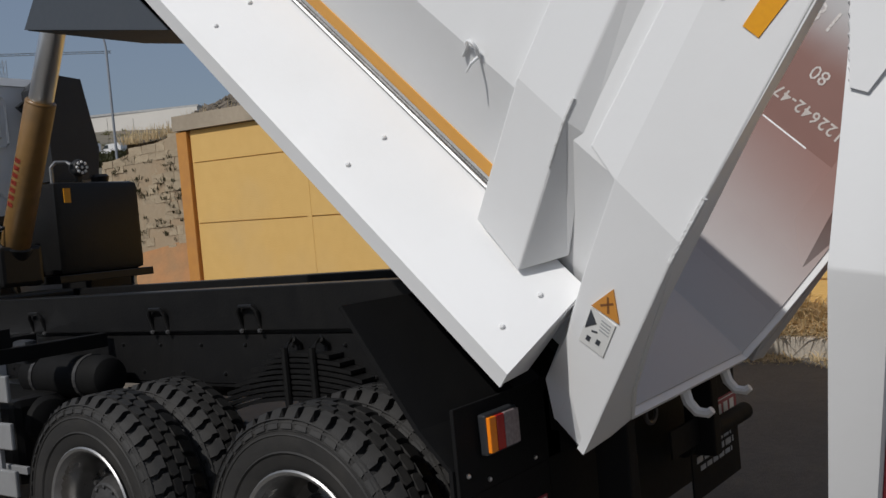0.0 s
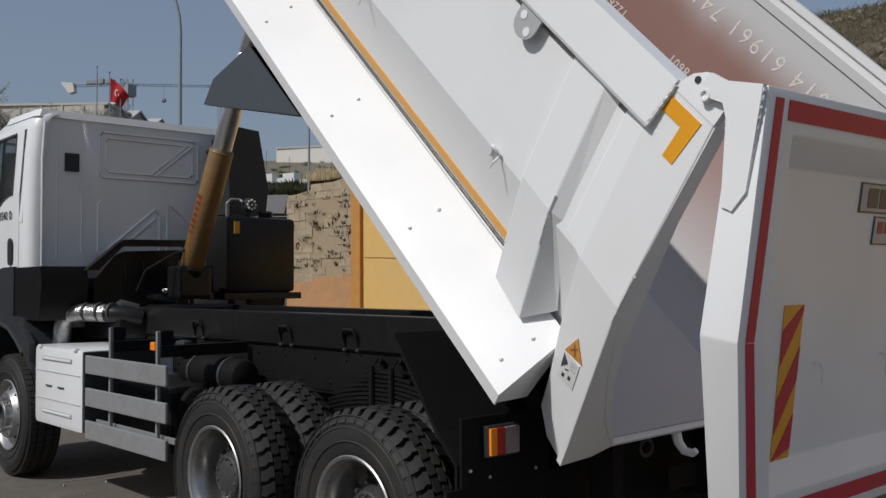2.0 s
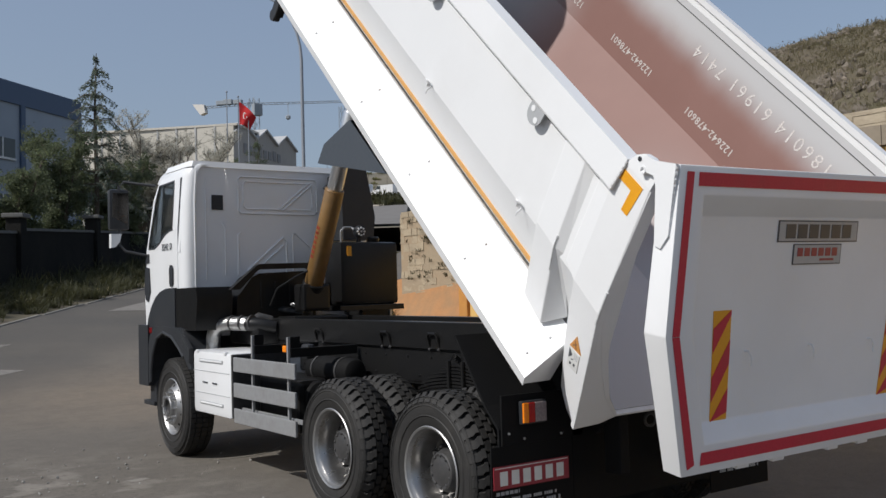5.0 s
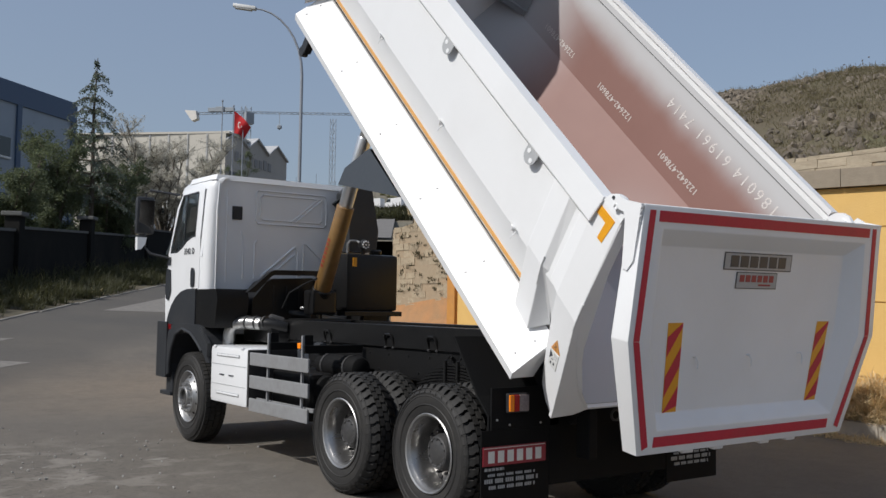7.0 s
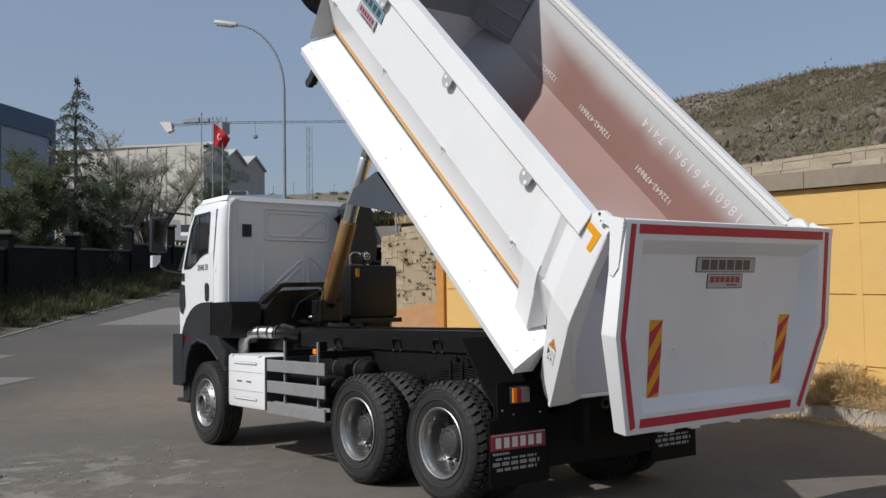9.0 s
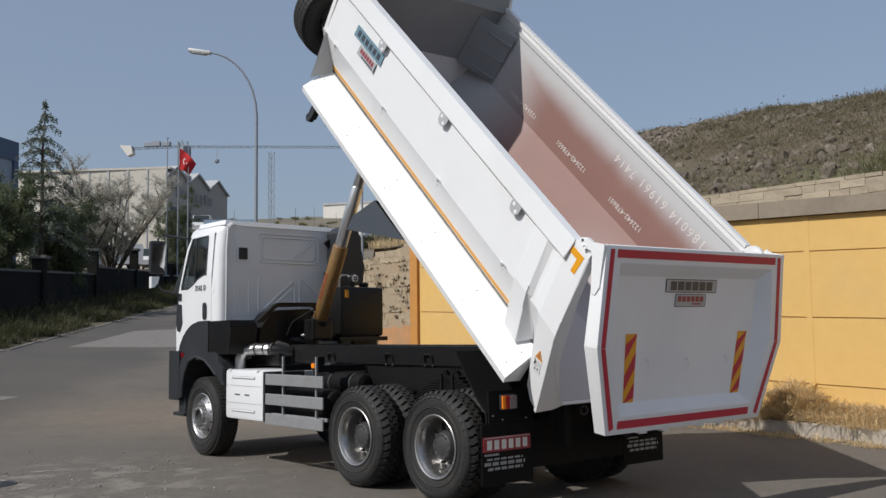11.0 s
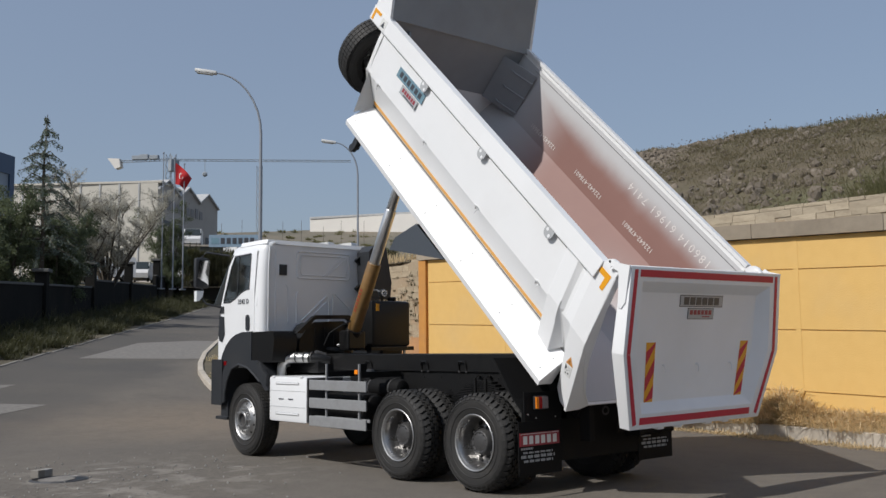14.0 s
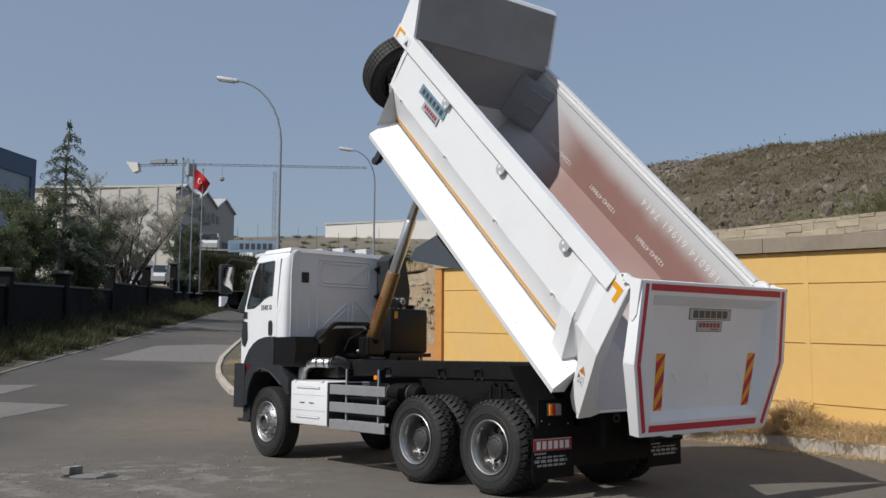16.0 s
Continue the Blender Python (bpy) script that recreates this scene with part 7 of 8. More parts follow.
# -- tail: mudguard panels, flaps, lamps, bumper --
for side in (-1, 1):
    bm = bmesh.new()
    prism(bm, [(-0.335, 1.455), (-0.63, 1.03), (-0.752, 0.90), (-0.752, 0.78), (-0.737, 0.78), (-0.737, 0.895), (-0.615, 1.02), (-0.32, 1.445)], along_x, side * 0.56, side * 1.235)
    part("rear_mudguard", bm, MATTE, truck, "black folded mudguard panel behind the wheels")
    bm = bmesh.new()
    prism(bm, [(-0.335, 1.455), (-0.63, 1.03), (-0.752, 0.90), (-0.82, 0.90), (-0.82, 1.02), (-0.55, 1.28)], along_x, side * 0.47, side * 0.62)
    part("mudguard_stay", bm, MATTE, truck)
    part("tail_panel", boxed((min(side * 0.56, side * 1.22), -0.765, 0.80), (max(side * 0.56, side * 1.22), -0.75, 1.10), 0.003), MATTE, truck, "black tail panel")
    flap = part("mud_flap", boxed((min(side * 0.66, side * 1.31), -0.766, 0.25), (max(side * 0.66, side * 1.31), -0.756, 0.80), 0.002), MATTE, truck, "black rubber mud flap with a red maker's board")
    lo, hi = min(side * 0.70, side * 1.298), max(side * 0.70, side * 1.298)
    part("flap_board", boxed((lo, -0.773, 0.548), (hi, -0.767, 0.683)), PLATE_RED, flap, "crimson board with white bars")
    part("flap_board_edge", boxed((lo + 0.01, -0.7745, 0.670), (hi - 0.01, -0.773, 0.675)), OFFWHITE, flap)
    for k in range(6):
        w = (hi - lo - 0.06) / 6
        a = lo + 0.03 + k * w
        part("board_bar", boxed((a + 0.016, -0.776, 0.568), (a + w - 0.016, -0.773, 0.652)), OFFWHITE, flap)
    for z, h, a, c in ((0.512, 0.020, 0.02, 0.20), (0.472, 0.018, 0.05, 0.50), (0.425, 0.030, 0.02, 0.53), (0.382, 0.024, 0.06, 0.50)):
        n = 26
        for k in range(n):
            x0 = lo + a + (c - a) * k / n
            if k % 5 != 4:
                part("flap_bar", boxed((x0, -0.769, z), (x0 + (c - a) / n * 0.68, -0.766, z + h)), PLATE_GREY, flap)
    lamp = part("tail_lamp", boxed((min(side * 0.895, side * 1.09), -0.80, 0.918), (max(side * 0.895, side * 1.09), -0.765, 1.058), 0.008), PLASTIC, truck, "rear lamp cluster with amber, red and clear lenses")
    for a, c, mat, nm in ((1.086, 1.045, AMBER, "amber_lens"), (1.042, 0.995, LAMP_RED, "red_lens"), (0.992, 0.903, CLEAR_LENS, "clear_lens")):
        part(nm, boxed((min(side * a, side * c), -0.813, 0.928), (max(side * a, side * c), -0.798, 1.048), 0.004), mat, lamp)
    for x, z in ((1.17, 0.87), (1.05, 0.83), (0.75, 0.83)):
        bm = bmesh.new()
        bmesh.ops.create_icosphere(bm, subdivisions=1, radius=0.010, matrix=pose(side * x, -0.768, z))
        part("bolt", bm, ZINC, truck)
bm = bmesh.new()
tube(bm, [(0.35, -0.86, 0.60), (1.17, -0.86, 0.60)], 0.045, 16)
part("rear_bumper_tube", bm, MATTE, truck, "black tubular under-run bumper", smooth=True)
for side in (-1, 1):
    part("bumper_arm", boxed((side * 0.43 - 0.04, -1.0, 0.56), (side * 0.43 + 0.04, -0.86, 1.0), 0.01), MATTE, truck)
bm = bmesh.new()
tube(bm, [(-0.14 + 0.05 * math.cos(a), -0.95, 0.87 + 0.04 * math.sin(a)) for a in (2 * math.pi * k / 16 for k in range(17))], 0.010, 6, caps=False)
part("tow_coupling", bm, HUB, truck)
part("rear_cross_panel", boxed((-0.655, -0.765, 0.36), (0.655, -0.75, 1.06), 0.006), MATTE, truck, "black rear cross panel between the mud flaps")
part("number_board", boxed((0.08, -0.93, 0.62), (0.62, -0.92, 0.74), 0.003), MATTE, truck)

# -- left flank: battery box, side guard, air tanks --
bm = boxed((-1.205, 3.27, 0.53), (-0.22, 4.25, 1.165), 0.05)
battery = part("battery_box", bm, CAB_WHITE, truck, "white ribbed plastic battery box", smooth=True, m=pose(0, 0.10, 0.025))
for y0, y1, z in ((3.45, 4.05, 1.05), (3.45, 4.05, 0.63)):
    part("pressed_slot", boxed((-1.212, y0, z), (-1.203, y1, z + 0.035), 0.006), PLATE_GREY, battery)
    part("pressed_rib", boxed((-1.216, y0 + 0.02, z + 0.008), (-1.204, y1 - 0.02, z + 0.028), 0.005), CAB_WHITE, battery)
for z in (0.74, 0.96):
    part("lid_joint", boxed((-1.208, 3.30, z), (-1.203, 4.22, z + 0.006)), PLATE_GREY, battery)
for y in (3.6, 3.85):
    part("latch", boxed((-1.214, y, 0.845), (-1.204, y + 0.12, 0.858), 0.002), PLATE_DARK, battery)
part("end_strap", boxed((-1.20, 3.235, 0.55), (-0.62, 3.268, 1.15), 0.008), HUB, battery, "dark strap round the end of the box")
part("top_seam", boxed((-1.14, 3.262, 1.13), (-0.24, 3.272, 1.138)), PLATE_GREY, battery)
for y in (3.40, 4.12):
    part("hinge_knuckle", boxed((-1.212, y - 0.03, 1.145), (-1.18, y + 0.03, 1.17), 0.008), CAB_WHITE, battery)


def side_guard(side):
    guard = None
    for k, z in enumerate((0.985, 0.745, 0.505)):
        y0 = 3.22
        bm = boxed((side * 1.195 - 0.012, 1.93, z), (side * 1.195 + 0.012, y0, z + 0.135), 0.008)
        if guard is None:
            guard = part("side_guard", bm, ALU, truck, "grey aluminium three-bar side guard", m=pose(0, 0.08, 0.035))
        else:
            part("guard_bar", bm, ALU, guard)
    for y in (2.12, 2.86):
        part("guard_upright", boxed((side * 1.165 - 0.012, y - 0.014, 0.50), (side * 1.165 + 0.012, y + 0.012, 1.335), 0.003), ALU, guard)
        part("guard_arm", boxed((min(side * 0.5, side * 1.16), y - 0.03, 1.16), (max(side * 0.5, side * 1.16), y + 0.03, 1.24), 0.006), BLACK, guard)
        part("upright_bracket", boxed((side * 1.10 - 0.045, y - 0.006, 1.17), (side * 1.10 + 0.045, y + 0.012, 1.34), 0.004), BLACK, guard)
    part("marker_lamp", boxed((side * 1.14 - 0.035, 2.15, 1.205), (side * 1.14 + 0.035, 2.22, 1.262), 0.008), AMBER, guard, "amber side marker lamp")
    part("guard_shadow_brace", boxed((side * 1.12 - 0.01, 1.95, 0.60), (side * 1.12 + 0.01, 3.2, 0.64), 0.004), ALU, guard)


both(side_guard)
for y0, y1, x, z, r in ((1.95, 2.75, -0.64, 1.05, 0.12), (2.3, 3.15, -0.80, 0.82, 0.15), (2.2, 3.2, 0.85, 0.85, 0.22)):
    bm = bmesh.new()
    tube(bm, [(x, y0, z), (x, y0 + 0.02, z), (x, y0 + 0.06, z), (x, y1 - 0.06, z), (x, y1 - 0.02, z), (x, y1, z)], [r * 0.55, r * 0.86, r, r, r * 0.86, r * 0.55], 20)
    tank = part("air_tank", bm, MATTE, truck, "black cylindrical air tank", smooth=True)
    for y in (y0 + 0.18, y1 - 0.18):
        bm = bmesh.new()
        tube(bm, [(x, y - 0.015, z), (x, y + 0.015, z)], r + 0.006, 20)
        part("tank_strap", bm, HUB, tank)
part("ribbed_cap", boxed((-0.98, 2.2, 1.17), (-0.9, 2.34, 1.3), 0.03), PLASTIC, truck)
part("silencer_box", boxed((-1.0, 2.35, 0.5), (-0.55, 3.2, 0.98), 0.05), BLACK, truck)
bm = bmesh.new()
tube(bm, [(-0.95, 4.42, 1.15), (-0.95, 4.42, 1.30), (-0.94, 4.40, 1.37), (-0.91, 4.34, 1.425), (-0.85, 4.24, 1.445), (-0.72, 4.02, 1.44)], [0.074, 0.076, 0.078, 0.077, 0.075, 0.075], 16)
part("wrapped_exhaust", bm, FOIL, truck, "exhaust elbow wrapped in wrinkled foil", smooth=True)
for k, (y, x) in enumerate(((4.20, -0.83), (4.09, -0.765), (3.99, -0.705))):
    bm = bmesh.new()
    tube(bm, [(x, y, 1.45), (x + 0.008, y - 0.018, 1.45)], 0.081, 16)
    part("clamp_band", bm, HUB, truck)
bm = bmesh.new()
tube(bm, [(-0.73, 4.03, 1.44), (-0.64, 3.90, 1.43), (-0.50, 3.84, 1.40)], [0.075, 0.07, 0.06], 14)
part("exhaust_can", bm, BLACK, truck, smooth=True)

# -- between cab and body: tilting arm, hoist cylinder, oil tank, intake --
bm = bmesh.new()
prism(bm, [(-0.84, 1.80), (-0.54, 2.05), (-0.49, 2.07), (0.10, 2.078), (0.17, 2.03), (0.20, 1.90), (0.14, 1.89), (0.11, 2.0), (0.07, 2.02), (-0.50, 2.01), (-0.53, 1.995), (-0.73, 1.80)], along_y, 4.20, 4.28)
bevel_all(bm, 0.012)
part("cab_lock_frame", bm, BLACK, truck, "black bent frame behind the cab")
bm = bmesh.new()
prism(bm, [(-0.74, 1.44), (-0.72, 1.72), (-0.55, 1.93), (-0.46, 1.97), (0.06, 1.99), (0.16, 1.93), (0.22, 1.44)], along_y, 4.30, 4.66)
bevel_all(bm, 0.05, 3)
part("engine_cover", bm, BLACK, truck, "glossy black engine cover behind the cab", smooth=True)
for k in range(3):
    part("cover_rib", boxed((-0.46 + 0.17 * k, 4.288, 1.60), (-0.43 + 0.17 * k, 4.31, 1.88), 0.008), BLACK, truck)
part("engine_tunnel", boxed((-0.70, 3.85, 1.22), (0.7, 4.6, 1.43), 0.05), BLACK, truck, smooth=True)
bm = bmesh.new()
tube(bm, [(-0.9, 4.62, 1.58), (-0.4, 4.45, 1.60), (0.0, 4.2, 1.52)], 0.05, 10)
part("hose", bm, BLACK, truck, smooth=True)
LOOK = math.degrees(math.atan2(-12.0, -8.0))
bm = bmesh.new()
lathe(bm, [(0.085, -0.02), (0.095, 0.0), (0.085, 0.02), (0.068, 0.02), (0.066, -0.02)], 24, True)
valve = part("valve_wheel", bm, HUB, truck, "dark round valve with bright fittings", smooth=True, m=pose(-0.40, 4.46, 1.535, 0, 0, LOOK))
for dy, dz, r in ((0.0, 0.0, 0.03), (0.03, 0.028, 0.016), (-0.034, -0.012, 0.02), (0.02, -0.035, 0.014)):
    bm = bmesh.new()
    lathe(bm, [(0.001, 0.035), (r * 0.7, 0.035), (r, 0.02), (r, -0.03), (0.001, -0.03)], 12)
    part("valve_fitting", bm, ZINC, valve, smooth=True, m=pose(0.0, dy, dz))
for x, y, z, a in ((0.18, 4.02, 1.58, 20), (0.10, 3.98, 1.66, -35), (-0.02, 3.98, 1.54, 60), (-0.16, 4.10, 1.62, 10)):
    bm = bmesh.new()
    tube(bm, [(-0.05, 0, 0), (-0.02, 0, 0), (-0.018, 0, 0), (0.018, 0, 0), (0.02, 0, 0), (0.055, 0, 0.01)], [0.012, 0.012, 0.02, 0.02, 0.012, 0.010], 8)
    part("hose_fitting", bm, STEEL, truck, "bright hydraulic hose fitting", smooth=True, m=pose(x, y, z, 0, a, 30))
bm = bmesh.new()
tube(bm, [(-0.46, 4.05, 1.62), (-0.40, 4.0, 1.80), (-0.22, 3.92, 1.92), (-0.05, 3.86, 2.0), (0.02, 3.84, 1.98)], 0.011, 6)
part("hydraulic_hose", bm, BLACK, truck, smooth=True)
bm = bmesh.new()
tube(bm, [(-0.72, 4.05, 1.42), (-0.60, 4.02, 1.50), (-0.48, 4.0, 1.46)], 0.055, 12)
part("hose_reel", bm, HUB, truck, smooth=True)
part("hoist_cradle", boxed((-0.32, 3.76, 1.38), (0.32, 4.18, 1.50), 0.02), BLACK, truck)
part("hoist_mount", boxed((-0.16, 3.86, 1.55), (0.16, 4.10, 1.84), 0.03), BLACK, truck)
FOOT, HEAD = Vector((0.0, 3.985, 1.75)), Vector((0.0, 2.63, 4.30))
AX = (HEAD - FOOT).normalized()


def stage(name, a, c, r, mat, parent, label=""):
    bm = bmesh.new()
    tube(bm, [FOOT + AX * a, FOOT + AX * (a + 0.01), FOOT + AX * (c - 0.01), FOOT + AX * c], [r * 0.93, r, r, r * 0.93], 24)
    return part(name, bm, mat, parent, label, smooth=True)


hoist = stage("hoist_cylinder", 0.08, 1.19, 0.102, OCHRE, truck, "telescopic hoist cylinder, ochre barrel and chrome rods")
stage("barrel_collar", 1.175, 1.20, 0.1035, OCHRE, hoist)
stage("barrel_foot", -0.02, 0.12, 0.12, BLACK, hoist)
stage("chrome_stage", 1.20, 2.05, 0.082, CHROME, hoist)
stage("chrome_stage", 2.04, 2.95, 0.068, CHROME, hoist)
side_dir = AX.cross(Vector((1, 0, 0))).normalized()
for k in range(7):
    p = FOOT + AX * (0.42 + k * 0.055)
    bm = bmesh.new()
    ring = []
    for a in (-0.35, -0.15, 0.05, 0.25):
        d = Vector((-math.cos(a), 0, 0)) + side_dir * math.sin(a)
        ring.append((p + d * 0.1035, p + AX * 0.032 + d * 0.1035))
    vs = [[bm.verts.new(q) for q in pair] for pair in ring]
    for a, c in zip(vs, vs[1:]):
        bm.faces.new((a[0], c[0], c[1], a[1]))
    bmesh.ops.solidify(bm, geom=bm.faces[:], thickness=0.001)
    part("barrel_print", bm, STICKER_RED, hoist)
# oil tank
oil = part("oil_tank", boxed((0.34, 3.72, 1.585), (1.09, 4.12, 2.29), 0.05), BLACK, truck, "black hydraulic oil tank with a filler cap", smooth=True, m=pose(0, 0.22, 0.01))
part("tank_shelf", boxed((0.30, 3.68, 1.525), (1.13, 4.14, 1.585), 0.006), BLACK, oil)
bm = bmesh.new()
tube(bm, [(0.88, 3.92, 2.28), (0.88, 3.92, 2.34), (0.88, 3.92, 2.36)], [0.06, 0.075, 0.06], 16)
part("filler_cap", bm, BLACK, oil, smooth=True)
part("tank_label", boxed((0.42, 3.712, 2.13), (0.475, 3.719, 2.24)), ORANGE_TAPE, oil, "small yellow label")
part("shelf_leg", boxed((0.95, 3.70, 1.36), (0.98, 3.74, 1.53), 0.004), STEEL, oil)
bm = bmesh.new()
tube(bm, [(0.48, 3.95, 2.29), (0.48, 3.95, 2.42), (0.52, 3.95, 2.46), (0.60, 3.93, 2.46), (0.62, 3.9, 2.44)], 0.015, 8)
part("breather_pipe", bm, STEEL, oil, smooth=True)
bm = bmesh.new()
lathe(bm, [(0.001, 0.05), (0.06, 0.045), (0.07, 0.0), (0.05, -0.06), (0.001, -0.06)], 18)
work = part("work_lamp", bm, PLASTIC, truck, "round work lamp with a ring of LEDs", smooth=True, m=pose(0.70, 4.14, 2.425, 0, 0, -90))
for k in range(9):
    a = 2 * math.pi * k / 8
    r = 0.042 if k < 8 else 0
    bm = bmesh.new()
    lathe(bm, [(0.001, 0.056), (0.011, 0.054), (0.013, 0.045)], 8)
    part("led", bm, LED, work, m=pose(0, r * math.cos(a), r * math.sin(a)))
part("lamp_stem", boxed((0.68, 4.14, 2.29), (0.72, 4.18, 2.38), 0.004), BLACK, truck)
# air intake stack behind the cab
bm = bmesh.new()
prism(bm, [(0.62, 2.35), (1.02, 2.35), (1.05, 2.62), (0.94, 3.18), (0.70, 3.20), (0.60, 3.1)], along_y, 4.36, 4.68)
bevel_all(bm, 0.03)
part("air_intake", bm, PLASTIC, truck, "dark plastic air intake stack behind the cab", smooth=True)
for z in (2.5, 2.95):
    bm = bmesh.new()
    prism(bm, [(0.52, z + 0.02), (0.62, z + 0.10), (0.62, z - 0.06)], along_y, 4.60, 4.66)
    part("intake_bracket", bm, BLACK, truck)

# -- cab --
bm = bmesh.new()
# rings up the cab: (z, front y at the middle, front y at the corner, side x)
levels = [(1.30, 6.32, 5.92, 1.15), (1.80, 6.33, 5.90, 1.165), (2.25, 6.28, 5.80, 1.165), (2.75, 6.05, 5.66, 1.145), (3.00, 5.92, 5.55, 1.12), (3.07, 5.87, 5.51, 1.105), (3.115, 5.80, 5.46, 1.07), (3.135, 5.66, 5.38, 1.02)]
rings = []
for z, fm, fc, sx in levels:
    rear = 4.56
    half = [(0, fm), (sx * 0.6, fm - 0.03), (sx * 0.93, fc + 0.08), (sx, fc - 0.08), (sx, 4.66), (sx - 0.012, 4.60), (sx - 0.04, rear - 0.005), (sx - 0.075, rear - 0.025), (sx - 0.125, rear - 0.03), (sx - 0.128, rear), (0, rear)]
    ring = [(x, y) for x, y in half] + [(-x, y) for x, y in half[-2:0:-1]]
    rings.append([bm.verts.new((x, y, z)) for x, y in ring])
for k, (r, q) in enumerate(zip(rings, rings[1:])):
    n = len(r)
    for i in range(n):
        # the door windows are open through the cab's sides
        if k in (2, 3) and i in (3, n - 4):
            continue
        bm.faces.new((r[i], r[(i + 1) % n], q[(i + 1) % n], q[i]))
bm.faces.new(rings[0])
bm.faces.new(rings[-1])
cab = part("cab", bm, CAB_WHITE, truck, "white day cab with a pressed steel rear wall", smooth=True, m=pose(0, 0.14, -0.03) @ Matrix.Diagonal((1, 1, 1.024, 1)))
bm = bmesh.new()
prism(bm, [(-1.06, 4.545), (1.06, 4.545), (1.09, 4.60), (1.09, 5.3), (0.9, 5.42), (-0.9, 5.42), (-1.09, 5.3), (-1.09, 4.60)], along_z, 3.105, 3.17)
for v in bm.verts:
    if v.co.z > 3.15:
        v.co.x *= 0.97
        v.co.y = 5.0 + (v.co.y - 5.0) * 0.96
bevel_all(bm, 0.02)
part("roof_skin", bm, CAB_WHITE, cab, smooth=True)
bm = bmesh.new()
tube(bm, [(-1.0, 4.568, 3.12), (1.0, 4.568, 3.12)], 0.012, 8)
part("rear_gutter", bm, CAB_WHITE, cab, smooth=True)
for s in (-1, 1):
    bm = bmesh.new()
    tube(bm, [(s * 1.037, 4.535, 1.78), (s * 1.037, 4.532, 2.75), (s * 1.015, 4.535, 3.06)], 0.011, 8)
    part("corner_seam", bm, CAB_WHITE, cab, smooth=True)
# pressings on the rear wall
def swage(pts, r=0.011):
    bm = bmesh.new()
    tube(bm, [(x, 4.556, z) for x, z in pts], r, 6)
    part("pressed_swage", bm, CAB_WHITE, cab, smooth=True)


def loop(x0, x1, z0, z1):
    return [(x0, z0 + 0.03), (x0, z1 - 0.03), (x0 + 0.03, z1), (x1 - 0.03, z1), (x1, z1 - 0.03), (x1, z0 + 0.03), (x1 - 0.03, z0), (x0 + 0.03, z0), (x0, z0 + 0.03)]


swage(loop(-0.52, 0.46, 2.62, 3.02))
swage(loop(-0.46, 0.40, 2.67, 2.97), 0.009)
swage([(0.02, 2.66), (0.40, 2.97)], 0.012)
swage([(-0.04, 2.66), (0.34, 2.97)], 0.010)
swage([(-0.53, 1.95), (-0.53, 2.38), (-0.50, 2.41)])
swage([(-0.44, 1.98), (0.02, 2.36), (0.06, 2.30), (0.06, 1.95)], 0.013)
swage([(-0.36, 1.96), (0.02, 2.27)], 0.012)
swage([(0.14, 1.95), (0.14, 2.40), (0.18, 2.40), (0.48, 2.15)])
swage([(-0.90, 1.90), (-0.90, 3.0)], 0.007)
swage([(-0.68, 1.95), (-0.68, 2.45), (-0.72, 2.52)], 0.009)
part("vent_grille", boxed((-0.835, 4.545, 2.65), (-0.705, 4.562, 2.81), 0.006), PLASTIC, cab, "small black vent grille")
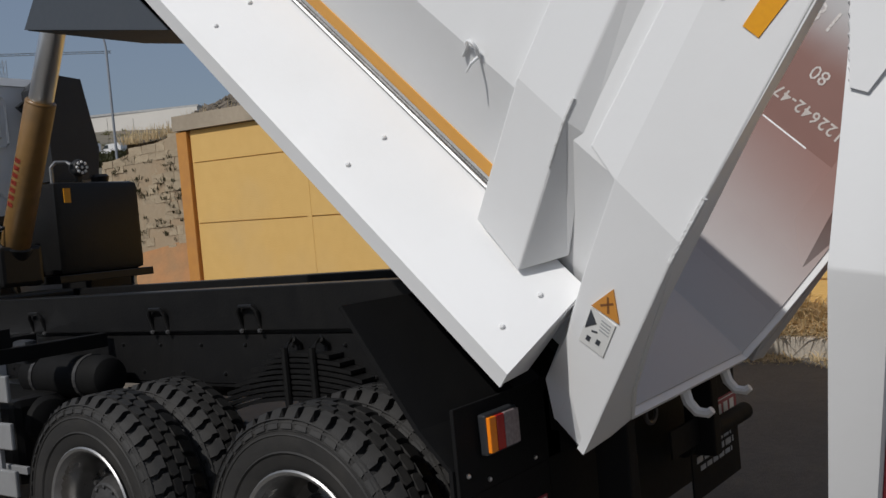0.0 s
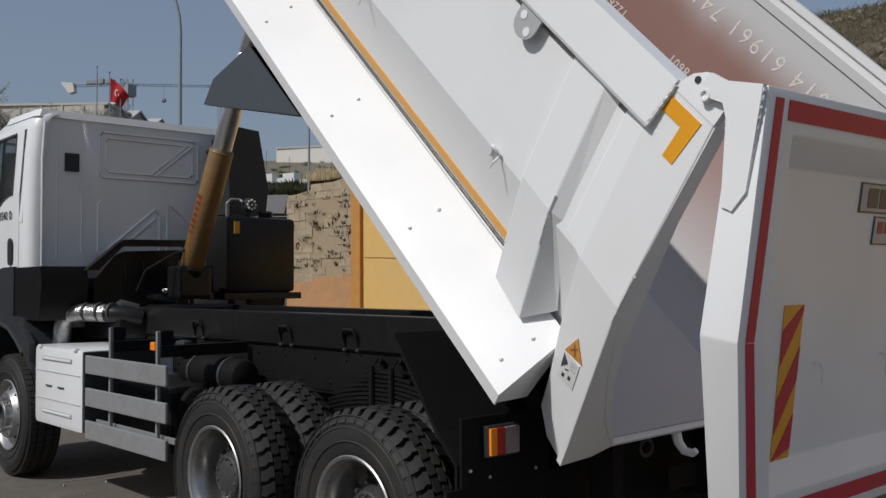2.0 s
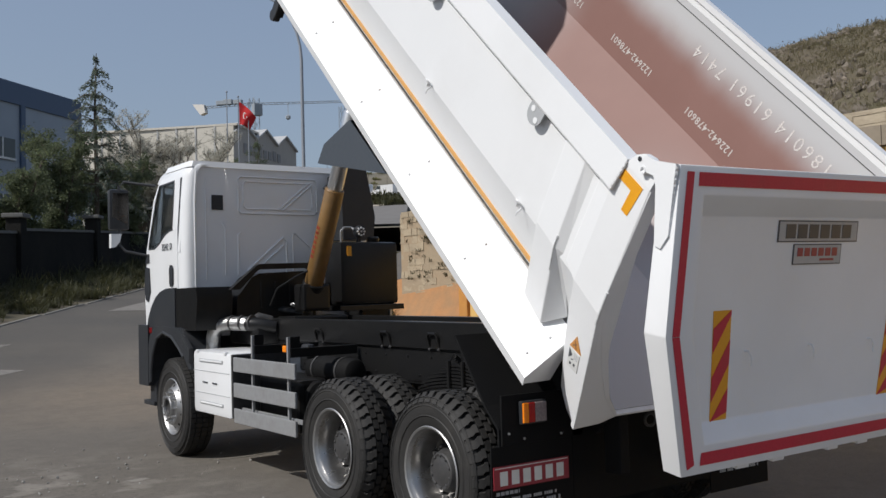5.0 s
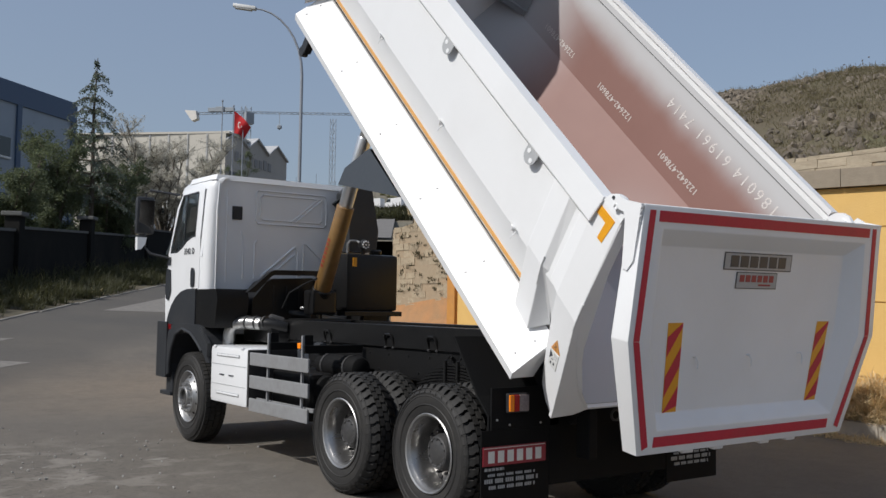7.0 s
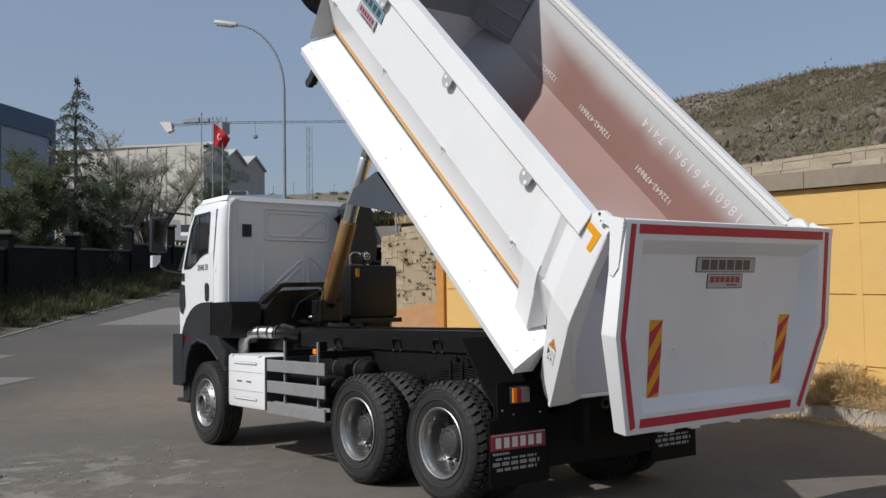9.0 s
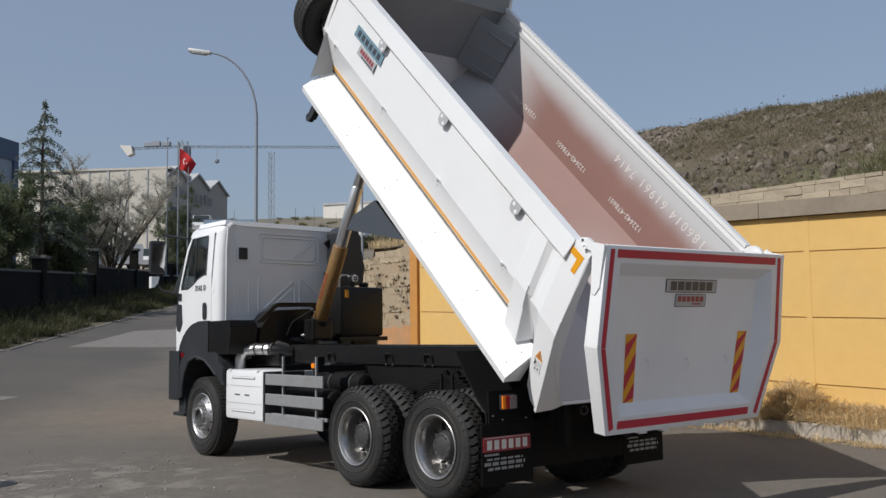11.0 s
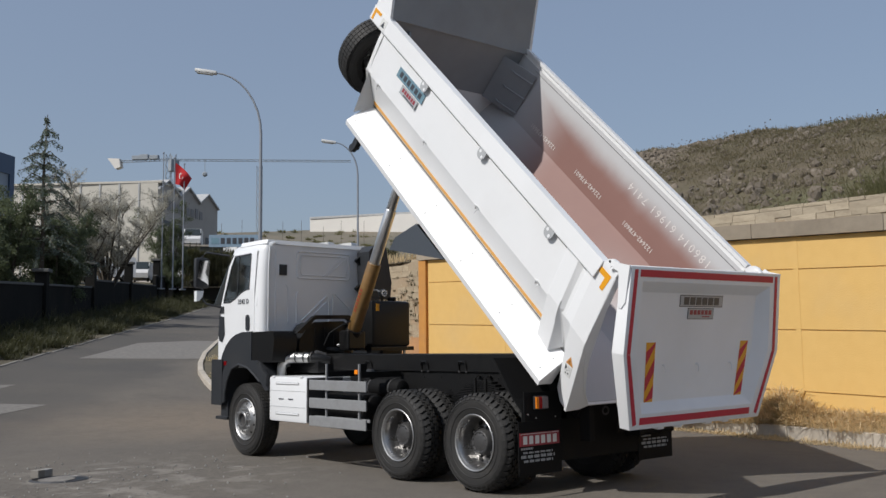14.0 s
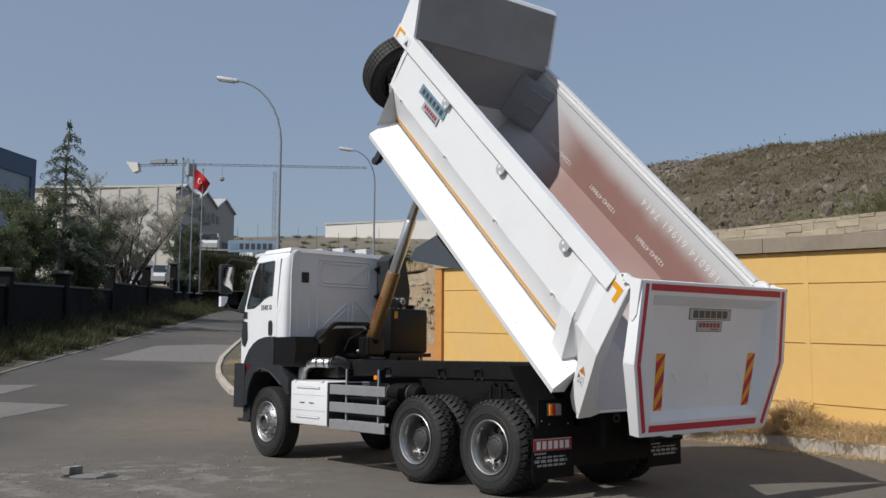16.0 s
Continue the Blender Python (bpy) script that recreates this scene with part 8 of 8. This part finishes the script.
for s in (-1, 1):
    # door with its window; the glass stands a little proud
    def side_x(z, out):
        pts = [(1.30, 1.15), (1.80, 1.165), (2.25, 1.165), (2.75, 1.145), (2.98, 1.12)]
        for (z0, x0), (z1, x1) in zip(pts, pts[1:]):
            if z <= z1:
                return s * (x0 + (x1 - x0) * (z - z0) / (z1 - z0) + out)
        return s * (1.12 - (z - 2.98) * 0.3 + out)

    def sheet(name, outline, out, mat, parent, label="", thick=0.006):
        bm = bmesh.new()
        n = len(outline)
        verts = [(side_x(z, out - thick), y, z) for y, z in outline] + [(side_x(z, out), y, z) for y, z in outline]
        faces_of(bm, verts, [tuple(range(n)), tuple(range(2 * n - 1, n - 1, -1))] + [(i, (i + 1) % n, n + (i + 1) % n, n + i) for i in range(n)])
        bmesh.ops.triangulate(bm, faces=[f for f in bm.faces if len(f.verts) > 4])
        return part(name, bm, mat, parent, label)

    sheet("door_gap", [(4.702, 1.62), (4.702, 3.04), (4.711, 3.05), (4.711, 1.62)], 0.008, PLATE_GREY, cab)
    sill = [(4.86, 2.44), (4.96, 2.435), (5.11, 2.395), (5.27, 2.315), (5.43, 2.265), (5.645, 2.265)]
    sheet("door", [(4.71, 1.66), (4.71, 2.44)] + sill + [(5.72, 2.25), (5.80, 1.80), (5.80, 1.40), (5.42, 1.40), (5.2, 1.60), (5.0, 1.66)], 0.012, CAB_WHITE, cab, "white cab door")
    bm = bmesh.new()
    loops = []
    for line in ([(4.71, 2.441), (4.71, 3.0), (4.75, 3.05), (5.40, 3.04), (5.53, 2.82), (5.72, 2.251)], [(4.858, 2.441), (4.858, 2.955), (4.88, 2.987), (5.372, 2.977), (5.462, 2.81), (5.647, 2.266)]):
        for out in (0.006, 0.012):
            loops.append([bm.verts.new((side_x(z, out), y, z)) for y, z in line])
    for i in range(5):
        for p, q in ((0, 1), (1, 3), (3, 2), (2, 0)):
            bm.faces.new((loops[p][i], loops[p][i + 1], loops[q][i + 1], loops[q][i]))
    for i in (0, 5):
        bm.faces.new((loops[0][i], loops[1][i], loops[3][i], loops[2][i]))
    part("door_window_arch", bm, CAB_WHITE, cab)
    sheet("door_pillar", [(4.64, 2.2), (4.64, 3.05), (4.73, 3.05), (4.73, 2.2)], 0.004, CAB_WHITE, cab, "", 0.03)
    for p, q in zip(sill, sill[1:]):
        sheet("window_seal", [p, q, (q[0], q[1] + 0.022), (p[0], p[1] + 0.022)], 0.015, PLASTIC, cab)
    sheet("window_seal", [(4.858, 2.44), (4.858, 2.955), (4.88, 2.987), (4.892, 2.965), (4.88, 2.945), (4.88, 2.44)], 0.015, PLASTIC, cab)
    sheet("window_seal", [(4.88, 2.987), (5.372, 2.977), (5.36, 2.957), (4.892, 2.965)], 0.015, PLASTIC, cab)
    sheet("window_seal", [(5.372, 2.977), (5.462, 2.81), (5.647, 2.33), (5.647, 2.266), (5.622, 2.266), (5.622, 2.33), (5.44, 2.80), (5.36, 2.957)], 0.015, PLASTIC, cab)
    pane = sheet("door_window", sill + [(5.645, 2.33), (5.46, 2.81), (5.37, 2.975), (4.88, 2.985), (4.86, 2.955)], 0.004, CAB_GLASS, cab, "clear tinted side window", 0.003)
    pane.visible_shadow = False
    sheet("quarter_bar", [(5.22, 2.345), (5.22, 2.975), (5.24, 2.975), (5.24, 2.335)], 0.014, PLASTIC, cab)
    sheet("door_handle", [(4.83, 1.88), (4.83, 2.03), (4.86, 2.07), (4.92, 2.07), (4.945, 2.03), (4.94, 1.87), (4.92, 1.84), (4.85, 1.85)], 0.022, PLASTIC, cab, "black recessed door handle")
    sheet("corner_grille", [(5.60, 1.80), (5.62, 2.06), (5.76, 2.08), (5.79, 1.80), (5.76, 1.70), (5.68, 1.68)], 0.020, PLASTIC, cab, "black cab corner vent")
    sheet("mirror_base", [(5.62, 2.12), (5.62, 2.22), (5.70, 2.22), (5.76, 2.12)], 0.022, PLASTIC, cab)
    lettering("model_digit", "3542 D", 0.10, PLATE_DARK, cab, Matrix.Translation((side_x(2.27, 0.0135), 5.03, 2.27)) @ (pose(0, 0, 0, 90, 0, -90) if s < 0 else pose(0, 0, 0, 90, 0, 90)), "dark model lettering", 0.001, bold=0.0015, spacing=1.12)
    # mirrors on an arm
    bm = bmesh.new()
    tube(bm, [(s * 1.10, 5.60, 3.0), (s * 1.42, 5.78, 3.05), (s * 1.46, 5.82, 3.0), (s * 1.46, 5.82, 2.34), (s * 1.40, 5.78, 2.26), (s * 1.15, 5.68, 2.2)], 0.016, 8)
    arm = part("mirror_arm", bm, PLASTIC, cab, smooth=True)
    part("mirror_housing", boxed((s * 1.46 - 0.12, 5.80, 2.50), (s * 1.46 + 0.12, 5.90, 2.97), 0.045), PLASTIC, cab, smooth=True)
    part("mirror_glass", boxed((-0.09, -0.006, -0.2), (0.09, 0.0, 0.2)), MIRROR_BACK, cab, m=pose(s * 1.46, 5.782, 2.725, 12, 0, 6 * s))
    bm = bmesh.new()
    prism(bm, [(s * 1.46 - 0.10, 2.46), (s * 1.46 + 0.02, 2.46), (s * 1.46 + 0.0, 2.37), (s * 1.46 - 0.05, 2.31), (s * 1.46 - 0.10, 2.30)], along_y, 5.80, 5.88)
    bevel_all(bm, 0.025)
    part("wide_mirror", bm, CAB_WHITE, cab, "white lower mirror housing", smooth=True)
    # wheel arch: upper lip and lower fender
    bm = bmesh.new()
    arc = [(5.68, 1.38), (5.62, 1.50), (5.52, 1.62), (5.38, 1.72), (5.22, 1.785), (5.02, 1.82), (4.735, 1.825), (4.735, 1.38)]
    prism(bm, arc, along_x, s * 0.86, s * 1.20)
    bevel_all(bm, 0.015)
    part("arch_cover", bm, PLASTIC, cab, "slate grey plastic wheel arch cover", smooth=True)
    bm = bmesh.new()
    prism(bm, [(4.73, 1.38), (4.73, 1.815), (4.14, 1.82), (4.10, 1.70), (4.16, 1.38)], along_x, s * 0.80, s * 1.19)
    bevel_all(bm, 0.015)
    part("rear_arch_cover", bm, BLACK, cab, "black rear half of the wheel arch cover", smooth=True)
    bm = bmesh.new()
    outer = [(5.72, 0.76), (5.69, 1.10), (5.62, 1.29), (5.52, 1.385), (5.40, 1.41), (4.64, 1.41), (4.54, 1.39), (4.44, 1.28), (4.34, 1.10), (4.30, 0.98)]
    inner = [(4.38, 0.98), (4.50, 1.09), (4.66, 1.19), (4.86, 1.29), (5.18, 1.335), (5.40, 1.27), (5.54, 1.09), (5.61, 0.90), (5.62, 0.76)]
    prism(bm, outer + inner, along_x, s * 0.84, s * 1.215)
    fender = part("front_fender", bm, PLASTIC, truck, "dark grey plastic front fender", m=pose(0, 0.07, 0))
    lip = bmesh.new()
    tube(lip, [(s * 1.205, y + (0.03 if y < 5 else -0.02), z + 0.012) for y, z in inner[1:]], 0.022, 8)
    part("fender_lip", lip, PLASTIC, fender, smooth=True)
    horn = bmesh.new()
    prism(horn, [(4.30, 1.20), (4.44, 1.29), (4.62, 1.40), (4.80, 1.40), (4.66, 1.26), (4.46, 1.13), (4.32, 1.05)], along_x, s * 1.19, s * 1.235)
    bevel_all(horn, 0.015)
    part("fender_horn", horn, PLASTIC, fender, smooth=True)
    part("fender_lamp", boxed((s * 1.212 - 0.005, 5.60, 1.33), (s * 1.212 + 0.014, 5.69, 1.395), 0.003), RED_LENS, truck)
    part("cab_step", boxed((min(s * 0.80, s * 1.2), 5.60, 0.50), (max(s * 0.80, s * 1.2), 5.96, 0.55), 0.01), PLASTIC, truck)
    part("step_bracket", boxed((s * 1.12 - 0.03, 5.66, 0.54), (s * 1.12 + 0.03, 5.88, 0.78), 0.01), PLASTIC, truck)
# inside the cab: lining, seats, dashboard and wheel
part("rear_lining", boxed((-1.0, 4.60, 2.12), (1.0, 4.64, 3.06), 0.01), TRIM, cab)
part("roof_lining", boxed((-1.0, 4.64, 3.03), (1.0, 5.50, 3.06), 0.01), TRIM, cab)
part("cab_floor", boxed((-1.08, 4.62, 2.06), (1.08, 5.75, 2.12)), TRIM, cab)
part("dashboard", boxed((-1.05, 5.60, 2.12), (1.05, 5.85, 2.36), 0.05), TRIM, cab, smooth=True)
for x in (-0.6, 0.6):
    part("seat_back", boxed((x - 0.24, 4.72, 2.12), (x + 0.24, 4.86, 2.80), 0.06), TRIM, cab, "dark cloth cab seat", smooth=True)
    part("head_rest", boxed((x - 0.13, 4.74, 2.80), (x + 0.13, 4.83, 2.97), 0.04), TRIM, cab, smooth=True)
bm = bmesh.new()
tube(bm, [(-0.6 + 0.22 * math.cos(a), 5.42 + 0.10 * math.sin(a), 2.42 + 0.19 * math.sin(a)) for a in (2 * math.pi * k / 24 for k in range(25))], 0.016, 6, caps=False)
part("steering_wheel", bm, TRIM, cab, smooth=True)
bm = bmesh.new()
prism(bm, [(-1.22, 5.66), (-1.22, 6.0), (-0.9, 6.35), (0.9, 6.35), (1.22, 6.0), (1.22, 5.66), (1.1, 5.66), (1.1, 5.95), (0.85, 6.2), (-0.85, 6.2), (-1.1, 5.95), (-1.1, 5.66)], along_z, 0.72, 1.42)
bevel_all(bm, 0.02)
part("front_bumper", bm, PLASTIC, truck, "dark grey front bumper", smooth=True, m=pose(0, 0.07, 0))
bm = bmesh.new()
prism(bm, [(-1.0, 2.28), (1.0, 2.28), (0.92, 2.9), (-0.92, 2.9)], lambda p, q, t: (p, t - (q - 2.28) * 0.55, q), 6.28, 6.30)
part("windscreen", bm, GLASS, cab)
